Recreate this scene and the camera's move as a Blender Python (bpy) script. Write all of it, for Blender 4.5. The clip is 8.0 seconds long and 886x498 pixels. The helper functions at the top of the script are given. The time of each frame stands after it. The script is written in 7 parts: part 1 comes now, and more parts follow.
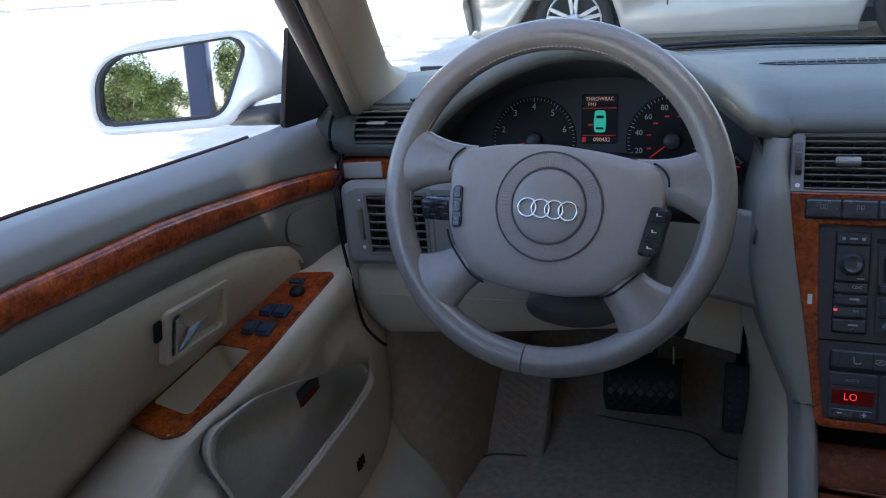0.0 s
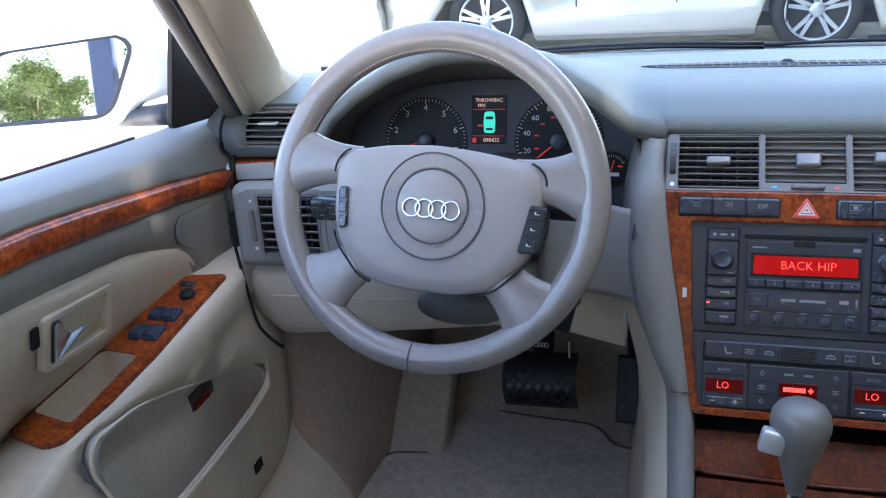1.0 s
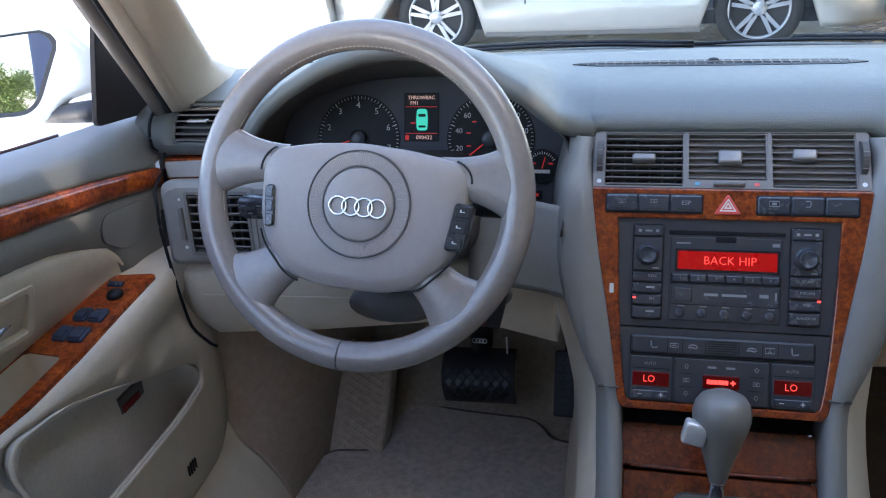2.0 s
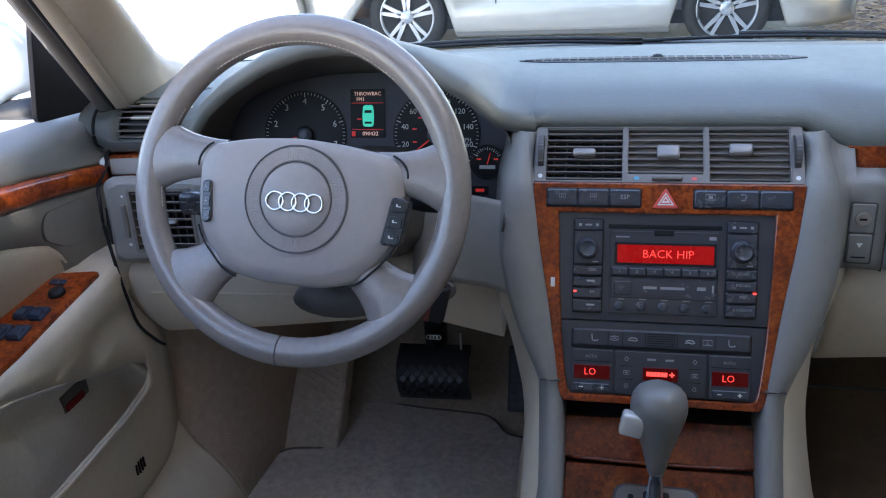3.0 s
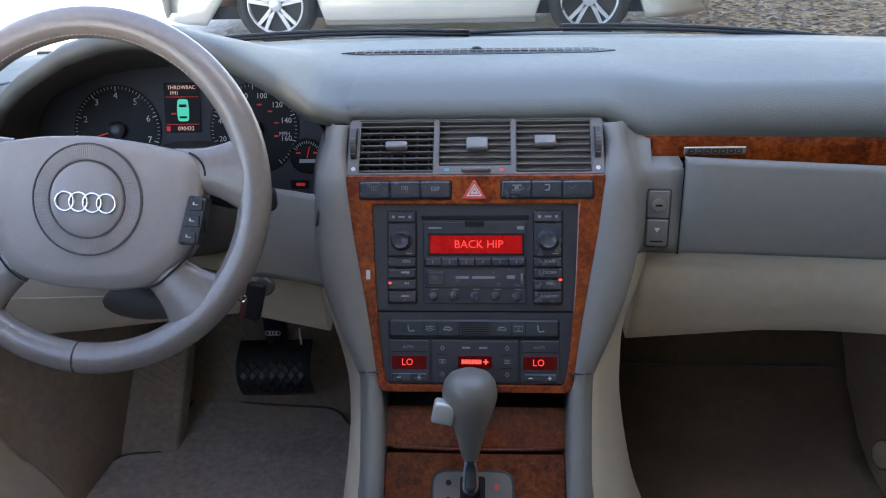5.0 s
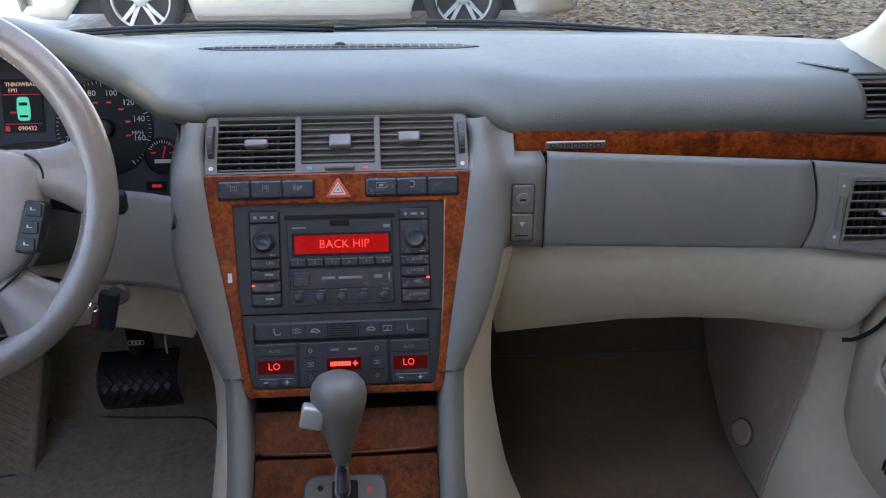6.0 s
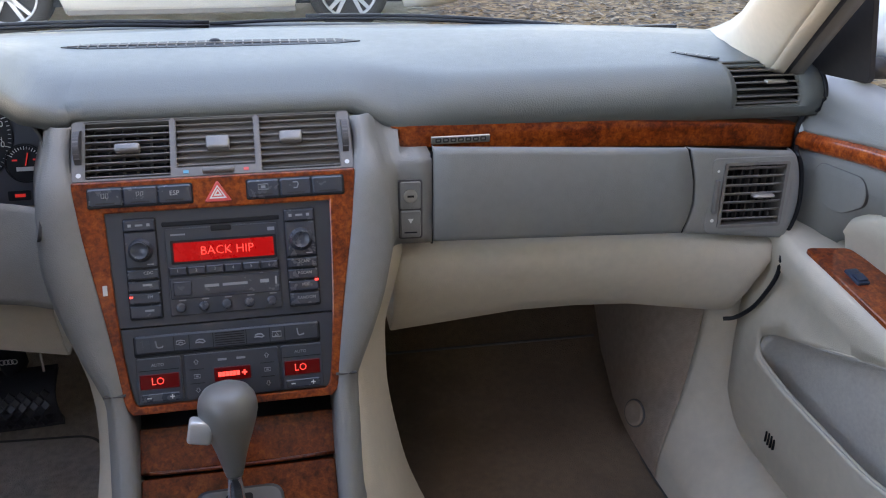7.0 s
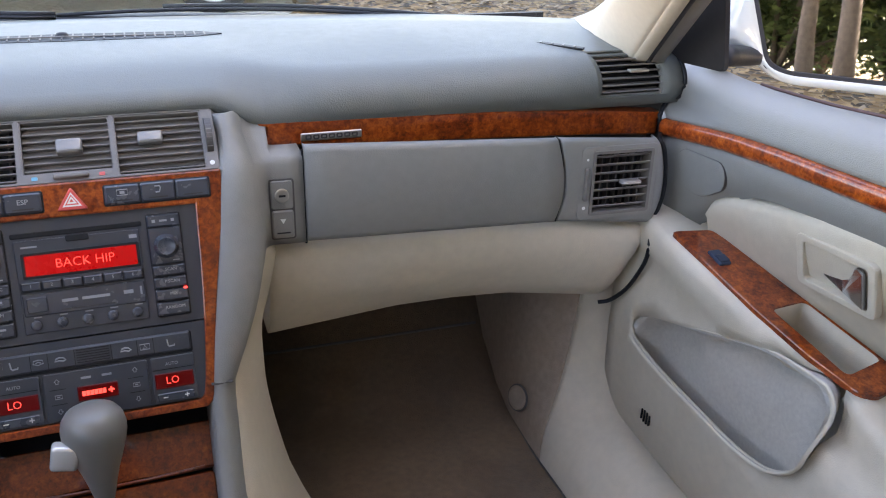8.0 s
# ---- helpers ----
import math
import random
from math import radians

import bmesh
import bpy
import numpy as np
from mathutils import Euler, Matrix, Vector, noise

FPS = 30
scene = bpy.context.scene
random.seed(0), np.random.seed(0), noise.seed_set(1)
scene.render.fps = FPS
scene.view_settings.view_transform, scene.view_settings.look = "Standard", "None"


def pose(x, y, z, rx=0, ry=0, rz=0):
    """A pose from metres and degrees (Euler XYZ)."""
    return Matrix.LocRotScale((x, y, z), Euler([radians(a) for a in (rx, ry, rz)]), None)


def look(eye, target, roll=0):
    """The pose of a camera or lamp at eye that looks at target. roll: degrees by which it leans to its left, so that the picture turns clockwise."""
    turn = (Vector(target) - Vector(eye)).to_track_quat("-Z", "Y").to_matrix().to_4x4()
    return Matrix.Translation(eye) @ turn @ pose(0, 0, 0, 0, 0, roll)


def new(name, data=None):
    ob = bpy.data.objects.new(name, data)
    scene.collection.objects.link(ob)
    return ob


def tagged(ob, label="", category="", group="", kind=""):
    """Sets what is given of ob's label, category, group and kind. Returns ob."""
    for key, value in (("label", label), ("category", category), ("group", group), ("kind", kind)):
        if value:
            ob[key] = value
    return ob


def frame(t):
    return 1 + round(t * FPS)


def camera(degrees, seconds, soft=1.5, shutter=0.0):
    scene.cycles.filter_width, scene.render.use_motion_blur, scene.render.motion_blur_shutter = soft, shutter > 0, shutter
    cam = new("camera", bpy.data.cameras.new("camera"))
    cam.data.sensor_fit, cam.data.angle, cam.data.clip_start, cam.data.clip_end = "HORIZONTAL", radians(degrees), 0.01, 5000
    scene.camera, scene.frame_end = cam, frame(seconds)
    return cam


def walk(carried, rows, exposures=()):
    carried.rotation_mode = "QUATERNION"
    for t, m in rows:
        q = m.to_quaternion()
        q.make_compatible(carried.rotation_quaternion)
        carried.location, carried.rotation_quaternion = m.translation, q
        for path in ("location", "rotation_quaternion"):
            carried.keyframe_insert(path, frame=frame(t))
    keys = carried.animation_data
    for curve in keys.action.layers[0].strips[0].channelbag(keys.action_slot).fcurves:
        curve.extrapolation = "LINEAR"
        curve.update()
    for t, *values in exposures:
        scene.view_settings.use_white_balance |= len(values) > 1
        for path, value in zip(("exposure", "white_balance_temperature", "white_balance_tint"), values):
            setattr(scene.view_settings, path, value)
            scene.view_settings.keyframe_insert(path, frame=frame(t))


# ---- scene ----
cam = camera(56.1, 8.0, 1.1)
PATH = [
    (0, (-0.175, -0.048, 1.232), (-0.906, 1.646, 0.462), -6.2),
    (0.5, (-0.154, -0.047, 1.234), (-0.786, 1.682, 0.451), -5.2),
    (1, (-0.135, -0.045, 1.233), (-0.687, 1.708, 0.445), -4.7),
    (1.5, (-0.118, -0.043, 1.233), (-0.618, 1.722, 0.437), -4.3),
    (2, (-0.105, -0.038, 1.233), (-0.553, 1.738, 0.429), -3.8),
    (2.2, (-0.099, -0.037, 1.228), (-0.528, 1.745, 0.429), -3.7),
    (3.3, (-0.046, -0.03, 1.226), (-0.441, 1.754, 0.412), -3.5),
    (3.5, (-0.037, -0.026, 1.228), (-0.43, 1.755, 0.408), -3.6),
    (4, (-0.017, -0.024, 1.228), (-0.29, 1.775, 0.4), -2.2),
    (4.2, (-0.005, -0.024, 1.227), (-0.237, 1.781, 0.398), -1.8),
    (5.3, (0.039, -0.018, 1.228), (-0.025, 1.792, 0.38), -1.4),
    (5.5, (0.046, -0.015, 1.226), (0.047, 1.796, 0.375), -0.8),
    (6, (0.051, -0.008, 1.222), (0.194, 1.796, 0.372), 0.2),
    (6.5, (0.06, -0.001, 1.225), (0.331, 1.783, 0.361), 0.6),
    (7, (0.064, 0.007, 1.223), (0.448, 1.768, 0.357), 1.0),
    (7.5, (0.073, 0.019, 1.23), (0.608, 1.73, 0.343), 1.8),
    (8, (0.076, 0.025, 1.232), (0.727, 1.691, 0.337), 2.5),
]
EXPOSURES = [(0.0, 3.28, 6500, 14), (0.5, 4.15, 6550, 14), (1.0, 4.53, 6600, 14), (1.5, 4.36, 6650, 14), (2.0, 4.22, 6700, 15), (3.5, 4.08, 6850, 16), (4.2, 4.10, 7050, 17), (5.5, 4.12, 7420, 18), (6.5, 4.36, 7850, 20), (7.5, 4.44, 8150, 21), (8.0, 4.64, 8300, 22)]
walk(cam, [(t, look(eye, target, roll)) for t, eye, target, roll in PATH], EXPOSURES)

# ---- world and sun ----
SUN_DIR = Vector((0.66, -0.27, 0.70)).normalized()
world = bpy.data.worlds.new("sky")
scene.world = world
world.use_nodes = True
wn = world.node_tree
sky = wn.nodes.new("ShaderNodeTexSky")
sky.sky_type = "NISHITA"
sky.sun_disc = False
sky.sun_elevation = math.asin(SUN_DIR.z)
sky.sun_rotation = math.atan2(SUN_DIR.x, SUN_DIR.y)
wn.links.new(sky.outputs[0], wn.nodes["Background"].inputs[0])
wn.nodes["Background"].inputs[1].default_value = 0.063
sun = new("sun", bpy.data.lights.new("sun", "SUN"))
sun.data.energy = 5.0
sun.data.angle = radians(0.6)
sun.data.color = (1.0, 0.95, 0.87)
sun.matrix_world = look(SUN_DIR * 30, (0, 0, 0))


# ---- materials ----
def mat(name, col, rough=0.5, metal=0.0, vary=0.06, scale=8.0, grain=0.0, grain_scale=900.0, coat=0.0, spec=0.5, emit=None, power=1.0, sheen=0.0, stain=0.0, stain_scale=5.0, dark=(0.5, 0.45, 0.4)):
    """A procedural surface: colour that wavers at two scales, roughness that wavers, and a fine relief."""
    m = bpy.data.materials.new(name)
    m.use_nodes = True
    t = m.node_tree
    b = t.nodes["Principled BSDF"]
    b.inputs["Roughness"].default_value = rough
    b.inputs["Metallic"].default_value = metal
    b.inputs["Specular IOR Level"].default_value = spec
    b.inputs["Coat Weight"].default_value = coat
    b.inputs["Coat Roughness"].default_value = 0.05
    b.inputs["Sheen Weight"].default_value = sheen
    co = t.nodes.new("ShaderNodeTexCoord").outputs["Object"]
    n1 = t.nodes.new("ShaderNodeTexNoise")
    n1.inputs["Scale"].default_value = scale
    n1.inputs["Detail"].default_value = 5
    n2 = t.nodes.new("ShaderNodeTexNoise")
    n2.inputs["Scale"].default_value = scale * 14
    n2.inputs["Detail"].default_value = 3
    add = t.nodes.new("ShaderNodeMath")
    add.operation = "ADD"
    t.links.new(co, n1.inputs["Vector"])
    t.links.new(co, n2.inputs["Vector"])
    t.links.new(n1.outputs[0], add.inputs[0])
    t.links.new(n2.outputs[0], add.inputs[1])
    ramp = t.nodes.new("ShaderNodeMapRange")
    ramp.inputs[1].default_value, ramp.inputs[2].default_value = 0.7, 1.3
    ramp.inputs[3].default_value, ramp.inputs[4].default_value = 1 - vary, 1 + vary
    t.links.new(add.outputs[0], ramp.inputs[0])
    mul = t.nodes.new("ShaderNodeMix")
    mul.data_type, mul.blend_type = "RGBA", "MULTIPLY"
    mul.inputs[0].default_value = 1
    mul.inputs[6].default_value = (*col, 1)
    t.links.new(ramp.outputs[0], mul.inputs[7])
    out = mul.outputs[2]
    if stain:
        n3 = t.nodes.new("ShaderNodeTexNoise")
        n3.inputs["Scale"].default_value = stain_scale
        n3.inputs["Detail"].default_value = 6
        n3.inputs["Roughness"].default_value = 0.65
        t.links.new(co, n3.inputs["Vector"])
        r3 = t.nodes.new("ShaderNodeMapRange")
        r3.inputs[1].default_value, r3.inputs[2].default_value = 0.5, 0.72
        r3.inputs[3].default_value, r3.inputs[4].default_value = 0, stain
        t.links.new(n3.outputs[0], r3.inputs[0])
        mx = t.nodes.new("ShaderNodeMix")
        mx.data_type = "RGBA"
        mx.inputs[7].default_value = (*[c * d for c, d in zip(col, dark)], 1)
        t.links.new(r3.outputs[0], mx.inputs[0])
        t.links.new(out, mx.inputs[6])
        out = mx.outputs[2]
    t.links.new(out, b.inputs["Base Color"])
    rr = t.nodes.new("ShaderNodeMapRange")
    rr.inputs[1].default_value, rr.inputs[2].default_value = 0.7, 1.3
    rr.inputs[3].default_value, rr.inputs[4].default_value = rough * 0.88, min(1, rough * 1.12)
    t.links.new(add.outputs[0], rr.inputs[0])
    t.links.new(rr.outputs[0], b.inputs["Roughness"])
    if grain:
        g = t.nodes.new("ShaderNodeTexVoronoi")
        g.inputs["Scale"].default_value = grain_scale
        t.links.new(co, g.inputs["Vector"])
        bu = t.nodes.new("ShaderNodeBump")
        bu.inputs["Strength"].default_value = grain
        bu.inputs["Distance"].default_value = 0.001
        t.links.new(g.outputs[0], bu.inputs["Height"])
        t.links.new(bu.outputs[0], b.inputs["Normal"])
    if emit:
        b.inputs["Emission Color"].default_value = (*emit, 1)
        b.inputs["Emission Strength"].default_value = power
    return m


def burl(name, tone=1.0):
    """Polished walnut burl under clear lacquer: broad flame figure, fine mottling and small dark eyes."""
    m = bpy.data.materials.new(name)
    m.use_nodes = True
    t = m.node_tree
    b = t.nodes["Principled BSDF"]
    co = t.nodes.new("ShaderNodeTexCoord").outputs["Object"]

    def figure(scale, detail, rough, twist):
        n = t.nodes.new("ShaderNodeTexNoise")
        n.inputs["Scale"].default_value, n.inputs["Detail"].default_value = scale, detail
        n.inputs["Roughness"].default_value, n.inputs["Distortion"].default_value = rough, twist
        t.links.new(co, n.inputs["Vector"])
        return n.outputs[0]

    broad, fine = figure(34, 4, 0.5, 1.0), figure(190, 6, 0.65, 0.5)
    mix = t.nodes.new("ShaderNodeMix")
    mix.inputs[0].default_value = 0.55
    t.links.new(broad, mix.inputs[2])
    t.links.new(fine, mix.inputs[3])
    r = t.nodes.new("ShaderNodeValToRGB")
    e = r.color_ramp.elements
    e[0].position, e[0].color = 0.30, (0.030 * tone, 0.006 * tone, 0.002 * tone, 1)
    e[1].position, e[1].color = 0.72, (0.60 * tone, 0.146 * tone, 0.023 * tone, 1)
    for at, col in ((0.43, (0.16, 0.023, 0.005)), (0.54, (0.31, 0.055, 0.009))):
        r.color_ramp.elements.new(at).color = (*[c * tone for c in col], 1)
    t.links.new(mix.outputs[0], r.inputs[0])
    v = t.nodes.new("ShaderNodeTexVoronoi")
    v.inputs["Scale"].default_value = 170
    t.links.new(co, v.inputs["Vector"])
    spot = t.nodes.new("ShaderNodeMapRange")
    spot.inputs[1].default_value, spot.inputs[2].default_value = 0.06, 0.26
    spot.inputs[3].default_value, spot.inputs[4].default_value = 0.22, 1.0
    t.links.new(v.outputs[0], spot.inputs[0])
    mul = t.nodes.new("ShaderNodeMix")
    mul.data_type, mul.blend_type = "RGBA", "MULTIPLY"
    mul.inputs[0].default_value = 0.5
    t.links.new(r.outputs[0], mul.inputs[6])
    t.links.new(spot.outputs[0], mul.inputs[7])
    t.links.new(mul.outputs[2], b.inputs["Base Color"])
    b.inputs["Roughness"].default_value = 0.35
    b.inputs["Specular IOR Level"].default_value = 0.2
    b.inputs["Coat Weight"].default_value = 0.85
    b.inputs["Coat Roughness"].default_value = 0.05
    return m


def pane_glass(name, gloss=0.5):
    """Clear thin glass: lets light through and mirrors a little."""
    m = bpy.data.materials.new(name)
    m.use_nodes = True
    t = m.node_tree
    out = t.nodes["Material Output"]
    t.nodes.remove(t.nodes["Principled BSDF"])
    tr = t.nodes.new("ShaderNodeBsdfTransparent")
    tr.inputs[0].default_value = (0.95, 0.98, 0.96, 1)
    gl = t.nodes.new("ShaderNodeBsdfGlossy")
    gl.inputs["Roughness"].default_value = 0.01
    fr = t.nodes.new("ShaderNodeFresnel")
    k = t.nodes.new("ShaderNodeMath")
    k.operation = "MULTIPLY"
    k.inputs[1].default_value = gloss
    mx = t.nodes.new("ShaderNodeMixShader")
    t.links.new(fr.outputs[0], k.inputs[0])
    t.links.new(k.outputs[0], mx.inputs[0])
    t.links.new(tr.outputs[0], mx.inputs[1])
    t.links.new(gl.outputs[0], mx.inputs[2])
    t.links.new(mx.outputs[0], out.inputs[0])
    return m


PADTOP = mat("grey_dashboard_skin", (0.138, 0.146, 0.137), 0.50, grain=0.28, grain_scale=620, vary=0.05, scale=5)
GREY = mat("grey_soft_plastic", (0.226, 0.219, 0.206), 0.52, grain=0.25, grain_scale=700, vary=0.05, scale=6)
GREYLEA = mat("grey_leather", (0.250, 0.222, 0.210), 0.24, grain=0.14, grain_scale=620, vary=0.07, scale=9, spec=0.75)
PADM = mat("grey_pad_plastic", (0.325, 0.295, 0.285), 0.38, grain=0.22, grain_scale=900, vary=0.04, scale=9)
GREYD = mat("dark_grey_plastic", (0.075, 0.068, 0.066), 0.55, grain=0.2, grain_scale=800)
VENT = mat("grey_vent_plastic", (0.165, 0.150, 0.138), 0.40, vary=0.04)
BEIGE = mat("beige_plastic", (0.56, 0.488, 0.388), 0.6, grain=0.25, grain_scale=650, vary=0.06, scale=5, stain=0.22, stain_scale=6, dark=(0.75, 0.7, 0.62))
BEIGEP = mat("beige_pillar_cloth", (0.56, 0.50, 0.42), 0.85, grain=0.3, grain_scale=1500, vary=0.05)
CARPET = mat("beige_carpet", (0.42, 0.34, 0.265), 0.95, grain=1.0, grain_scale=600, vary=0.22, scale=7, sheen=0.15, stain=0.5, stain_scale=7, dark=(0.55, 0.5, 0.45))
KICK = mat("beige_kick_carpet", (0.37, 0.285, 0.222), 0.92, grain=0.8, grain_scale=700, vary=0.16, scale=6, stain=0.4, stain_scale=6, dark=(0.68, 0.62, 0.56))
# passenger carpet: far darker than CARPET, the footwell's shade is in its colour
CARPETD = mat("footwell_shade_carpet", (0.135, 0.088, 0.054), 0.95, grain=1.0, grain_scale=600, vary=0.25, scale=7, sheen=0.15, stain=0.5, stain_scale=8, dark=(0.6, 0.52, 0.46))
BLACK = mat("black_plastic", (0.010, 0.011, 0.014), 0.5, vary=0.1, spec=0.3)
LINER = mat("beige_pocket_lining", (0.50, 0.46, 0.41), 0.75, grain=0.35, grain_scale=900, vary=0.10, scale=12)
# copy of VENT with shade put into its colour, for duct backs and ribs
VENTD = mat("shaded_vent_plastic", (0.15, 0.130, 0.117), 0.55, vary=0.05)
CORNER = mat("black_corner_plastic", (0.030, 0.028, 0.031), 0.62, vary=0.08, spec=0.25)
SEALM = mat("wine_brown_rubber", (0.060, 0.022, 0.020), 0.6, vary=0.12)
THREAD = mat("grey_thread", (0.40, 0.36, 0.32), 0.8)
TREAD = mat("shiny_worn_rubber", (0.022, 0.023, 0.026), 0.42, vary=0.2, scale=30)
BUTTON = mat("bright_silver_button", (0.72, 0.72, 0.70), 0.25, 0.4, vary=0.04)
RUBBER = mat("black_rubber", (0.018, 0.019, 0.024), 0.55, vary=0.15, scale=20, grain=0.2)
DARKP = mat("blue_black_panel", (0.0400, 0.0450, 0.0560), 0.36, vary=0.06, spec=0.6)
WKEY = mat("black_wheel_key", (0.012, 0.0135, 0.017), 0.30, vary=0.06, spec=0.5)
RIBBON = mat("dull_red_plastic", (0.10, 0.018, 0.014), 0.5, vary=0.1)
KEYM = mat("blue_black_key", (0.0460, 0.0530, 0.0680), 0.26, vary=0.06, spec=0.75)
CHROME = mat("chrome", (0.82, 0.82, 0.83), 0.12, 1.0, vary=0.02)
SATIN = mat("satin_aluminium", (0.52, 0.49, 0.45), 0.42, 1.0, vary=0.04)
WOOD = burl("walnut_burl", 0.95)
DOORWOOD = burl("golden_walnut_burl", 1.25)
TABM = mat("glossy_grey_tab", (0.20, 0.185, 0.175), 0.16, vary=0.05, spec=0.9)
WHITE = mat("white_marking", (0.72, 0.72, 0.70), 0.5, vary=0.02)
GREYMK = mat("pale_grey_marking", (0.27, 0.285, 0.31), 0.5, vary=0.02)
REDMK = mat("red_marking", (0.55, 0.03, 0.03), 0.5, vary=0.02, emit=(1, 0.05, 0.04), power=0.014)
REDTRI = mat("red_switch", (0.72, 0.10, 0.085), 0.35, vary=0.05)
REDGLOW = mat("red_display", (0.04, 0.002, 0.002), 0.3, vary=0.10, emit=(1.0, 0.012, 0.014), power=0.0186, spec=0.2)
REDDIM = mat("dim_red_display", (0.02, 0.002, 0.002), 0.3, vary=0.10, emit=(1.0, 0.01, 0.008), power=0.0023, spec=0.2)
REDTEXT = mat("bright_red_text", (0.3, 0.02, 0.02), 0.4, vary=0.02, emit=(1.0, 0.06, 0.05), power=0.143)
TEAL = mat("teal_display", (0.02, 0.20, 0.17), 0.4, vary=0.02, emit=(0.03, 0.75, 0.55), power=0.043)
PALEGLOW = mat("pale_display_text", (0.4, 0.33, 0.3), 0.4, vary=0.02, emit=(1.0, 0.62, 0.52), power=0.029)
MIRROR = mat("mirror_glass", (0.46, 0.51, 0.57), 0.015, 1.0, vary=0.0)
PAINT = mat("white_silver_paint", (0.70, 0.72, 0.71), 0.22, 0.1, vary=0.03, coat=0.8)
GLASS = pane_glass("window_glass")
CPAINT = mat("beige_silver_paint", (0.44, 0.42, 0.375), 0.32, 0.25, vary=0.05, coat=0.8)
TYRE = mat("tyre_rubber", (0.022, 0.021, 0.020), 0.8, vary=0.25, scale=14)
ALLOY = mat("alloy_wheel", (0.46, 0.47, 0.49), 0.35, 0.7, vary=0.06)


# ---- building helpers ----
def thing(name, label, category, at=(0, 0, 0), group="", kind=""):
    e = new(name)
    e.empty_display_size = 0.05
    e.location = at
    return tagged(e, label, category, group, kind)


def part(name, bm, material, parent=None, label="", smooth=False, doubles=False, thick=0.0, bevel=0.0, m=None):
    """Links a bmesh as one mesh object, under a thing or a part. Its vertices are in world metres."""
    if doubles:
        bmesh.ops.remove_doubles(bm, verts=bm.verts, dist=1e-5)
    if smooth:
        for f in bm.faces:
            f.smooth = True
    me = bpy.data.meshes.new(name)
    bm.to_mesh(me)
    bm.free()
    if material:
        me.materials.append(material)
    return placed(name, me, parent, label, thick, bevel, m)


def placed(name, me, parent=None, label="", thick=0.0, bevel=0.0, m=None):
    ob = new(name, me)
    if parent is not None:
        ob.parent = parent
        top = parent
        while top.parent is not None:
            top = top.parent
        ob.matrix_parent_inverse = Matrix.Translation(-top.location) if parent is top else Matrix()
        if parent is not top and parent.matrix_basis != Matrix():
            ob.matrix_parent_inverse = parent.matrix_basis.inverted()
    if m is not None:
        ob.matrix_basis = m
    if thick:
        s = ob.modifiers.new("thickness", "SOLIDIFY")
        s.thickness, s.offset = abs(thick), -1 if thick > 0 else 1
    if bevel:
        b = ob.modifiers.new("edges", "BEVEL")
        b.width, b.segments, b.limit_method = bevel, 2, "ANGLE"
    if label:
        ob["label"] = label
    return ob


def box(bm, c, s, m=None, bevel=0.0, seg=2):
    r = bmesh.ops.create_cube(bm, size=1.0)
    vs = r["verts"]
    for v in vs:
        v.co = Vector((v.co.x * s[0] + c[0], v.co.y * s[1] + c[1], v.co.z * s[2] + c[2]))
    if bevel:
        es = list({e for v in vs for e in v.link_edges})
        g = bmesh.ops.bevel(bm, geom=es, offset=bevel, segments=seg, affect="EDGES", profile=0.5)
        vs = list({v for f in g["faces"] for v in f.verts} | {v for v in vs if v.is_valid})
    if m is not None:
        for v in {v for v in vs if v.is_valid}:
            v.co = m @ v.co
    return bm


def rbox(c, s, m=None, bevel=0.0, seg=2):
    return box(bmesh.new(), c, s, m, bevel, seg)


def outline(pts, r, n=5):
    """Rounds the corners of a closed 2D polygon. r: one radius, or one for each corner."""
    out = []
    k = len(pts)
    for i, p in enumerate(pts):
        rad = r[i] if isinstance(r, (list, tuple)) else r
        p = Vector(p)
        a, b = Vector(pts[i - 1]) - p, Vector(pts[(i + 1) % k]) - p
        la, lb = a.length, b.length
        d = min(rad, la * 0.49, lb * 0.49)
        if d < 1e-5:
            out.append(p)
            continue
        p0, p1 = p + a / la * d, p + b / lb * d
        for j in range(n + 1):
            f = j / n
            out.append((1 - f) ** 2 * p0 + 2 * f * (1 - f) * p + f * f * p1)
    return out


def rect(x0, y0, x1, y1):
    return [(x0, y0), (x1, y0), (x1, y1), (x0, y1)]


def plate(bm, pts, z0, z1, m=None, chamfer=0.0):
    """A 2D outline (anticlockwise) as a solid slab from z0 to z1, with a chamfered upper edge."""
    n = len(pts)
    cx, cy = sum(p[0] for p in pts) / n, sum(p[1] for p in pts) / n
    rings = [(pts, z0)]
    if chamfer:
        size = max(max(abs(p[0] - cx) for p in pts), 1e-4), max(max(abs(p[1] - cy) for p in pts), 1e-4)
        ins = [(cx + (p[0] - cx) * (1 - chamfer / size[0]), cy + (p[1] - cy) * (1 - chamfer / size[1])) for p in pts]
        rings += [(pts, z1 - chamfer), (ins, z1)]
    else:
        rings += [(pts, z1)]
    vr = []
    for ps, z in rings:
        vr.append([bm.verts.new((m @ Vector((p[0], p[1], z))) if m is not None else (p[0], p[1], z)) for p in ps])
    for a, b in zip(vr, vr[1:]):
        for i in range(n):
            bm.faces.new((a[i], a[(i + 1) % n], b[(i + 1) % n], b[i]))
    bm.faces.new(vr[-1])
    bm.faces.new(vr[0][::-1])
    return bm


def rplate(x0, y0, x1, y1, r, z0, z1, m=None, chamfer=0.0, bm=None):
    return plate(bm if bm is not None else bmesh.new(), outline(rect(x0, y0, x1, y1), r, 4), z0, z1, m, chamfer)


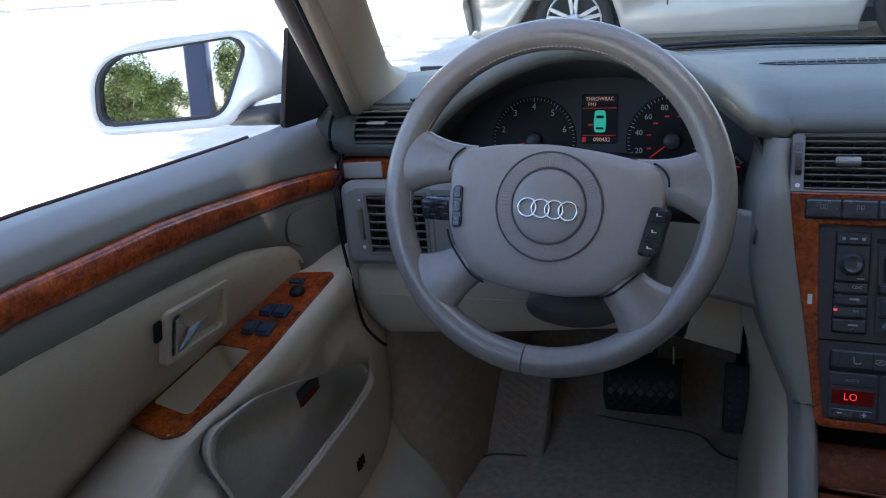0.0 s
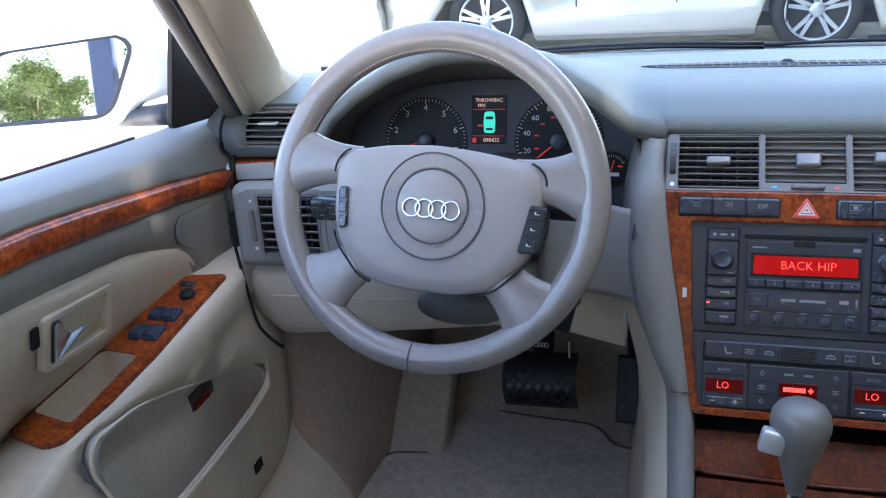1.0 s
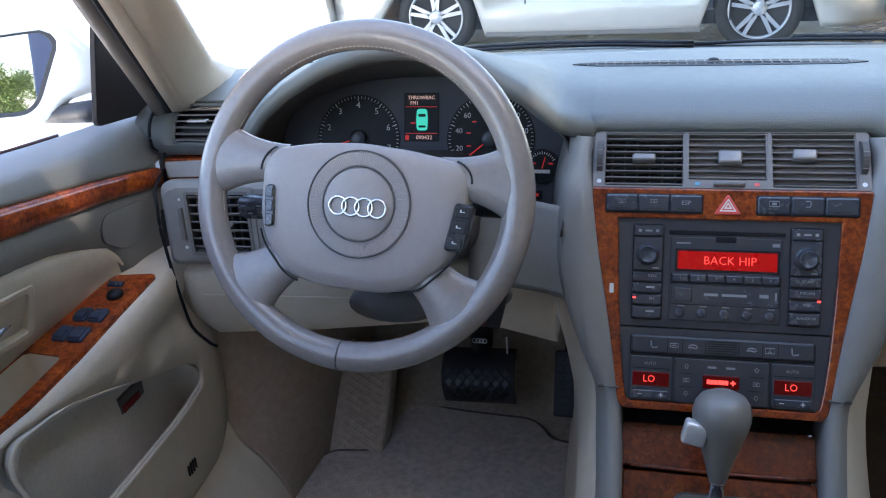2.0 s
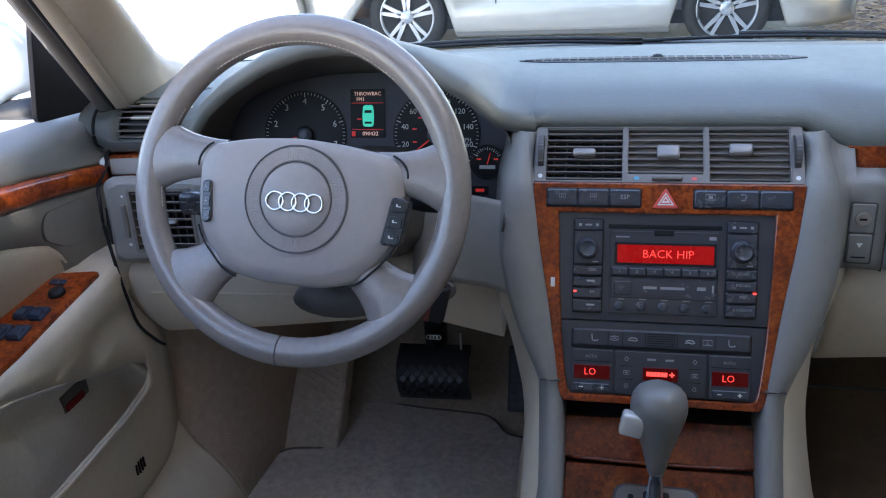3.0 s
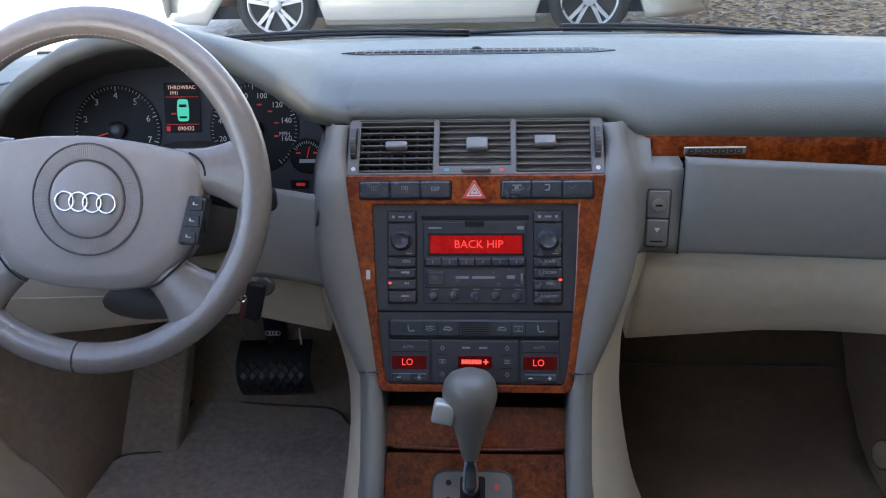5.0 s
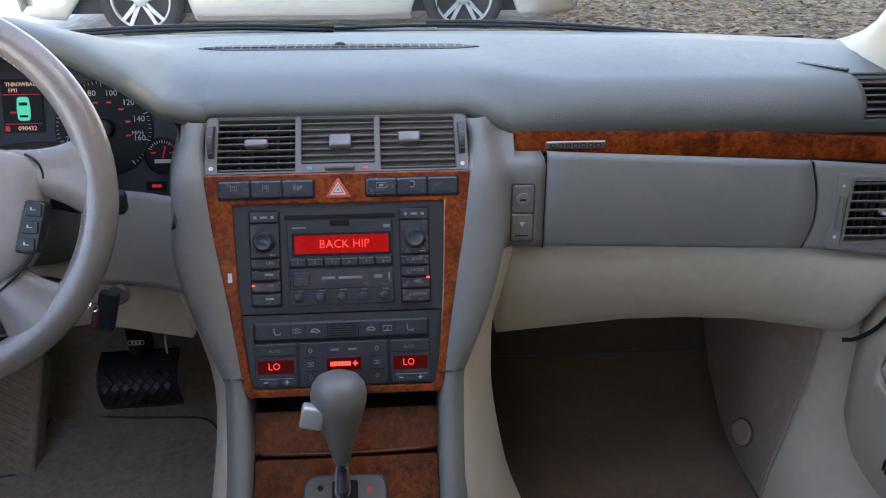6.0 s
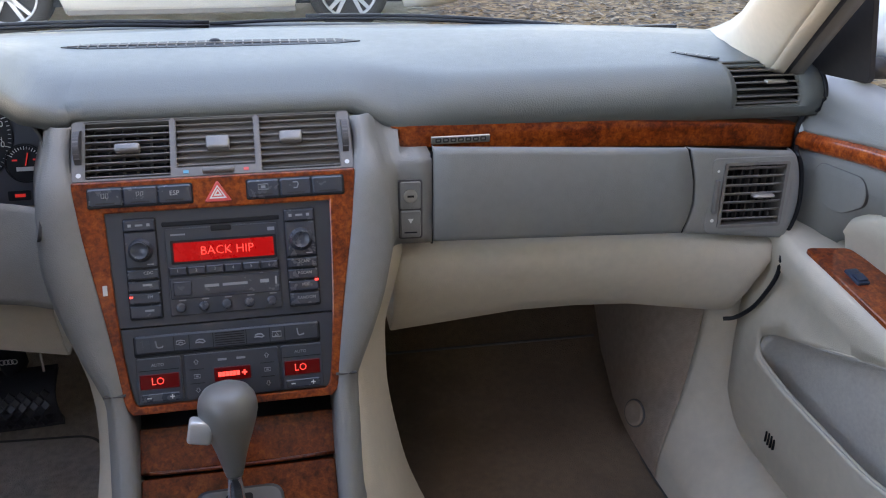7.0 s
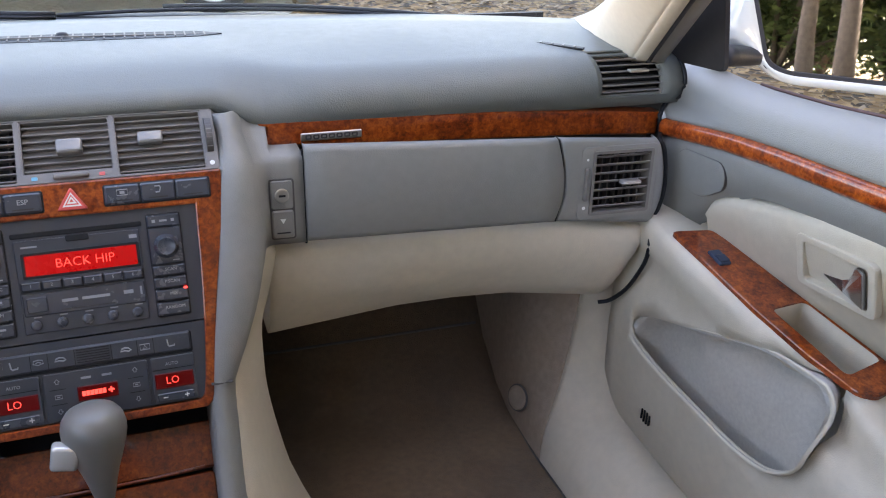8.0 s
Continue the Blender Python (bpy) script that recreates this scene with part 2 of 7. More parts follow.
def frame_plate(bm, outer, inner, z0, z1, m=None):
    """A flat ring between two outlines with the same number of points."""
    n = len(outer)
    tr = (lambda p, z: m @ Vector((p[0], p[1], z))) if m is not None else (lambda p, z: Vector((p[0], p[1], z)))
    o0, o1 = [bm.verts.new(tr(p, z0)) for p in outer], [bm.verts.new(tr(p, z1)) for p in outer]
    i0, i1 = [bm.verts.new(tr(p, z0)) for p in inner], [bm.verts.new(tr(p, z1)) for p in inner]
    for i in range(n):
        j = (i + 1) % n
        bm.faces.new((o0[i], o0[j], o1[j], o1[i]))
        bm.faces.new((o1[i], o1[j], i1[j], i1[i]))
        bm.faces.new((i1[i], i1[j], i0[j], i0[i]))
        bm.faces.new((i0[i], i0[j], o0[j], o0[i]))
    return bm


def sheet(rows, bm=None, close=False):
    """A surface through rows of points."""
    bm = bm if bm is not None else bmesh.new()
    vs = [[bm.verts.new(p) for p in r] for r in rows]
    for a, b in zip(vs, vs[1:]):
        n = len(a)
        for i in range(n if close else n - 1):
            j = (i + 1) % n
            bm.faces.new((a[i], a[j], b[j], b[i]))
    return bm


def smoothed(pts, n=6, closed=False):
    """A smooth curve through points (Catmull-Rom)."""
    pts = [Vector(p) for p in pts]
    k = len(pts)
    out = []
    for i in range(k if closed else k - 1):
        p0 = pts[i - 1] if (closed or i) else pts[0] * 2 - pts[1]
        p1, p2 = pts[i], pts[(i + 1) % k]
        p3 = pts[(i + 2) % k] if (closed or i + 2 < k) else pts[-1] * 2 - pts[-2]
        for j in range(n):
            f = j / n
            out.append(0.5 * ((2 * p1) + (p2 - p0) * f + (2 * p0 - 5 * p1 + 4 * p2 - p3) * f * f + (3 * p1 - p0 - 3 * p2 + p3) * f ** 3))
    if not closed:
        out.append(pts[-1])
    return out


def tube(bm, pts, r, seg=10, closed=False, flat=1.0, up=(0, 0, 1)):
    """A round or oval rod along points. r: one radius or one for each point."""
    pts = [Vector(p) for p in pts]
    k = len(pts)
    rings = []
    for i, p in enumerate(pts):
        d = (pts[(i + 1) % k] - pts[i - 1]) if closed else (pts[min(i + 1, k - 1)] - pts[max(i - 1, 0)])
        d.normalize()
        side = d.cross(Vector(up))
        side = side.normalized() if side.length > 1e-4 else d.orthogonal().normalized()
        nrm = side.cross(d)
        rad = r[i] if isinstance(r, (list, tuple)) else r
        rings.append([bm.verts.new(p + (side * math.cos(a) + nrm * math.sin(a) * flat) * rad) for a in (2 * math.pi * j / seg for j in range(seg))])
    pairs = list(zip(rings, rings[1:])) + ([(rings[-1], rings[0])] if closed else [])
    for a, b in pairs:
        for i in range(seg):
            j = (i + 1) % seg
            bm.faces.new((a[i], a[j], b[j], b[i]))
    if not closed:
        bm.faces.new(rings[0][::-1])
        bm.faces.new(rings[-1])
    return bm


def lathe(bm, prof, m=None, seg=24):
    """A turned form: (radius, height) pairs round the local z axis."""
    rings = []
    for r, z in prof:
        rings.append([bm.verts.new((m @ Vector((r * math.cos(a), r * math.sin(a), z))) if m is not None else (r * math.cos(a), r * math.sin(a), z)) for a in (2 * math.pi * j / seg for j in range(seg))])
    for a, b in zip(rings, rings[1:]):
        for i in range(seg):
            j = (i + 1) % seg
            bm.faces.new((a[i], a[j], b[j], b[i]))
    bm.faces.new(rings[0][::-1])
    bm.faces.new(rings[-1])
    return bm


def axes(o, x, y):
    """The pose whose local x and y run along the given directions; z comes out of the plane."""
    x, y = Vector(x).normalized(), Vector(y).normalized()
    z = x.cross(y).normalized()
    y = z.cross(x)
    return Matrix(((x.x, y.x, z.x, o[0]), (x.y, y.y, z.y, o[1]), (x.z, y.z, z.z, o[2]), (0, 0, 0, 1)))


def lettering(name, text, size, m, material, parent, depth=0.0004, align="CENTER", width=1.0):
    cu = bpy.data.curves.new(name, "FONT")
    cu.body, cu.size, cu.extrude, cu.align_x, cu.align_y = text, size, depth, align, "CENTER"
    cu.resolution_u = 2
    cu.offset = -0.018 * size if material is REDTEXT else 0.0
    tmp = new(name, cu)
    tmp.scale = (width, 1, 1)
    bpy.context.view_layer.update()
    me = bpy.data.meshes.new_from_object(tmp.evaluated_get(bpy.context.evaluated_depsgraph_get()))
    bpy.data.objects.remove(tmp)
    me.transform(m @ Matrix.Diagonal((width, 1, 1, 1)))
    me.materials.clear()
    me.materials.append(material)
    return placed(name, me, parent)


def cut(ob, cutter):
    """Cuts a closed form out of ob for good."""
    me = bpy.data.meshes.new("cutter")
    bmesh.ops.recalc_face_normals(cutter, faces=cutter.faces)
    cutter.to_mesh(me)
    cutter.free()
    tool = new("cutter", me)
    b = ob.modifiers.new("cut", "BOOLEAN")
    b.object, b.operation, b.solver = tool, "DIFFERENCE", "EXACT"
    bpy.context.view_layer.update()
    done = bpy.data.meshes.new_from_object(ob.evaluated_get(bpy.context.evaluated_depsgraph_get()))
    ob.modifiers.clear()
    ob.data = done
    bpy.data.objects.remove(tool)
    return ob


def lerp(a, b, f):
    return a + (b - a) * f


def table(x, rows):
    """Linear look-up in rows of (x, value)."""
    if x <= rows[0][0]:
        return rows[0][1]
    for (a, u), (b, v) in zip(rows, rows[1:]):
        if x <= b:
            return lerp(u, v, (x - a) / (b - a))
    return rows[-1][1]


CONS = axes((0, 0.928, 0.877), (1, 0, 0), (0, 0.099, 0.237))      # face of the centre console
VENTS = axes((0, 0.988, 0.938), (1, 0, 0), (0, 0.053, 0.055))     # face of the centre vents


# ---- the ground and the distance ----
def ground_material():
    """Pale concrete drive that turns into leaf litter on soil towards the trees."""
    m = bpy.data.materials.new("concrete_and_leaf_litter")
    m.use_nodes = True
    t = m.node_tree
    b = t.nodes["Principled BSDF"]
    b.inputs["Roughness"].default_value = 0.9
    co = t.nodes.new("ShaderNodeTexCoord").outputs["Object"]
    sep = t.nodes.new("ShaderNodeSeparateXYZ")
    t.links.new(co, sep.inputs[0])
    wob = t.nodes.new("ShaderNodeTexNoise")
    wob.inputs["Scale"].default_value = 1.3
    t.links.new(co, wob.inputs["Vector"])
    a = t.nodes.new("ShaderNodeMath")
    a.operation = "ADD"
    t.links.new(sep.outputs[0], a.inputs[0])
    t.links.new(wob.outputs[0], a.inputs[1])
    edge = t.nodes.new("ShaderNodeMapRange")
    edge.inputs[1].default_value, edge.inputs[2].default_value = 1.75, 2.0
    t.links.new(a.outputs[0], edge.inputs[0])
    v = t.nodes.new("ShaderNodeTexVoronoi")
    v.inputs["Scale"].default_value = 17
    t.links.new(co, v.inputs["Vector"])
    lr = t.nodes.new("ShaderNodeValToRGB")
    e = lr.color_ramp.elements
    e[0].position, e[0].color = 0.15, (0.045, 0.030, 0.018, 1)
    e[1].position, e[1].color = 0.95, (0.35, 0.21, 0.088, 1)
    k = lr.color_ramp.elements.new(0.55)
    k.color = (0.20, 0.112, 0.045, 1)
    sp = t.nodes.new("ShaderNodeSeparateColor")
    t.links.new(v.outputs["Color"], sp.inputs[0])
    t.links.new(sp.outputs[0], lr.inputs[0])
    n = t.nodes.new("ShaderNodeTexNoise")
    n.inputs["Scale"].default_value, n.inputs["Detail"].default_value = 2.5, 8
    t.links.new(co, n.inputs["Vector"])
    cr = t.nodes.new("ShaderNodeValToRGB")
    cr.color_ramp.elements[0].position, cr.color_ramp.elements[0].color = 0.3, (0.60, 0.57, 0.51, 1)
    cr.color_ramp.elements[1].position, cr.color_ramp.elements[1].color = 0.7, (0.72, 0.69, 0.63, 1)
    t.links.new(n.outputs[0], cr.inputs[0])
    mx = t.nodes.new("ShaderNodeMix")
    mx.data_type = "RGBA"
    t.links.new(edge.outputs[0], mx.inputs[0])
    t.links.new(cr.outputs[0], mx.inputs[6])
    t.links.new(lr.outputs[0], mx.inputs[7])
    t.links.new(mx.outputs[2], b.inputs["Base Color"])
    bu = t.nodes.new("ShaderNodeBump")
    bu.inputs["Strength"].default_value, bu.inputs["Distance"].default_value = 0.8, 0.02
    t.links.new(v.outputs["Distance"], bu.inputs["Height"])
    t.links.new(bu.outputs[0], b.inputs["Normal"])
    return m


GZ = -0.05
g = bmesh.new()
sheet([[(x, y, GZ) for x in (-400, -40, -6, -2, 2, 6, 40, 400)] for y in (-400, -40, -6, -2, 2, 6, 12, 40, 400)], g)
tagged(part("ground", g, ground_material()), "pale sunlit concrete drive with brown leaf litter under the trees", "ground", kind="structure")

# ---- dashboard: shell ----
dash = thing("dashboard", "grey soft-touch car dashboard with walnut trim and beige lower panels", "dashboard", (0, 1.1, 0.62))

LIP = [(-0.80, 0.990, 0.905), (-0.66, 0.982, 0.905), (-0.64, 0.958, 0.905), (-0.613, 0.952, 0.935), (-0.59, 0.952, 0.964), (-0.556, 0.952, 0.991), (-0.50, 0.952, 1.022), (-0.444, 0.952, 1.040),
       (-0.40, 0.952, 1.044), (-0.371, 0.952, 1.042), (-0.302, 0.952, 1.020), (-0.241, 0.952, 0.984), (-0.205, 0.959, 0.951), (-0.187, 0.975, 0.940), (-0.172, 0.983, 0.935), (-0.1612, 0.985, 0.934), (-0.1600, 0.989, 0.939),
       (0.1600, 0.989, 0.939), (0.168, 0.9875, 0.936), (0.178, 0.986, 0.932), (0.190, 0.985, 0.927), (0.206, 0.984, 0.921), (0.216, 0.984, 0.916), (0.48, 0.984, 0.910), (0.66, 0.985, 0.903), (0.80, 0.990, 0.899)]
LIPY, LIPZ = [(a, b) for a, b, c in LIP], [(a, c) for a, b, c in LIP]
TOPZ = [(0.95, 0.950), (1.0, 0.960), (1.05, 0.969), (1.12, 0.973), (1.23, 0.971), (1.33, 0.965), (1.43, 0.953)]


def far_edge(x):
    return 1.415 - 0.36 * x * x


def dash_column(x):
    yl, zl = table(x, LIPY), table(x, LIPZ)
    yf = far_edge(x)
    hood = max(0.0, min(1.0, (zl - 0.93) / 0.06)) if x < -0.165 else 0.0
    pts = [(yl + 0.018, zl - 0.003), (yl + 0.004, zl - 0.003), (yl, zl + 0.004)]
    width = lerp(0.075, 0.34, hood)
    for f in (0.012, 0.035, 0.07, 0.12, 0.18, 0.26, 0.36, 0.48, 0.62, 0.8, 1.0):
        y = lerp(yl, yf, f)
        s = min(1.0, (y - yl) / width)
        s = math.sin(s * math.pi / 2) ** 1.0 if hood < 0.5 else s * s * (3 - 2 * s)
        pts.append((y, lerp(zl + 0.010 + 0.006 * min(1, f / 0.05), table(y, TOPZ), s)))
    ends = max(0.0, min(1.0, (x - 0.163) / 0.14)) if x > 0 else max(0.0, min(1.0, (-x - 0.63) / 0.03))
    if ends > 0:
        ends = ends * ends * (3 - 2 * ends)
        roll = [(1.0, 0.903), (0.990, 0.905)] + [(1.034 - 0.053 * math.cos(radians(d)), 0.929 + 0.037 * math.sin(radians(d))) for d in (-30, -15, 0, 18, 36, 54, 72, 90)]
        roll += [(lerp(1.034, yf, f), lerp(0.966, table(lerp(1.034, yf, f), TOPZ), min(1, 4 * f))) for f in (0.2, 0.45, 0.72, 1.0)]
        pts = [(lerp(a[0], b[0], ends), lerp(a[1], b[1], ends)) for a, b in zip(pts, roll)]
    return [Vector((x, y, z)) for y, z in pts]


xs = sorted({round(a, 4) for a, b, c in LIP} | {round(-0.8 + i * 0.02, 4) for i in range(81)})
top_pad = part("top_pad", sheet([dash_column(x) for x in xs]), PADTOP, dash, "grey soft dashboard top with instrument hood", smooth=True, thick=0.004)
for x0, x1 in ((-0.742, -0.641), (0.666, 0.766)):
    top_pad = cut(top_pad, rbox(((x0 + x1) / 2, 0.990, 0.944), (x1 - x0, 0.076, 0.050)))
for f in top_pad.data.polygons:
    f.use_smooth = True

# instrument hood: the dark tunnel from the lip to the dials
lipc = [(-0.628, 0.862), (-0.625, 0.905), (-0.613, 0.935), (-0.59, 0.964), (-0.556, 0.991), (-0.50, 1.022), (-0.444, 1.040), (-0.40, 1.044), (-0.371, 1.042), (-0.302, 1.020), (-0.241, 0.984), (-0.2115, 0.953), (-0.1935, 0.928), (-0.1885, 0.890), (-0.194, 0.835)]
facec = [(-0.610, 0.850), (-0.612, 0.890), (-0.606, 0.920), (-0.590, 0.945), (-0.56, 0.962), (-0.51, 0.977), (-0.455, 0.984), (-0.40, 0.986), (-0.36, 0.984), (-0.30, 0.971), (-0.252, 0.945), (-0.219, 0.922), (-0.199, 0.896), (-0.1935, 0.868), (-0.198, 0.822)]
rows = []
for f in (0.0, 0.12, 0.3, 0.55, 0.8, 1.0):
    rows.append([Vector((lerp(a[0], b[0], f), lerp(lerp(0.962, min(0.982, 0.938 + (a[1] - 0.877) * 0.9636), max(0.0, min(1.0, (a[0] + 0.25) / 0.05))), 1.074 + 0.3 * (b[1] - 0.93), f), lerp(a[1] - 0.004, b[1], f ** 0.8))) for a, b in zip(smoothed([(p[0], p[1]) for p in lipc], 4), smoothed([(p[0], p[1]) for p in facec], 4))])
part("hood_lining", sheet(rows), GREYD, dash, "dark grey lining of the instrument hood", smooth=True, thick=-0.003)


# ---- dashboard: passenger side ----
def fascia_y(x, z):
    return 0.945 - 0.054 * (x - 0.24) + 0.05 * (z - 0.851)


SHUT = [(0.0, 0.3475), (0.2, 0.3535), (0.38, 0.3565), (0.7, 0.353), (1.0, 0.344)]
FASC = axes((0.24, 0.945, 0.851), (1, -0.054, 0), (0, 0.05, 1))
XZ = axes((0, 0.985, 0), (1, 0, 0), (0, 0, 1))
part("backing", sheet([[(x, 1.012, z) for x in (0.2, 0.5, 0.79)] for z in (0.76, 0.93)]), GREYD, dash, thick=-0.004)
part("backing", sheet([[(x, 1.012, z) for x in (-0.79, -0.64)] for z in (0.76, 0.93)]), GREYD, dash, thick=-0.004)
strip = smoothed([(0.217, 0.900), (0.222, 0.889), (0.48, 0.874), (0.66, 0.865), (0.770, 0.857)], 6) + smoothed([(0.771, 0.891), (0.66, 0.900), (0.48, 0.910), (0.228, 0.917), (0.218, 0.913)], 6)
part("wood_strip", plate(bmesh.new(), strip, -0.02, 0.0035, XZ, 0.0032), WOOD, dash, "polished walnut burl strip")
rows = []
for v in (0.0, 0.02, 0.07, 0.18, 0.35, 0.5, 0.65, 0.82, 0.93, 0.98, 1.0):
    swell = -0.006 if v in (0.0, 1.0) else 0.0012 + 0.0062 * (1 - (2 * v - 1) ** 2)
    rows.append([FASC @ Vector((lerp(0.0140, table(v, SHUT) - 0.0007, u), lerp(lerp(-0.077, -0.083, u), lerp(0.047, 0.034, u), v), swell - (0.006 if u in (0.0, 1.0) else 0.0))) for u in (0.0, 0.006, 0.1, 0.3, 0.5, 0.7, 0.9, 0.994, 1.0)])
glove = part("glovebox_door", sheet(rows), GREY, dash, "grey grained glovebox door", smooth=True, thick=0.003)
SHOULDER = [(-0.935, 0.184), (-0.912, 0.186), (-0.895, 0.190), (-0.872, 0.194), (-0.82, 0.196), (-0.79, 0.194), (-0.743, 0.181)]
rail_y = lambda z: 0.928 + (z - 0.877) * (0.9636 if z > 0.877 else 0.4177)
rows = []
for z, back in ((0.931, 0.014), (0.931, 0.004), (0.926, 0), (0.920, 0), (0.914, 0), (0.908, 0), (0.902, 0), (0.896, 0), (0.892, 0), (0.8895, 0), (0.8875, 0), (0.884, 0), (0.878, 0), (0.865, 0), (0.85, 0), (0.82, 0), (0.79, 0), (0.775, 0)):
    b, y = table(-z, SHOULDER), rail_y(z)
    fy = max(fascia_y(0.23, z), min(0.986, y + 0.0188)) - 0.0015
    ledge = table(z, [(0.880, 0.0), (0.8845, 0.002), (0.8875, 0.007), (0.8895, 0.060), (0.96, 0.060)])
    curve = [(b - 0.010, y + 0.004), (b - 0.001, y + 0.005), (b + 0.006, lerp(y + 0.007, fy + 0.004, 0.4)), (b + 0.014, lerp(y + 0.007, fy + 0.004, 0.85)), (0.2135, fy + 0.0025)]
    row = smoothed(curve, 3) + [Vector((0.2165, fy + 0.0018, 0)), Vector((0.2178, max(fy + 0.0018, fascia_y(0.218, z) + ledge), 0)), Vector((0.232, fascia_y(0.232, z) - 0.001 + ledge, 0)), Vector((0.2528, fascia_y(0.2528, z) - 0.001 + ledge, 0))]
    rows.append([Vector((p[0], p[1] + back, min(z, table(p[0], LIPZ) + 0.001))) for p in row])
part("fascia_panel", sheet(rows), GREY, dash, "grey panel that runs into the console", smooth=True, thick=-0.004)
SIDE_END = [(0.0, 0.498), (0.08, 0.504), (0.22, 0.510), (0.4, 0.5125), (0.6, 0.511), (0.8, 0.5065), (0.92, 0.501), (1.0, 0.493)]


def fascia_end(v, u, w=0.0):
    """A point of the panel at the end of the dashboard, u across and v up."""
    return FASC @ Vector((lerp(table(v, SHUT) + 0.0007, table(v, SIDE_END), u), lerp(lerp(-0.083, -0.099, u), lerp(0.034, 0.0245, u), v), w))


rows = []
for v in (0.0, 0.015, 0.06, 0.15, 0.25, 0.35, 0.45, 0.55, 0.65, 0.75, 0.85, 0.93, 0.97, 0.99, 1.0):
    rows.append([fascia_end(v, u, (0.0012 + 0.0055 * (1 - (2 * v - 1) ** 2) * max(0.0, 1 - 4 * u)) + drop - (0.008 if v in (0.0, 1.0) else 0.002 if v in (0.015, 0.99) else 0.0)) for u, drop in ((0.0, -0.006), (0.006, -0.001), (0.02, 0.0), (0.12, 0.0), (0.25, 0.0), (0.5, 0.0), (0.8, 0.0), (0.93, -0.0005), (0.965, -0.003), (0.985, -0.007), (1.0, -0.016))])
right = part("fascia_panel", sheet(rows), GREY, dash, "grey panel round the side vent", smooth=True, thick=0.003)
right = cut(right, rbox((0.439, -0.031, 0), (0.089, 0.089, 0.2), FASC))
for f in right.data.polygons:
    f.use_smooth = True


def knee(x0, x1, top, bottom, y0, lean, name, label, n=24):
    rows = []
    for i in range(n + 1):
        x = lerp(x0, x1, math.sin(i / n * math.pi / 2))
        zt, zb = table(x, top), table(x, bottom)
        y = y0 - 0.054 * (abs(x) - 0.24)
        rows.append([Vector((x, a, b)) for a, b in ((y + 0.03, zt), (y + 0.004, zt - 0.001), (y - 0.003, zt - 0.008), (y - 0.004, zt - 0.03), (y + 0.002, lerp(zt, zb, 0.5)), (y + lean * 0.6, lerp(zt, zb, 0.8)), (y + lean, zb + 0.006), (y + lean + 0.012, zb), (y + lean + 0.03, zb + 0.001), (1.32, zb + 0.03))])
    return part(name, sheet(rows), BEIGE, dash, label, smooth=True, thick=0.003)


knee(0.207, 0.735, [(0.207, 0.752), (0.225, 0.759), (0.253, 0.765), (0.5, 0.763), (0.6, 0.759), (0.735, 0.744)], [(0.207, 0.613), (0.383, 0.633), (0.465, 0.635), (0.548, 0.632), (0.68, 0.612), (0.700, 0.610), (0.712, 0.615), (0.722, 0.630), (0.729, 0.652), (0.733, 0.680), (0.735, 0.725)], 0.955, 0.035, "knee_panel", "beige padded knee panel below the glovebox", 64)
# ---- dashboard: driver side ----
part("wood_strip", plate(bmesh.new(), outline([(-0.768, 0.866), (-0.56, 0.872), (-0.56, 0.902), (-0.766, 0.897)], 0.004), -0.02, 0.0035, XZ, 0.002), WOOD, dash, "polished walnut burl strip")
part("trim_badge", plate(bmesh.new(), outline([(-0.764, 0.8695), (-0.701, 0.8725), (-0.700, 0.8965), (-0.762, 0.8935)], 0.002), 0.003, 0.006, XZ, 0.001), BUTTON, dash, "small bright aluminium inlay in the wood strip")
LOWL = axes((-0.65, 0.90, 0.835), (1, 0.06, 0), (0, 0.05, 1))
left = part("fascia_panel", plate(bmesh.new(), outline([(-0.080, -0.064), (0.20, -0.060), (0.20, 0.058), (-0.079, 0.056)], [0.012, 0.02, 0.02, 0.018]), -0.020, 0.001, LOWL, 0.009), GREY, dash)
left = cut(left, rbox((0.004, 0, 0), (0.089, 0.089, 0.2), LOWL))
knee(-0.736, -0.316, [(-0.736, 0.753), (-0.5, 0.770), (-0.316, 0.775)], [(-0.736, 0.650), (-0.731, 0.634), (-0.715, 0.629), (-0.55, 0.640), (-0.316, 0.664)], 0.945, 0.03, "knee_panel", "beige knee panel under the steering column")
knee(-0.312, -0.205, [(-0.312, 0.758), (-0.205, 0.757)], [(-0.312, 0.668), (-0.205, 0.640)], 0.940, 0.02, "knee_panel", "small beige panel beside the steering column", 8)


rows = []
for z in (0.860, 0.852, 0.838, 0.82, 0.80, 0.785, 0.774, 0.762, 0.754):
    b, y = table(-z, [(-0.912, 0.186), (-0.895, 0.190), (-0.872, 0.194), (-0.82, 0.196), (-0.79, 0.194), (-0.743, 0.181)]), 0.928 + (z - 0.877) * 0.4177
    rows.append([Vector((-p.x, p.y, z)) for p in reversed(smoothed([(b - 0.010, y + 0.004), (b - 0.001, y + 0.005), (b + 0.012, y + 0.0105), (b + 0.034, y + 0.021), (0.265, y + 0.033), (0.315, y + 0.040)], 3))])
part("fascia_panel", sheet(rows), GREY, dash, "grey panel between console and steering column", smooth=True, thick=-0.004)
for z in (0.716,):
    part("panel_line", tube(bmesh.new(), [(x, 0.945 - 0.054 * (abs(x) - 0.24) - (0.0032 if z > 0.71 else 0.0015), z) for x in (-0.70, -0.62, -0.52, -0.44, -0.36)], 0.0013, 6), BEIGE, dash)


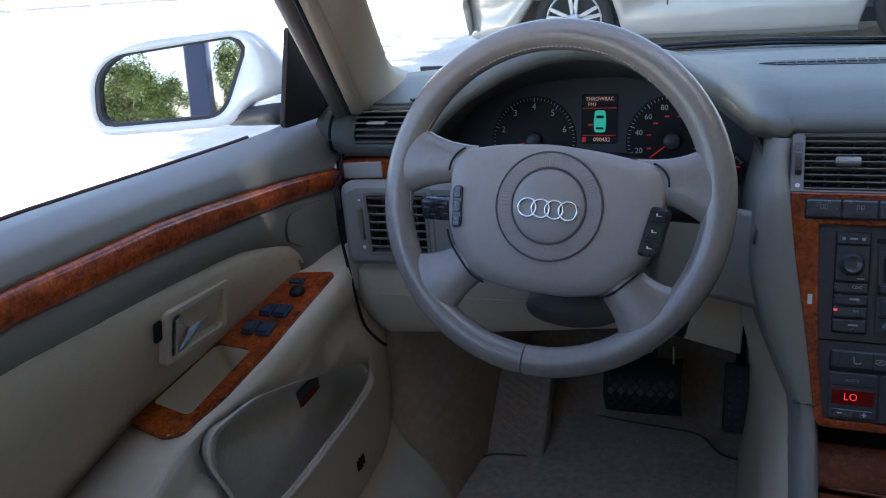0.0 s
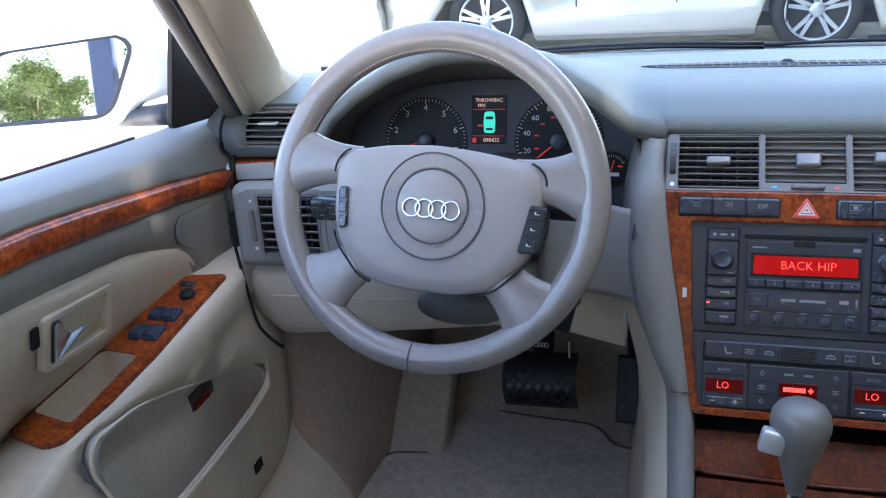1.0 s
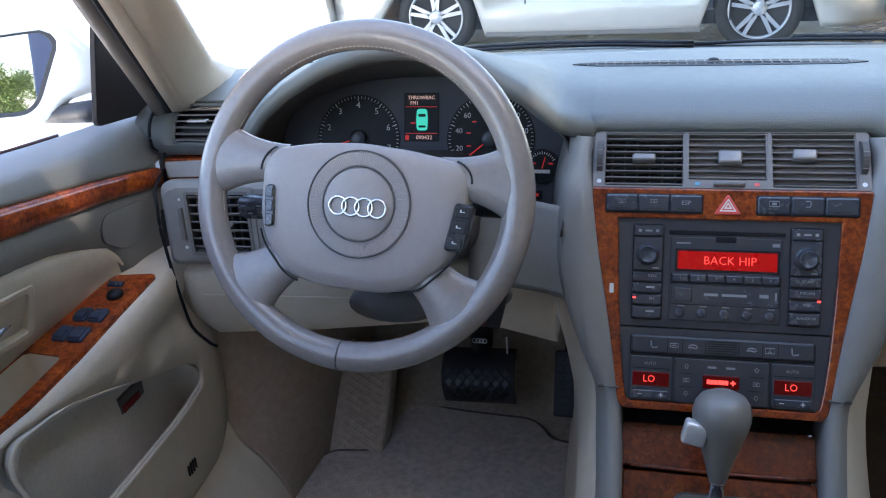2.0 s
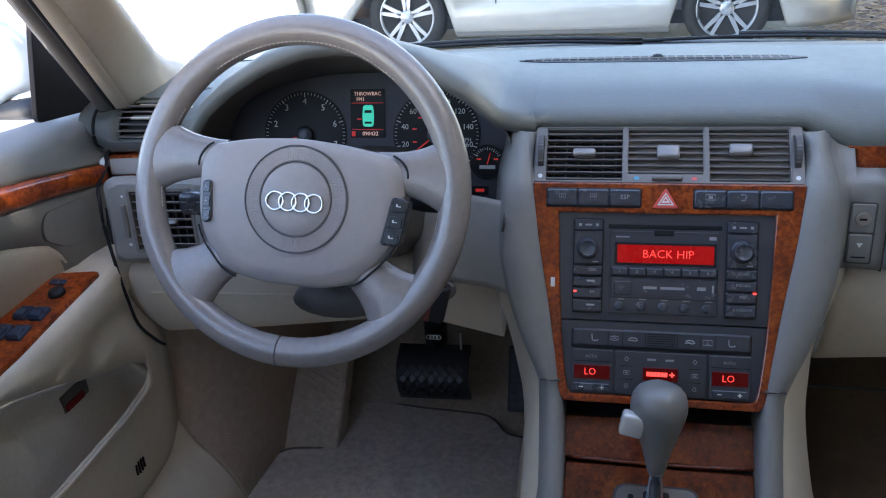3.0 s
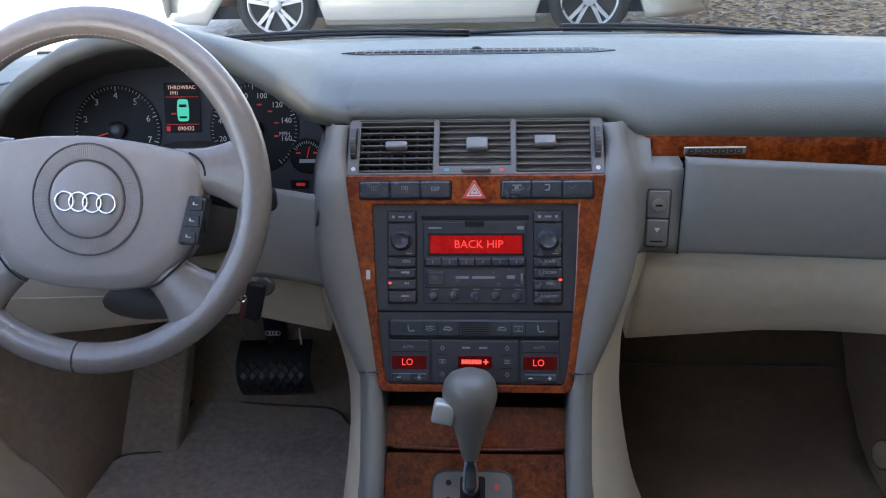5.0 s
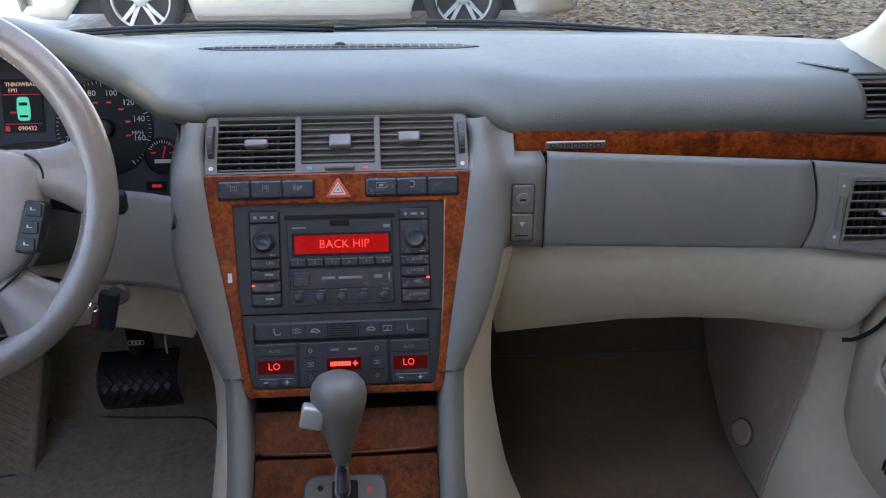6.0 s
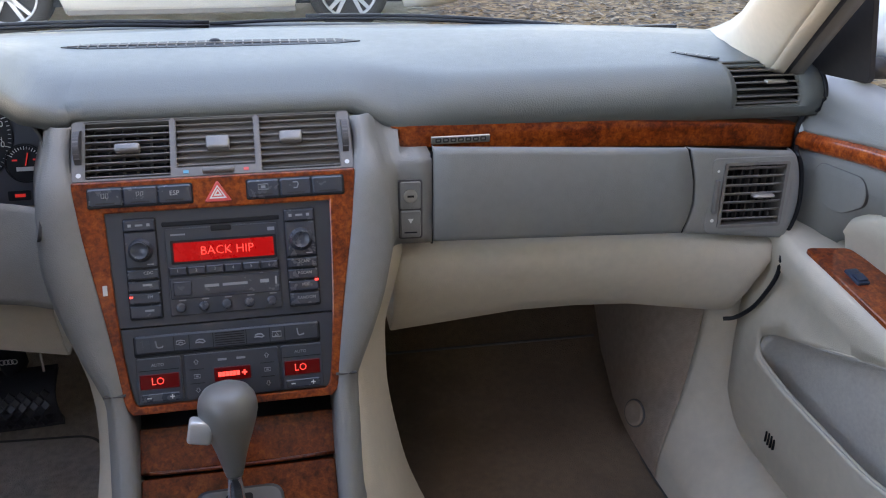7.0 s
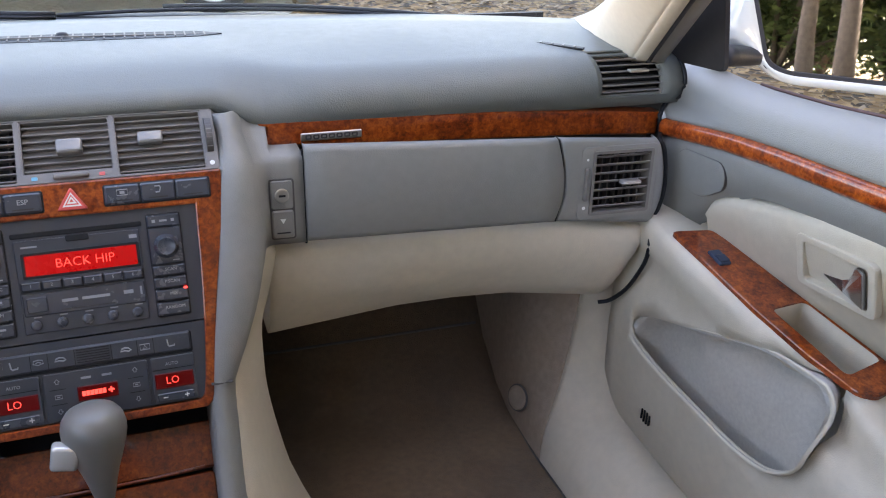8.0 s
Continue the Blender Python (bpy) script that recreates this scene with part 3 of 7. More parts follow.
# ---- centre console ----
console = thing("centre_console", "grey centre console with a walnut burl surround", "car console", (0, 0.85, 0.30))
SIDE = [(0.932, 0.160, 0.184), (0.928, 0.161, 0.185), (0.921, 0.162, 0.186), (0.912, 0.163, 0.186), (0.895, 0.162, 0.190), (0.872, 0.157, 0.194), (0.82, 0.149, 0.196), (0.79, 0.144, 0.194), (0.743, 0.135, 0.181), (0.70, 0.1275, 0.163), (0.667, 0.122, 0.147), (0.645, 0.119, 0.140), (0.60, 0.115, 0.137), (0.545, 0.113, 0.135), (0.48, 0.113, 0.136), (0.43, 0.113, 0.138), (0.36, 0.113, 0.140), (0.29, 0.113, 0.142)]


def cons_y(z):
    return 0.928 + (z - 0.877) * (0.9636 if z > 0.877 else 0.4177) if z > 0.64 else table(z, [(0.28, 0.42), (0.40, 0.60), (0.48, 0.685), (0.545, 0.745), (0.60, 0.797), (0.64, 0.829)])


for s in (-1, 1):
    rows = []
    for z, a, b in SIDE:
        y = cons_y(z)
        rows.append([Vector((s * px, py, min(z + dz, table(px, LIPZ) + 0.001) if s > 0 else z + dz)) for px, py, dz in ((a - 0.002, y + 0.05, 0), (a - 0.0005, y + 0.008, 0), (a, y + 0.001, 0), (a + 0.003, y - 0.0035, 0.001), (lerp(a, b, 0.45), y - 0.005, 0.001), (b - 0.008, y - 0.001, 0.001), (b - 0.001, y + 0.006, 0), (b + 0.004, y + 0.03, 0), (b + 0.012, y + 0.06, 0))])
    rows = [list(r) for r in zip(*[smoothed(c, 3) for c in zip(*rows)])]
    part("side_rail", sheet(rows), GREY, console, smooth=True, thick=0.003 * s)
    rows = []
    for z, a, b, c in ((0.80, 0.196, 0.212, 0.225), (0.763, 0.192, 0.2135, 0.225), (0.71, 0.172, 0.202, 0.222), (0.663, 0.151, 0.1905, 0.215), (0.61, 0.144, 0.174, 0.21), (0.558, 0.142, 0.160, 0.205), (0.48, 0.142, 0.148, 0.20), (0.402, 0.142, 0.142, 0.20), (0.29, 0.142, 0.150, 0.21)):
        y = cons_y(z)
        wide = max(0.0, 0.66 - z)
        b += (0.32 if s > 0 else 0.13) * wide
        rows.append([Vector((s * px, py, z)) for px, py in ((a - 0.014, max(y + 0.012, 0.2) if z > 0.43 else 0.30), (a + 0.004 + 0.10 * wide, y + 0.05), (b, 0.95), (lerp(b, c, 0.6), 1.10), (c, 1.40))])
    rows = [list(r) for r in zip(*[smoothed(c, 3) for c in zip(*rows)])]
    part("tunnel_side", sheet(rows), BEIGE, console, "beige moulded side of the centre tunnel", smooth=True, thick=0.003 * s)
outer = [(0.1565, 0.0075), (0.1555, -0.010), (0.150, -0.055), (0.1375, -0.124), (0.1265, -0.194), (0.120, -0.245), (0.112, -0.258)]
inner = [(0.1248, -0.0285), (0.1245, -0.036), (0.1235, -0.060), (0.121, -0.124), (0.116, -0.194), (0.110, -0.240), (0.104, -0.2485)]
oc = smoothed(outer, 3) + [(-p[0], p[1]) for p in reversed(smoothed(outer, 3))]
ic = smoothed(inner, 3) + [(-p[0], p[1]) for p in reversed(smoothed(inner, 3))]
part("wood_surround", frame_plate(bmesh.new(), [(p[0], p[1]) for p in oc], [(p[0], p[1]) for p in ic], -0.012, 0.004, CONS), WOOD, console, "polished walnut burl surround", bevel=0.0016)

core = bmesh.new()
box(core, (0, 0.76, 0.40), (0.235, 0.9, 0.26))
box(core, (0, 1.16, 0.66), (0.23, 0.38, 0.36))
part("core", core, BLACK, console)
part("tunnel_base", rbox((0, 0.55, 0.345), (0.276, 1.3, 0.16)), GREYD, console)
part("cavity", rbox((0, -0.12, -0.0145), (0.27, 0.27, 0.003), CONS), BLACK, console)

# ---- floor ----
rows = [[Vector((x, y, z)) for x in (-0.72, -0.70, -0.66, -0.40, -0.21, -0.14)] for y, z in ((-1.9, 0.29), (0.0, 0.29), (0.9, 0.29), (1.24, 0.295), (1.32, 0.33), (1.45, 0.45), (1.6, 0.62))]
tagged(part("floor", sheet(rows), CARPET, None, smooth=True, thick=0.01), "stained beige carpet in the driver's footwell", "floor", kind="structure")
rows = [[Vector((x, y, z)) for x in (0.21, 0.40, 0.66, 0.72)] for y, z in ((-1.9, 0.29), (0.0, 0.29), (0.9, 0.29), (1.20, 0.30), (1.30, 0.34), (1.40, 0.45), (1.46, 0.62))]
tagged(part("floor", sheet(rows), CARPETD, None, smooth=True, thick=0.01), "worn carpet in the passenger footwell, shade painted in as dark brown", "floor", kind="structure")

seam = tube(bmesh.new(), [(x, 1.322 - 0.02 * (x - 0.25), 0.3665) for x in (0.225, 0.30, 0.40, 0.50, 0.60, 0.655)], 0.0025, 6)
tagged(part("carpet_seam", seam, GREYD), "dark seam across the passenger footwell carpet", "trim", kind="structure")


# ---- doors ----
def door(s, sill, wup, wlo, pad, arm_z, label):
    """A front door seen from inside. s: -1 for the driver's side, 1 for the passenger's."""
    d = thing("door_1" if s < 0 else "door_2", label, "car door", (s * 0.82, 0.45, 0.36), "front doors", "structure")
    ys = [0.965, 0.95, 0.93, 0.905, 0.88, 0.85, 0.82, 0.75, 0.68, 0.6, 0.5, 0.4, 0.25, 0.05, -0.15]
    flip = lambda rows: rows if s > 0 else [list(reversed(r)) for r in rows]
    # upper card with the rounded sill
    rows = []
    for y in ys:
        zs, zu, zl = table(-y, [(-a, b) for a, b in sill]), table(-y, [(-a, b) for a, b in wup]), table(-y, [(-a, b) for a, b in wlo])
        nose = min(1.0, max(0.0, (y - 0.85) / 0.10)) * 0.016
        ahead = table(y, [(0.86, 0.0), (0.905, 0.020), (0.93, 0.040), (0.95, 0.062), (0.965, 0.090)])
        out = table(y, [(0.86, 0.0), (0.905, 0.006), (0.93, 0.013), (0.95, 0.019), (0.965, 0.024)]) - (0.024 if s < 0 else 0.0) * table(y, [(0.86, 0.0), (0.965, 1.0)])
        top = ((0.860, zs - 0.03), (0.849, zs - 0.003), (0.838, zs), (0.815, zs - 0.003), (0.796, zs - 0.012), (0.784, lerp(zs, zu, 0.45)), (0.785, lerp(zs, zu, 0.8)))
        rows.append([Vector((s * (x + out), y + ahead, z)) for x, z in top] + [Vector((s * (x - nose * (min(1.0, max(0.0, (zu + 0.035 - z) / 0.030)) if z > zu else 1.0)), y, z)) for x, z in ((0.783, zu + 0.006), (0.785, zu + 0.001), (0.790, zu - 0.002), (0.790, zl + 0.002), (0.785, zl - 0.001), (0.782, zl - 0.008), (0.784, zl - 0.03)) + (((0.789, 0.80), (0.80, 0.73)) if y > 0.9 else ((0.7885, 0.797), (0.80, 0.76)) if y > 0.86 else ((0.7885, 0.818), (0.82, 0.785)) if y > 0.83 else ((0.790, 0.829), (0.83, 0.80)) if y > 0.81 else ((0.800, 0.85), (0.845, 0.79), (0.885, 0.72))[1:])])
    part("upper_card", sheet(flip(rows)), GREY, d, "grey soft upper door card", smooth=True, thick=0.004)
    part("window_seal", tube(bmesh.new(), [(s * 0.847, y, table(-y, [(-a, b) for a, b in sill]) - 0.0005) for y in ys[4:]], 0.0024, 8), SEALM, d, "dark wine-brown rubber strip under the window", smooth=True)
    # wood strip, slightly crowned
    rows = []
    for y in ys:
        zu, zl = table(-y, [(-a, b) for a, b in wup]), table(-y, [(-a, b) for a, b in wlo])
        nose = min(1.0, max(0.0, (y - 0.85) / 0.10)) * 0.016
        rows.append([Vector((s * (x - nose), y, z)) for x, z in ((0.788, zu + 0.001), (0.780, zu), (0.7765, lerp(zu, zl, 0.2)), (0.7755, lerp(zu, zl, 0.5)), (0.7765, lerp(zu, zl, 0.8)), (0.780, zl), (0.788, zl - 0.001))])
    part("wood_strip", sheet(flip(rows)), DOORWOOD, d, "polished walnut burl strip", smooth=True)
    # padded insert
    rows = []
    pad = [tuple(p) for p in smoothed(pad, 3)]
    for y, zt in pad:
        zb = arm_z(y) - 0.012
        xb = table(-y, [(-0.86, 0.800), (-0.70, 0.832), (-0.57, 0.858), (-0.40, 0.862)])
        rows.append([Vector((s * x, y, z)) for x, z in ((0.802, zt + 0.004), (0.793, zt), (0.788, zt - 0.010), (lerp(0.790, xb, 0.25), lerp(zt, zb, 0.4)), (lerp(0.790, xb, 0.75), lerp(zt, zb, 0.8)), (xb, zb))])
    y0, z0 = pad[0]
    rows.insert(0, [Vector((s * (v.x * s + 0.012), y0 + 0.012, lerp(v.z, (z0 + arm_z(y0)) / 2, 0.45))) for v in rows[0]])
    padob = part("padded_insert", sheet(flip(rows)), BEIGE, d, "beige padded door insert", smooth=True, thick=0.003)
    # armrest and lower card
    rows = []
    for y in (0.972, 0.95, 0.92, 0.87, 0.82, 0.75, 0.68, 0.6, 0.54, 0.48, 0.40, 0.25, 0.05, -0.15):
        za = arm_z(min(y, 0.9))
        xi = table(-y, [(-0.95, 0.738), (-0.87, 0.733), (-0.80, 0.737), (-0.68, 0.750), (-0.55, 0.772), (-0.48, 0.765), (-0.25, 0.75)])
        top = [(0.87, za - 0.006), (xi + 0.004, za - 0.004), (xi - 0.004, za - 0.008), (xi - 0.008, za - 0.022), (xi - 0.006, za - 0.05)]
        bot = [(x, lerp(za - 0.05, 0.36, f)) for x, f in ((0.741, 0.05), (0.733, 0.15), (0.729, 0.28), (0.730, 0.455), (0.734, 0.655), (0.742, 0.856), (0.76, 0.957), (0.82, 1.0))]
        rows.append([Vector((s * x, y, z)) for x, z in top + bot])
    low = part("lower_card", sheet(flip(rows)), BEIGE, d, "beige moulded door card with an open pocket", smooth=True, thick=0.004)
    return d, low, padob


def arm_l(y):
    return 0.61 + 0.185 * y


SILL_L = [(1.01, 0.952), (0.9485, 0.956), (0.8165, 0.967), (0.679, 0.980), (0.521, 0.996), (0.40, 1.005), (-0.15, 1.03)]
SILL_R = [(1.01, 0.947), (0.937, 0.9505), (0.828, 0.9575), (0.762, 0.9625), (0.695, 0.970), (0.674, 0.973), (0.40, 0.998), (-0.15, 1.02)]


def arm_r(y):
    return 0.599 + 0.185 * y


door_l, low_l, pad_l = door(-1, SILL_L, [(1.018, 0.881), (0.631, 0.944), (0.407, 0.961), (-0.15, 0.985)], [(1.011, 0.858), (0.62, 0.911), (0.396, 0.931), (-0.15, 0.955)],
                            [(0.874, 0.790), (0.865, 0.806), (0.848, 0.82), (0.80, 0.836), (0.723, 0.852), (0.62, 0.866), (0.53, 0.878), (0.393, 0.897), (0.2, 0.915), (-0.15, 0.935)], arm_l, "grey and beige driver's door with walnut trim and window switches")
door_r, low_r, pad_r = door(1, SILL_R, [(1.01, 0.881), (0.90, 0.895), (0.771, 0.911), (0.606, 0.924), (0.4, 0.945), (-0.15, 0.98)], [(1.01, 0.859), (0.90, 0.873), (0.764, 0.889), (0.599, 0.902), (0.4, 0.92), (-0.15, 0.955)],
                            [(0.869, 0.790), (0.860, 0.803), (0.83, 0.818), (0.78, 0.831), (0.732, 0.842), (0.597, 0.868), (0.4, 0.89), (0.2, 0.91), (-0.15, 0.93)], arm_r, "grey and beige passenger door with walnut armrest trim")

# ---- body shell round the cabin ----
shell = thing("cabin_shell", "white silver body shell of the car with beige roof lining", "car body", (0, -0.2, 0.25), kind="structure")
rows = []
for y, z, w in ((0.62, 1.335, 0.60), (0.5, 1.375, 0.62), (0.3, 1.40, 0.63), (-0.3, 1.42, 0.63), (-1.0, 1.40, 0.61), (-1.5, 1.34, 0.58)):
    rows.append([Vector((x * w, y, z - 0.05 * x ** 4)) for x in (-1, -0.8, -0.4, 0, 0.4, 0.8, 1)])
roof = part("roof", sheet(rows), BEIGEP, shell, "beige cloth roof lining", smooth=True, thick=-0.03)
for s in (-1, 1):
    seam = lambda z: Vector((0.738 - (z - 0.955) * 0.53, 1.025 - (z - 0.955) * 1.384, z))
    lean = [0.958, 0.965, 0.972, 0.988, 1.01, 1.04, 1.08, 1.13, 1.19, 1.26, 1.35]
    rows, edge, lip = [], [], []
    for z in lean:
        inner_edge = Vector((0.764 - (z - 0.955) * 0.82, 1.191 - (z - 0.955) * 2.012, z))
        f = max(0.0, 1 - (z - 0.940) / 0.075)
        inner_edge += Vector((-0.055 * f ** 2.2, 0.040 * f ** 2.2, 0))
        b = seam(z)
        c = b + Vector((0.0145, -0.0125, 0))
        into = Vector((-0.55, -0.80, 0.25))
        fore = inner_edge - b
        rows.append([inner_edge + Vector((0.02, 0.03, 0.01)), inner_edge, lerp(inner_edge, b, 0.10) + into * 0.009, lerp(inner_edge, b, 0.35) + into * 0.018, lerp(inner_edge, b, 0.65) + into * 0.016, lerp(inner_edge, b, 0.90) + into * 0.006, b, b + into * -0.003 + Vector((0.001, -0.001, 0))])
        lip.append([b + Vector((0.0012, -0.001, 0)), lerp(b, c, 0.15) + into * 0.004, lerp(b, c, 0.5) + into * 0.006, lerp(b, c, 0.9) + into * 0.004, c, c + Vector((0.01, 0.01, 0))])
        edge.append(c + Vector((0.0025, -0.0015, 0)))
    for name, strip_rows, text in (("pillar_trim", rows, "beige windscreen pillar trim"), ("pillar_edging", lip, "narrow beige strip beside the door seal")):
        part(name, sheet([[Vector((s * p.x, p.y, p.z)) for p in (r if s < 0 else r[::-1])] for r in strip_rows]), BEIGEP, shell, text, smooth=True, thick=0.003)
    bm = bmesh.new()
    tube(bm, [Vector((s * seam(z).x, seam(z).y, z)) + Vector((s * 0.0005, -0.0012, 0)) for z in lean], 0.0017, 6)
    part("pillar_joint", bm, BLACK, shell)
    bm = bmesh.new()
    tube(bm, [(s * p.x, p.y, p.z) for p in edge], 0.0045, 8)
    part("door_seal", bm, RUBBER, shell, "black rubber door seal", smooth=True)
    rows = [[Vector((s * q.x, q.y, q.z)) for q in (p, p + Vector((0.010, -0.007, 0)), p + Vector((0.017, -0.009, 0)), p + Vector((0.021, -0.004, 0)), p + Vector((0.026, 0.02, 0)), p + Vector((0.018, 0.05, 0)))[::-s]] for p in edge]
    part("window_frame", sheet(rows), VENT, shell, "grey door window frame", smooth=True, thick=0.003)
    for y0, y1, name in ((-0.17, -0.32, "side_pillar"), (-1.15, -1.55, "rear_pillar")):
        part(name, sheet([[Vector((s * x, y, z)) for y in (y0, y1)] for x, z in ((0.80, 0.36), (0.83, 0.6), (0.84, 0.98), (0.72, 1.25), (0.61, 1.40))]), BEIGEP, shell, thick=0.02)
    part("rear_side", sheet([[Vector((s * x, y, z)) for y in (-0.30, -1.9)] for x, z in ((0.80, 0.28), (0.83, 0.6), (0.85, 0.99))]), BEIGE, shell, "beige rear cabin side", thick=0.02)
    part("rear_door_card", sheet([[Vector((s * x, y, z)) for y in (-0.14, -0.30)] for x, z in ((0.80, 0.28), (0.83, 0.6), (0.85, 0.99))]), BEIGE, shell, thick=0.02)
    part("outer_skin", sheet([[Vector((s * x, y, z)) for y, z in ((2.5, z0 - 0.32 * (z0 > 0.7)), (1.5, z0 - 0.17 * (z0 > 0.7)), (1.15, z0 - 0.05 * (z0 > 0.9)), (0.9, z0), (0, z0), (-1.9, z0))] for x, z0 in ((0.90, 0.12), (0.93, 0.5), (0.915, 0.8), (0.872, 0.945))]), PAINT, shell, smooth=True, thick=0.004)
    # sill beside the floor, running into the kick panel ahead of the door
    rows = []
    for y, *sec in ((-1.9, (0.645, 0.285), (0.665, 0.335), (0.70, 0.372), (0.74, 0.388), (0.80, 0.390)), (0.5, (0.645, 0.285), (0.665, 0.335), (0.70, 0.372), (0.74, 0.388), (0.80, 0.390)),
                    (0.85, (0.643, 0.285), (0.662, 0.335), (0.70, 0.375), (0.735, 0.393), (0.80, 0.395)), (0.93, (0.642, 0.285), (0.66, 0.335), (0.695, 0.380), (0.733, 0.405), (0.80, 0.44)),
                    (0.975, (0.641, 0.285), (0.658, 0.338), (0.688, 0.388), (0.722, 0.43), (0.775, 0.56)), (1.01, (0.640, 0.285), (0.655, 0.345), (0.680, 0.405), (0.708, 0.48), (0.742, 0.66)), (1.06, (0.637, 0.285), (0.650, 0.355), (0.668, 0.43), (0.690, 0.53), (0.715, 0.70)),
                    (1.12, (0.634, 0.285), (0.642, 0.365), (0.653, 0.45), (0.668, 0.56), (0.686, 0.72)), (1.20, (0.630, 0.285), (0.634, 0.37), (0.640, 0.46), (0.648, 0.57), (0.658, 0.73)), (1.32, (0.625, 0.285), (0.627, 0.37), (0.630, 0.46), (0.634, 0.57), (0.64, 0.74)), (1.5, (0.62, 0.285), (0.62, 0.37), (0.622, 0.46), (0.625, 0.57), (0.63, 0.74))):
        wide = table(y, [(1.0, 0.0), (1.12, 0.012), (1.20, 0.028), (1.32, 0.045), (1.5, 0.052)]) if s > 0 else 0.0
        rows.append([Vector((s * (x + wide), y, z)) for x, z in sec])
    rows = [smoothed(r, 5) for r in rows]
    columns = [smoothed(c, 6) for c in zip(*rows)]
    last, width = len(columns[0]) - 1, len(columns) - 1

    def along(col, i):
        k = min(int(i), last - 1)
        return lerp(col[k], col[k + 1], i - k)

    split = [6 * (lerp(3.9, 5.7, (j / width) ** 0.6) if s > 0 else 3.9) for j in range(width + 1)]
    for name, material, text, front in (("sill_trim", BEIGE, "scuffed beige sill and hinge trim", False), ("kick_panel", KICK, "beige carpeted kick panel", True)):
        grid = [[along(c, lerp(k, last, u / 30) if front else lerp(0, k, u / 30)) for c, k in zip(columns, split)] for u in range(31)]
        part(name, sheet(grid), material, shell, text, smooth=True, thick=0.003 * -s)
    rows = [list(r) for r in zip(*columns)]
    bm = bmesh.new()
    tube(bm, [r[0] + Vector((-s * 0.002, 0, 0.009)) for r in rows[12::3]], 0.0018, 6)
    part("carpet_edge", bm, GREYD, shell, "dark joint between floor carpet and trim", smooth=True)
part("rear_bulkhead", sheet([[Vector((x, -1.88, z)) for x in (-0.85, 0.85)] for z in (0.28, 1.0)]), GREYD, shell, thick=0.03)
# unseen wall behind the camera, added to keep rear light off the cabin
part("rear_light_block", sheet([[Vector((x, y, z)) for x in (-0.80, 0.80)] for y, z in ((-0.40, 0.29), (-0.46, 0.60), (-0.50, 0.88), (-0.54, 1.10))]), GREY, shell, "plain grey wall added to close the cabin and block rear light", thick=-0.04)
part("firewall", sheet([[Vector((x, 1.615, z)) for x in (-0.90, 0.90)] for z in (0.05, 0.905)]), BLACK, shell, "black bulkhead ahead of the footwells", thick=0.01)
part("parcel_shelf", sheet([[Vector((x, y, 0.99)) for x in (-0.84, 0.84)] for y in (-1.9, -1.45)]), BEIGE, shell, thick=0.02)
rows = []
for y, z, k in ((1.44, 0.90, 0.8), (1.50, 0.925, 0.75), (1.56, 0.930, 0.7), (1.75, 0.903, 0.6), (2.0, 0.856, 0.55), (2.3, 0.79, 0.5), (2.6, 0.70, 0.5), (2.75, 0.55, 0.4)):
    rows.append([Vector((x, y - 0.30 * (x / 0.8) ** 2 * max(0, (2.0 - y) / 0.6), z - 0.38 * abs(x) ** 2 - 0.26 * max(0, x - 0.08))) for x in (-0.88, -0.7, -0.45, -0.2, 0, 0.2, 0.45, 0.7, 0.88)])
part("bonnet", sheet(rows), PAINT, shell, "white silver bonnet", smooth=True, thick=0.004)
rows = []
for k, (dy, dz) in enumerate(((-0.010, -0.003), (-0.006, 0.003), (0.004, 0.007), (0.02, 0.009), (0.04, 0.006), (0.07, -0.018))):
    rows.append([Vector((x, far_edge(x) + dy, 0.952 + dz - 0.01 * x * x)) for x in [i * 0.05 for i in range(-15, 16)]])
part("windscreen_cowl", sheet(rows), BLACK, shell, "black cowl at the foot of the windscreen", smooth=True, thick=0.003)
rows = []
for f in (0, 0.25, 0.5, 0.75, 1.0):
    w = lerp(0.80, 0.62, f)
    rows.append([Vector((x * w, lerp(far_edge(x * w) + 0.02, 0.60 - 0.1 * x * x, f), lerp(0.955, 1.355 - 0.03 * x * x, f) + 0.03 * math.sin(math.pi * f))) for x in [i / 8 for i in range(-8, 9)]])
wind = part("windscreen", sheet(rows), GLASS, shell, "clear curved windscreen", smooth=True)
wind.visible_shadow = False

# ---- steering wheel ----
WHL = axes((-0.4015, 0.778, 0.923), (1, 0, 0), (0, math.sin(radians(22)), math.cos(radians(22)))) @ pose(0, 0, 0, 0, 0, -4)
wheel = thing("steering_wheel", "four-spoke grey leather steering wheel with airbag pad", "steering wheel", (-0.4015, 0.81, 0.905))
bm = bmesh.new()
tube(bm, [WHL @ Vector((0.1775 * math.cos(a), 0.1775 * math.sin(a), 0)) for a in (2 * math.pi * i / 96 for i in range(96))], 0.0168, 20, True, 0.92, up=WHL.to_3x3() @ Vector((0, 0, 1)))
part("rim", bm, GREYLEA, wheel, "worn grey leather rim", smooth=True)
ZW = WHL.to_3x3() @ Vector((0, 0, 1))


def wplate(name, pts, z0, z1, material, label="", chamfer=0.002, parent=None, smooth=False):
    return part(name, plate(bmesh.new(), pts, z0, z1, WHL, chamfer), material, parent if parent is not None else wheel, label, smooth=smooth)


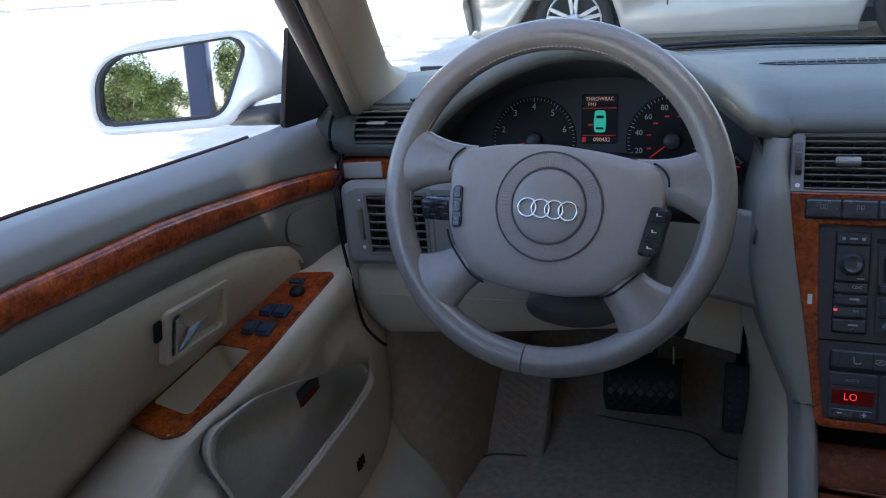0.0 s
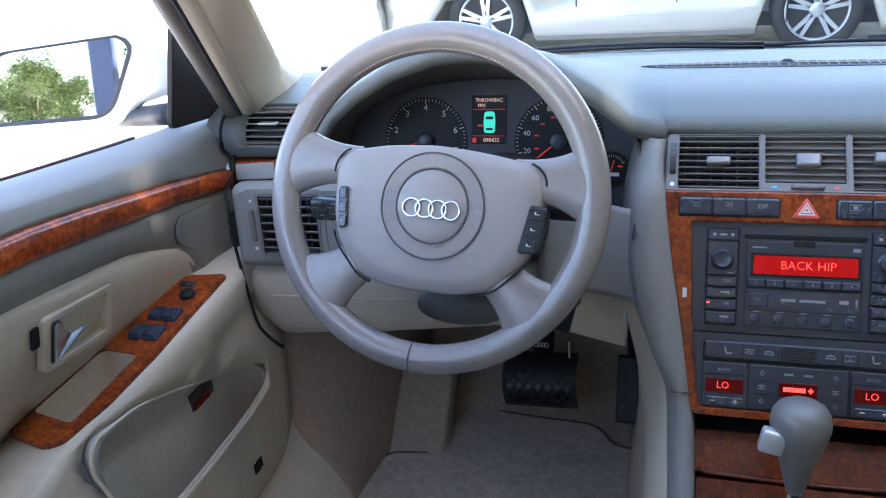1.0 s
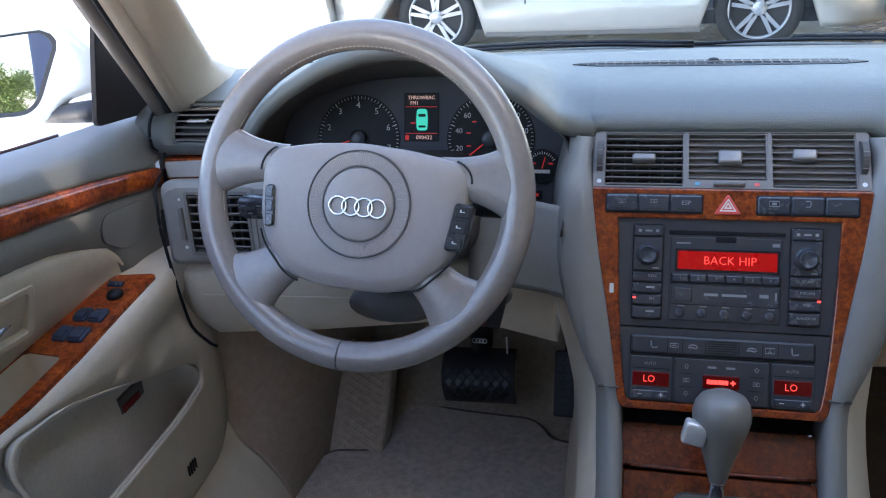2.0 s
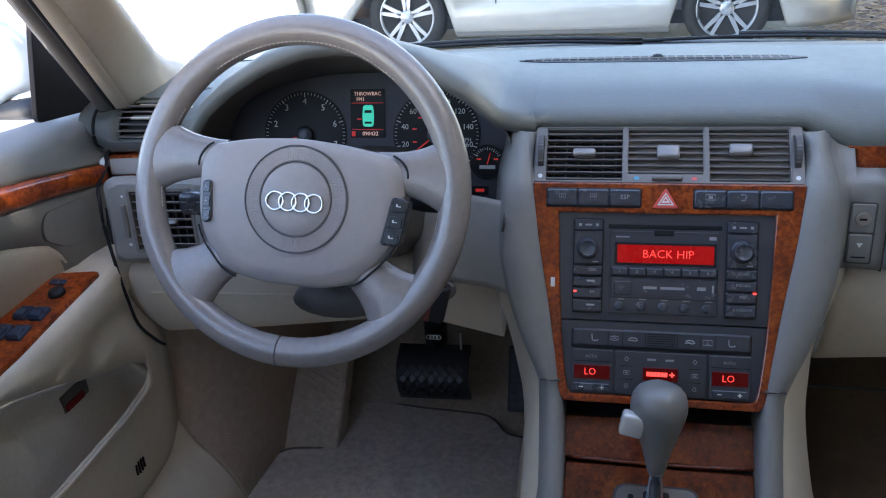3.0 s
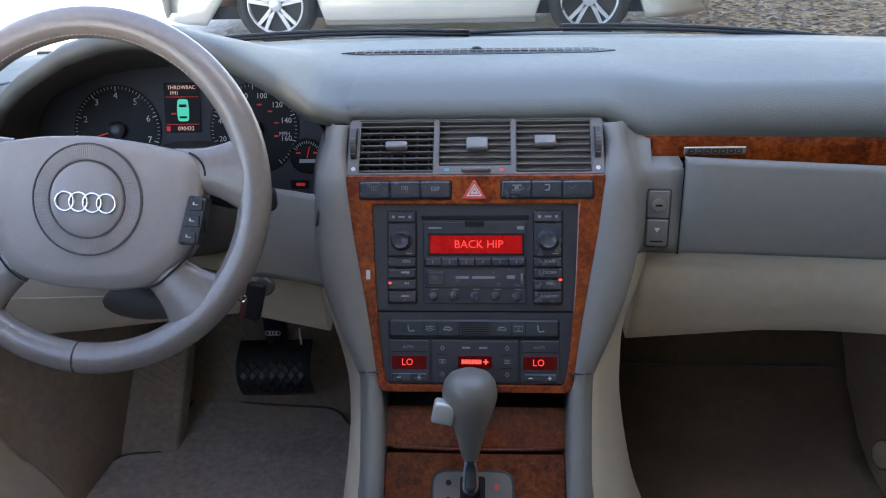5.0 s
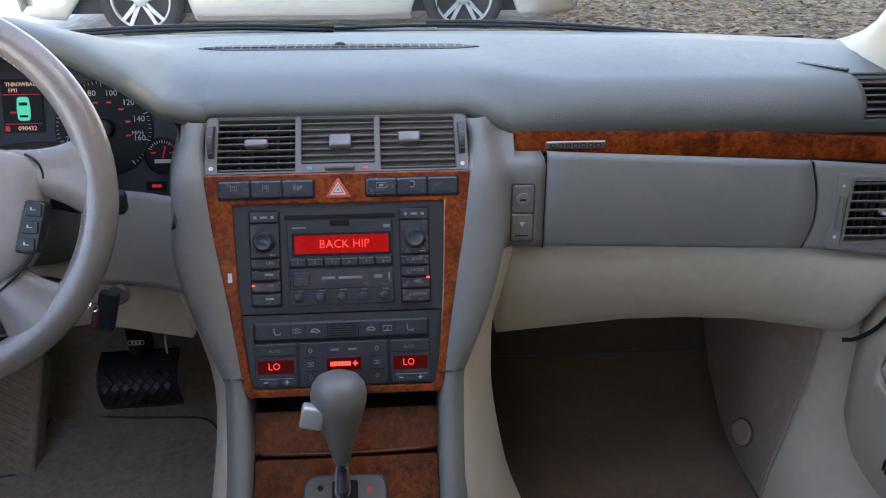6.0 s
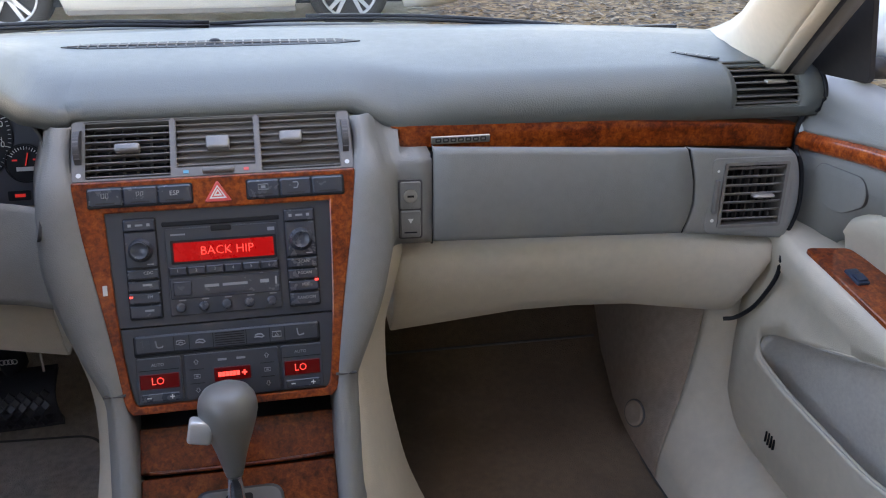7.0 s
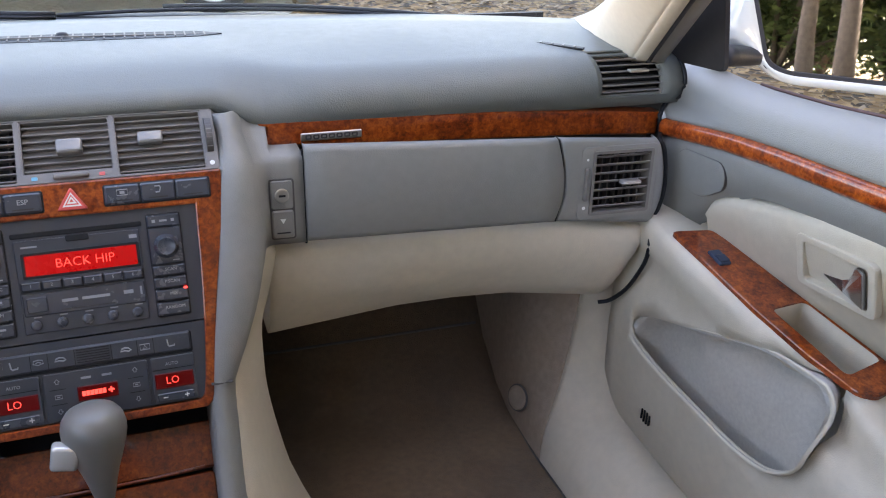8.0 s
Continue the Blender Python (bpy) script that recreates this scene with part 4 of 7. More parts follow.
def domed(pts, z0, edge, crown, m, rings=6):
    """A cushion over an outline: steep at its rim and gently crowned."""
    n = len(pts)
    cx, cy = sum(p[0] for p in pts) / n, sum(p[1] for p in pts) / n
    prof = [(1.0, z0), (1.0, z0 + edge * 0.55), (0.985, z0 + edge * 0.85), (0.955, z0 + edge)] + [(0.955 * (1 - i / rings), z0 + edge + crown * (1 - (1 - i / rings) ** 2)) for i in range(1, rings)]
    bm = bmesh.new()
    rows = [[m @ Vector((cx + (p[0] - cx) * k, cy + (p[1] - cy) * k, z)) for p in pts] for k, z in prof]
    sheet(rows, bm, True)
    c = bm.verts.new(m @ Vector((cx, cy, z0 + edge + crown)))
    bm.verts.ensure_lookup_table()
    last = bm.verts[len(bm.verts) - 1 - n:len(bm.verts) - 1]
    for i in range(n):
        bm.faces.new((last[i], last[(i + 1) % n], c))
    return bm


padpts = outline([(-0.112, 0.030), (-0.100, 0.046), (-0.055, 0.055), (0.0, 0.059), (0.055, 0.055), (0.112, 0.046), (0.125, 0.033), (0.124, -0.030), (0.113, -0.058), (0.078, -0.094), (0.035, -0.103), (-0.030, -0.103), (-0.072, -0.094), (-0.103, -0.058), (-0.112, -0.025)], 0.014, 4)
part("airbag_pad", domed(padpts, -0.012, 0.026, 0.006, WHL), PADM, wheel, "grey moulded airbag pad", smooth=True)
PC = Vector((0.006, -0.008))
ring = bmesh.new()
n = 150
frame_plate(ring, [(PC.x + 0.0588 * math.cos(a), PC.y + 0.0588 * math.sin(a)) for a in (2 * math.pi * i / 64 for i in range(64))], [(PC.x + 0.0575 * math.cos(a), PC.y + 0.0575 * math.sin(a)) for a in (2 * math.pi * i / 64 for i in range(64))], 0.0165, 0.0198, WHL)
part("groove", ring, GREYD, wheel, "dark round joint in the pad")
rows = []
for i in range(n * 2 + 1):
    a = math.pi * i / n
    h = 0.01965 if i % 2 else 0.0192
    rows.append([WHL @ Vector((PC.x + r * math.cos(a), PC.y + r * math.sin(a), z)) for r, z in ((0.0415, 0.0185), (0.0425, h), (0.0565, h), (0.0575, 0.0182))])
ribs = sheet(rows)
part("raised_ring", ribs, PADM, wheel, "finely ribbed ring round the emblem")
ring = bmesh.new()
frame_plate(ring, [(PC.x + 0.0411 * math.cos(a), PC.y + 0.0411 * math.sin(a)) for a in (2 * math.pi * i / 64 for i in range(64))], [(PC.x + 0.0400 * math.cos(a), PC.y + 0.0400 * math.sin(a)) for a in (2 * math.pi * i / 64 for i in range(64))], 0.017, 0.0205, WHL)
part("groove", ring, GREYD, wheel)
emb = bmesh.new()
lathe(emb, [(0.0398, 0.014), (0.0398, 0.0195), (0.038, 0.0206), (0.02, 0.0212), (0.002, 0.0214)], WHL @ Matrix.Translation((PC.x, PC.y, 0)), 48)
part("emblem_disc", emb, PADM, wheel, "smooth grey centre disc", smooth=True)
for k in range(4):
    bm = bmesh.new()
    c = Vector((PC.x + (k - 1.5) * 0.0148, PC.y - 0.003, 0.0222))
    tube(bm, [WHL @ (c + Vector((0.0098 * math.cos(a), 0.0098 * math.sin(a), 0))) for a in (2 * math.pi * i / 32 for i in range(32))], 0.0014, 8, True, 1.0, up=ZW)
    part("emblem_ring", bm, CHROME, wheel, "chrome ring", smooth=True)


def spoke(a, b, wa, wb, name="spoke"):
    """A spoke from the pad (a) to the rim (b), flaring into the rim."""
    rows = []
    for f in (0, 0.12, 0.25, 0.38, 0.5, 0.6, 0.7, 0.79, 0.87, 0.94, 1.0):
        c = Vector((lerp(a[0], b[0], f), lerp(a[1], b[1], f)))
        d = Vector((b[0] - a[0], b[1] - a[1])).normalized()
        nr = Vector((-d.y, d.x))
        w = lerp(wa, wb, f ** 2.6)
        th = lerp(0.0130, 0.0142, f)
        zc = lerp(-0.002, 0.0, f)
        row = []
        for j in range(24):
            q = 2 * math.pi * j / 24
            p = c + nr * w * math.cos(q)
            row.append(WHL @ Vector((p.x, p.y, zc + th * math.copysign(abs(math.sin(q)) ** 0.85, math.sin(q)))))
        rows.append(row)
    part(name, sheet(rows, None, True), GREYLEA, wheel, "", smooth=True)


spoke((-0.085, 0.030), (-0.174, 0.031), 0.0215, 0.050)
spoke((0.090, 0.030), (0.174, 0.031), 0.0215, 0.050)
spoke((-0.070, -0.070), (-0.136, -0.122), 0.0245, 0.058)
spoke((0.075, -0.070), (0.136, -0.122), 0.0245, 0.058)
for sx in (-1, 1):
    for low, high in ((0.012, 0.047), (-0.098, -0.044)):
        run = sorted([p for p in padpts if p[0] * sx > 0.058 and low <= p[1] <= high], key=lambda p: p[1])
        part("pad_joint", tube(bmesh.new(), [WHL @ Vector((p[0] * 1.014, p[1] * 1.014, 0.0122)) for p in run], 0.0012, 6, False, 1.0, up=ZW), BLACK, wheel)
bm = bmesh.new()
for i in range(44):
    a = math.radians(52 + 76 * i / 43)
    m = WHL @ pose(0.1628 * math.cos(a), 0.1628 * math.sin(a), 0.0085, 0, 0, math.degrees(a) + 90)
    box(bm, (0, 0, 0), (0.0034, 0.0011, 0.0012), m)
for i in range(30):
    for base in (150, -28):
        a = math.radians(base + 40 * i / 29)
        m = WHL @ pose(0.1612 * math.cos(a), 0.1612 * math.sin(a), 0.004, 0, 0, math.degrees(a) + 90)
        box(bm, (0, 0, 0), (0.003, 0.001, 0.0012), m)
tagged(part("stitching", bm, THREAD, wheel, "pale thread stitching round the inside of the rim"), kind="stuff")
bm = bmesh.new()
a = math.radians(-92)
cc = Vector((0.1775 * math.cos(a), 0.1775 * math.sin(a), 0))
er = Vector((math.cos(a), math.sin(a), 0))
tube(bm, [WHL @ (cc + er * 0.0169 * math.cos(q) + Vector((0, 0, 0.0157 * math.sin(q)))) for q in (2 * math.pi * i / 24 for i in range(24))], 0.0009, 6, True)
part("rim_seam", bm, GREYD, wheel, "sewn seam at the foot of the rim")
for name, pts, keym, markm in (("switch_bank", [(-0.1045, 0.004), (-0.0935, 0.006), (-0.0905, -0.040), (-0.1015, -0.043)], KEYM, GREYMK), ("switch_bank", [(0.1125, 0.004), (0.1325, 0.001), (0.1245, -0.048), (0.1030, -0.048)], WKEY, WHITE)):
    bank = wplate(name, outline(pts[::-1], 0.005, 4), 0.002, 0.0185, keym, "blue-black switch bank on the wheel", 0.0015)
    for k in range(3):
        f = (k + 0.5) / 3
        c = Vector((lerp((pts[0][0] + pts[1][0]) / 2, (pts[2][0] + pts[3][0]) / 2, f), lerp((pts[0][1] + pts[1][1]) / 2, (pts[2][1] + pts[3][1]) / 2, f)))
        w = (pts[1][0] - pts[0][0]) * 0.62
        part("key", rplate(c.x - w * 0.62, c.y - 0.0062, c.x + w * 0.62, c.y + 0.0062, 0.002, 0.018, 0.0200, WHL, 0.0008), keym, bank)
        bm = bmesh.new()
        box(bm, (c.x, c.y, 0.0203), (w * 0.42, 0.0008, 0.0006), WHL)
        box(bm, (c.x - w * 0.15, c.y + 0.0014, 0.0203), (w * 0.12, 0.0022, 0.0006), WHL)
        part("symbol", bm, markm, bank)
# faint moulded bars on the pad
bm = bmesh.new()
box(bm, (0.006, -0.081, 0.0152), (0.036, 0.0018, 0.0008), WHL)
part("moulded_mark", bm, GREY, wheel)
bm = bmesh.new()
for dx in (-0.003, 0.004):
    box(bm, (-0.092 + dx, 0.034, 0.0135), (0.005, 0.0012, 0.0008), WHL)
part("moulded_mark", bm, GREYD, wheel)

# ---- steering column, stalks ----
column = thing("steering_column", "dark grey steering column shroud behind the wheel", "steering column", (-0.39, 0.93, 0.80))
bm = bmesh.new()
rows = []
for y, z, w, h in ((0.815, 0.888, 0.050, 0.040), (0.83, 0.880, 0.066, 0.052), (0.88, 0.858, 0.078, 0.062), (0.95, 0.835, 0.085, 0.070), (1.06, 0.815, 0.09, 0.075)):
    rows.append([Vector((-0.385 + w * math.copysign(abs(math.cos(q)) ** 0.7, math.cos(q)), y, z + h * math.copysign(abs(math.sin(q)) ** 0.7, math.sin(q)))) for q in (2 * math.pi * i / 28 for i in range(28))])
sheet(rows, bm, True)
bm.faces.new([v for v in bm.verts][:28][::-1])
part("shroud", bm, GREYD, column, smooth=True)
bm = bmesh.new()
rows = []
for y, z, w in ((0.845, 0.756, 0.035), (0.853, 0.750, 0.060), (0.875, 0.743, 0.068), (0.96, 0.738, 0.072)):
    rows.append([Vector((-0.398 + w * math.cos(q), y + 0.010 * math.sin(q), z + 0.020 * math.sin(q))) for q in (2 * math.pi * i / 20 for i in range(20))])
sheet(rows, bm, True)
bm.faces.new([v for v in bm.verts][:20][::-1])
part("height_lever", bm, GREYD, column, "dark grey lever under the shroud", smooth=True)
stalk = thing("turn_signal_stalk", "black turn signal stalk with a worn blue-black end", "control stalk", (-0.50, 0.86, 0.90))
bm = bmesh.new()
tube(bm, [(-0.44, 0.865, 0.897), (-0.48, 0.845, 0.893), (-0.535, 0.834, 0.889)], [0.010, 0.011, 0.012], 10)
part("arm", bm, BLACK, stalk, smooth=True)
part("grip", rbox((0, 0, 0), (0.042, 0.020, 0.028), pose(-0.553, 0.830, 0.888, 0, 0, -4), 0.006, 3), KEYM, stalk, "glossy blue-black grip", smooth=True)
bm = bmesh.new()
for k, (a, b) in enumerate(((-0.012, 0.004), (-0.004, -0.005), (0.008, 0.005), (0.013, -0.003))):
    box(bm, (a, -0.0105, b), (0.006, 0.0008, 0.0014), pose(-0.553, 0.830, 0.888, 0, 0, -4))
part("symbol", bm, GREYMK, stalk)
stalk = thing("wiper_stalk", "black wiper stalk behind the wheel", "control stalk", (-0.29, 0.86, 0.88))
bm = bmesh.new()
tube(bm, [(-0.33, 0.875, 0.885), (-0.28, 0.862, 0.882), (-0.246, 0.860, 0.882)], [0.010, 0.0125, 0.013], 10)
part("arm", bm, BLACK, stalk, smooth=True)
part("grip", rbox((0, 0, 0), (0.020, 0.020, 0.026), pose(-0.238, 0.863, 0.880), 0.006, 3), BLACK, stalk, smooth=True)
key = thing("ignition_key", "black key fob with a red flank in the ignition lock", "car key", (-0.268, 0.86, 0.72))
FOB = pose(-0.2705, 0.862, 0.746, -12, 14, 0)
part("fob", rbox((0, 0, 0), (0.023, 0.014, 0.048), FOB, 0.005, 3), BLACK, key, "black plastic fob", smooth=True)
part("flank", rbox((-0.0105, -0.0005, -0.010), (0.008, 0.0155, 0.028), FOB, 0.002), RIBBON, key, "dull red flank")
part("ring", tube(bmesh.new(), [FOB @ Vector((-0.014 + 0.005 * math.cos(a), -0.008, 0.004 + 0.005 * math.sin(a))) for a in (math.pi * i / 8 for i in range(16))], 0.0012, 6, True), CHROME, key, "steel key ring")
part("blade", rbox((0, 0.020, 0.006), (0.003, 0.03, 0.009), FOB, 0.001), CHROME, key)
part("lock_barrel", lathe(bmesh.new(), [(0.012, 0), (0.012, 0.008), (0.010, 0.010), (0.004, 0.010)], axes((-0.267, 0.905, 0.745), (1, 0, 0), (0, 0.3, 1)), 20), GREYD, key)

# ---- instrument cluster ----
CLU = axes((-0.402, 1.069, 0.930), (1, 0, 0), (0, 0.3, 1))
cluster = thing("instrument_cluster", "dark instrument cluster with two round dials and a lit centre display", "instrument cluster", (-0.40, 1.10, 0.83))
cpts = [((p[0] + 0.402) * 1.03, (p[1] - 0.930) * 1.044 + 0.003) for p in smoothed(facec, 4)] + [(0.19, -0.115), (-0.20, -0.115)]
part("face", plate(bmesh.new(), cpts[::-1], -0.02, -0.001, CLU), mat("cluster_face", (0.062, 0.065, 0.082), 0.6), cluster, "blue-black cluster face")


def dial(cx, cy, r, name, label, sub):
    d = part(name, lathe(bmesh.new(), [(r, -0.002), (r, 0.0002), (r - 0.001, 0.0004), (0.002, 0.0004)], CLU @ Matrix.Translation((cx, cy, 0)), 48), BLACK, cluster, label)
    bm = bmesh.new()
    for i in range(57):
        a = math.radians(232 - 284 * i / 56)
        L = 0.0065 if i % 7 == 0 else 0.0035
        box(bm, (r - 0.002 - L / 2, 0, 0), (L, 0.0011 if i % 7 == 0 else 0.0006, 0.0006), CLU @ pose(cx, cy, 0.0008, 0, 0, math.degrees(a)))
    part("tick_marks", bm, WHITE, d)
    return d


tach = dial(-0.094, -0.026, 0.062, "rev_counter", "black rev counter with white numerals", cluster)
for k in range(1, 8):
    a = math.radians(232 - 284 * k / 8)
    lettering("numeral", str(k), 0.0125, CLU @ Matrix.Translation((-0.094 + 0.047 * math.cos(a), -0.026 + 0.047 * math.sin(a), 0.0006)), WHITE, tach)
speed = dial(0.098, -0.026, 0.062, "speedometer", "black speedometer with white numerals", cluster)
for k in range(1, 9):
    a = math.radians(212 - 244 * (k - 0.5) / 8)
    lettering("numeral", str(k * 20), 0.0105, CLU @ Matrix.Translation((0.098 + 0.046 * math.cos(a), -0.026 + 0.046 * math.sin(a), 0.0006)), WHITE, speed)
    bm = bmesh.new()
    box(bm, (0.098 + 0.032 * math.cos(a), -0.026 + 0.034 * math.sin(a), 0.0006), (0.006, 0.0020, 0.0005), CLU)
    part("red_mark", bm, REDMK, speed)
lettering("numeral", "MPH", 0.0075, CLU @ Matrix.Translation((0.140, -0.033, 0.0006)), WHITE, speed)
for d, cx, ang in ((tach, -0.094, 196), (speed, 0.098, 218)):
    bm = bmesh.new()
    box(bm, (0.027, 0, 0), (0.052, 0.0016, 0.0012), CLU @ pose(cx, -0.026, 0.004, 0, 0, ang))
    part("needle", bm, REDMK, d, "thin red needle")
    part("needle_hub", lathe(bmesh.new(), [(0.012, 0.0005), (0.012, 0.006), (0.010, 0.0075), (0.003, 0.008)], CLU @ Matrix.Translation((cx, -0.026, 0)), 24), DARKP, d, smooth=True)
gauge = part("fuel_gauge", lathe(bmesh.new(), [(0.024, -0.002), (0.024, 0.002), (0.0225, 0.002), (0.022, 0.0004), (0.001, 0.0004)], CLU @ Matrix.Translation((0.170, -0.063, 0)), 32), BLACK, cluster, "small black gauge beside the speedometer")
bm = bmesh.new()
for i in range(13):
    a = math.radians(150 - 120 * i / 12)
    box(bm, (0.0185, 0, 0), (0.0045 if i % 3 == 0 else 0.003, 0.0008, 0.0005), CLU @ pose(0.170, -0.063, 0.0006, 0, 0, math.degrees(a)))
box(bm, (0.170, -0.070, 0.0006), (0.022, 0.005, 0.0004), CLU)
part("tick_marks", bm, WHITE, gauge)
bm = bmesh.new()
box(bm, (0.008, 0, 0), (0.016, 0.0012, 0.001), CLU @ pose(0.170, -0.066, 0.002, 0, 0, 75))
for dx in (-0.012, 0.012):
    box(bm, (0.170 + dx, -0.059, 0.0006), (0.006, 0.002, 0.0004), CLU)
part("needle", bm, REDMK, gauge)
lcd = part("display", rplate(-0.026, -0.030, 0.024, 0.038, 0.002, -0.001, 0.0006, CLU), BLACK, cluster, "black centre display")
lettering("display_text", "THROWBAC", 0.0072, CLU @ Matrix.Translation((-0.001, 0.031, 0.0008)), PALEGLOW, lcd, width=0.95)
lettering("display_text", "FM1", 0.0068, CLU @ Matrix.Translation((-0.017, 0.0235, 0.0008)), PALEGLOW, lcd, align="LEFT")
bm = bmesh.new()
box(bm, (-0.001, 0.0185, 0.0009), (0.046, 0.0008, 0.0004), CLU)
part("red_line", bm, REDMK, lcd)
bm = bmesh.new()
box(bm, (-0.001, -0.0185, 0.0009), (0.046, 0.0008, 0.0004), CLU)
part("red_line", bm, REDMK, lcd)
part("red_line", rplate(-0.0245, -0.028, -0.019, -0.021, 0.001, 0.0006, 0.0011, CLU), REDMK, lcd, "small red field")
lettering("display_text", "090432", 0.0078, CLU @ Matrix.Translation((0.003, -0.0245, 0.0008)), PALEGLOW, lcd, width=1.0)
icon = plate(bmesh.new(), outline([(-0.0075, -0.0145), (0.0075, -0.0145), (0.0085, 0.0), (0.0072, 0.0155), (-0.0072, 0.0155), (-0.0085, 0.0)], 0.004, 4), 0.0006, 0.0011, CLU)
part("car_symbol", icon, TEAL, lcd, "teal car outline seen from above")
bm = bmesh.new()
rplate(-0.0052, 0.0045, 0.0052, 0.0085, 0.0012, 0.0011, 0.0014, CLU, bm=bm)
rplate(-0.0052, -0.0105, 0.0052, -0.0075, 0.0012, 0.0011, 0.0014, CLU, bm=bm)
part("car_symbol", bm, BLACK, lcd)
bm = bmesh.new()
box(bm, (-0.013, -0.004, 0.0012), (0.007, 0.0022, 0.0004), CLU @ pose(0, 0, 0, 0, 0, 0))
part("car_symbol", bm, REDMK, lcd)
part("warning_lamp", rplate(0.146, -0.108, 0.172, -0.096, 0.002, -0.001, 0.001, CLU), BLACK, cluster)
bm = bmesh.new()
box(bm, (0.160, -0.102, 0.0014), (0.012, 0.004, 0.0004), CLU)
part("red_mark", bm, REDMK, cluster)


# ---- air vents ----
def vent(owner, m, w, h, n, tilt, back, tab=None, fins=0, name="air_vent"):
    """A recessed grille of level slats in the local plane of m, centred at its origin."""
    v = part(name, frame_plate(bmesh.new(), outline(rect(-w / 2 - 0.004, -h / 2 - 0.004, w / 2 + 0.004, h / 2 + 0.004), 0.004, 4), outline(rect(-w / 2, -h / 2, w / 2, h / 2), 0.002, 4), -0.025, 0.0025, m), VENT, owner, "grey slatted air vent")
    part("duct", rbox((0, 0, -0.027 if back is BLACK else -0.0088), (w + 0.004, h + 0.004, 0.004), m), back, v)
    sl = bmesh.new()
    box(sl, (0, 0, 0), (w, 0.0019, 0.011 if back is BLACK else 0.0068), None, 0.0006, 1)
    me = bpy.data.meshes.new("slat")
    sl.to_mesh(me)
    sl.free()
    me.materials.append(VENT)
    for i in range(n):
        y = -h / 2 + h * (i + 0.5) / n
        placed("slat", me, v, m=m @ Matrix.Translation((0, y, -0.005 if back is BLACK else -0.0035)) @ pose(0, 0, 0, tilt))
    if fins:
        fm = bmesh.new()
        box(fm, (0, 0, 0), (0.002, h, 0.010))
        fe = bpy.data.meshes.new("fin")
        fm.to_mesh(fe)
        fm.free()
        fe.materials.append(GREYD)
        for i in range(fins):
            placed("fin", fe, v, m=m @ Matrix.Translation((-w / 2 + w * (i + 0.5) / fins, 0, -0.019)))
    if tab:
        part("tab", rbox((tab[0], tab[1], 0.004), (tab[2], tab[3], 0.012), m, 0.003, 3), TABM, v, "glossy grey vent tab", smooth=True)
    return v


grille = thing("centre_air_vents", "three grey slatted air vents side by side", "air vent", (0, 0.96, 0.885))
fr = part("frame", plate(bmesh.new(), outline(rect(-0.158, -0.0772, 0.158, 0.0), [0.004, 0.004, 0.006, 0.006]), -0.02, 0.0, VENTS, 0.0015), VENT, grille, "grey plastic frame")
for x0, x1, y0 in ((-0.1445, -0.0495, -0.0745), (-0.0455, 0.0455, -0.0655), (0.0495, 0.1435, -0.0745)):
    fr = cut(fr, rbox(((x0 + x1) / 2, (y0 - 0.0025) / 2, 0), (x1 - x0, -0.0025 - y0, 0.08), VENTS))
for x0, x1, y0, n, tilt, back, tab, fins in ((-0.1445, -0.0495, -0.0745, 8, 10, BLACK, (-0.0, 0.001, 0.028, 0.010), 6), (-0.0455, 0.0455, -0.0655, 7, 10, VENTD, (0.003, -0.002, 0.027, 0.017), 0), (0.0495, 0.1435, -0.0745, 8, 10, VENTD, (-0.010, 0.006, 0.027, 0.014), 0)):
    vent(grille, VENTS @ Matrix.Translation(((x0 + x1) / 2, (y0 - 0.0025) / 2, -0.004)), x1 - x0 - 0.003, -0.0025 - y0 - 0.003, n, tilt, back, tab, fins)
for sx in (-1, 1):
    part("cheek", rbox((sx * 0.166, -0.0425, -0.034), (0.020, 0.084, 0.05), VENTS), GREY, grille)
    wheelm = VENTS @ Matrix.Translation((sx * 0.1495, -0.034, -0.006)) @ pose(0, 0, 0, 0, 90, 0)
    bm = bmesh.new()
    lathe(bm, [(0.022, -0.0035), (0.022, 0.0035)], wheelm, 32)
    part("thumbwheel", bm, GREYD, grille, "dark ribbed thumbwheel")
    bm = bmesh.new()
    for i in range(9):
        box(bm, (sx * 0.1495, -0.034 + (i - 4) * 0.0042, 0.0152 - 0.0005 * (i - 4) ** 2), (0.006, 0.0016, 0.0016), VENTS)
    part("grip_rib", bm, VENT, grille)
    part("dot", lathe(bmesh.new(), [(0.0028, 0), (0.0028, 0.0006)], VENTS @ Matrix.Translation((sx * 0.1495, -0.0685, 0)), 12), WHITE, grille)
part("temperature_slider", rbox((0.002, -0.0705, 0.001), (0.036, 0.006, 0.008), VENTS, 0.002), VENT, grille, smooth=True)
TEALMK = mat("blue_marking", (0.08, 0.35, 0.5), 0.4)
part("dot", rplate(-0.037, -0.0725, -0.031, -0.0685, 0.001, -0.001, 0.0006, VENTS), TEALMK, grille, "blue dot")
part("dot", rplate(0.030, -0.0725, 0.036, -0.0685, 0.001, -0.001, 0.0006, VENTS), REDTRI, grille, "red dot")

# outer vents: round pods at the ends of the dashboard, and the lower vents
def pod_point(x, deg, k=1.0):
    a = radians(deg)
    return Vector((x, 1.034 - 0.0545 * k * math.cos(a), 0.929 + 0.0385 * k * math.sin(a)))


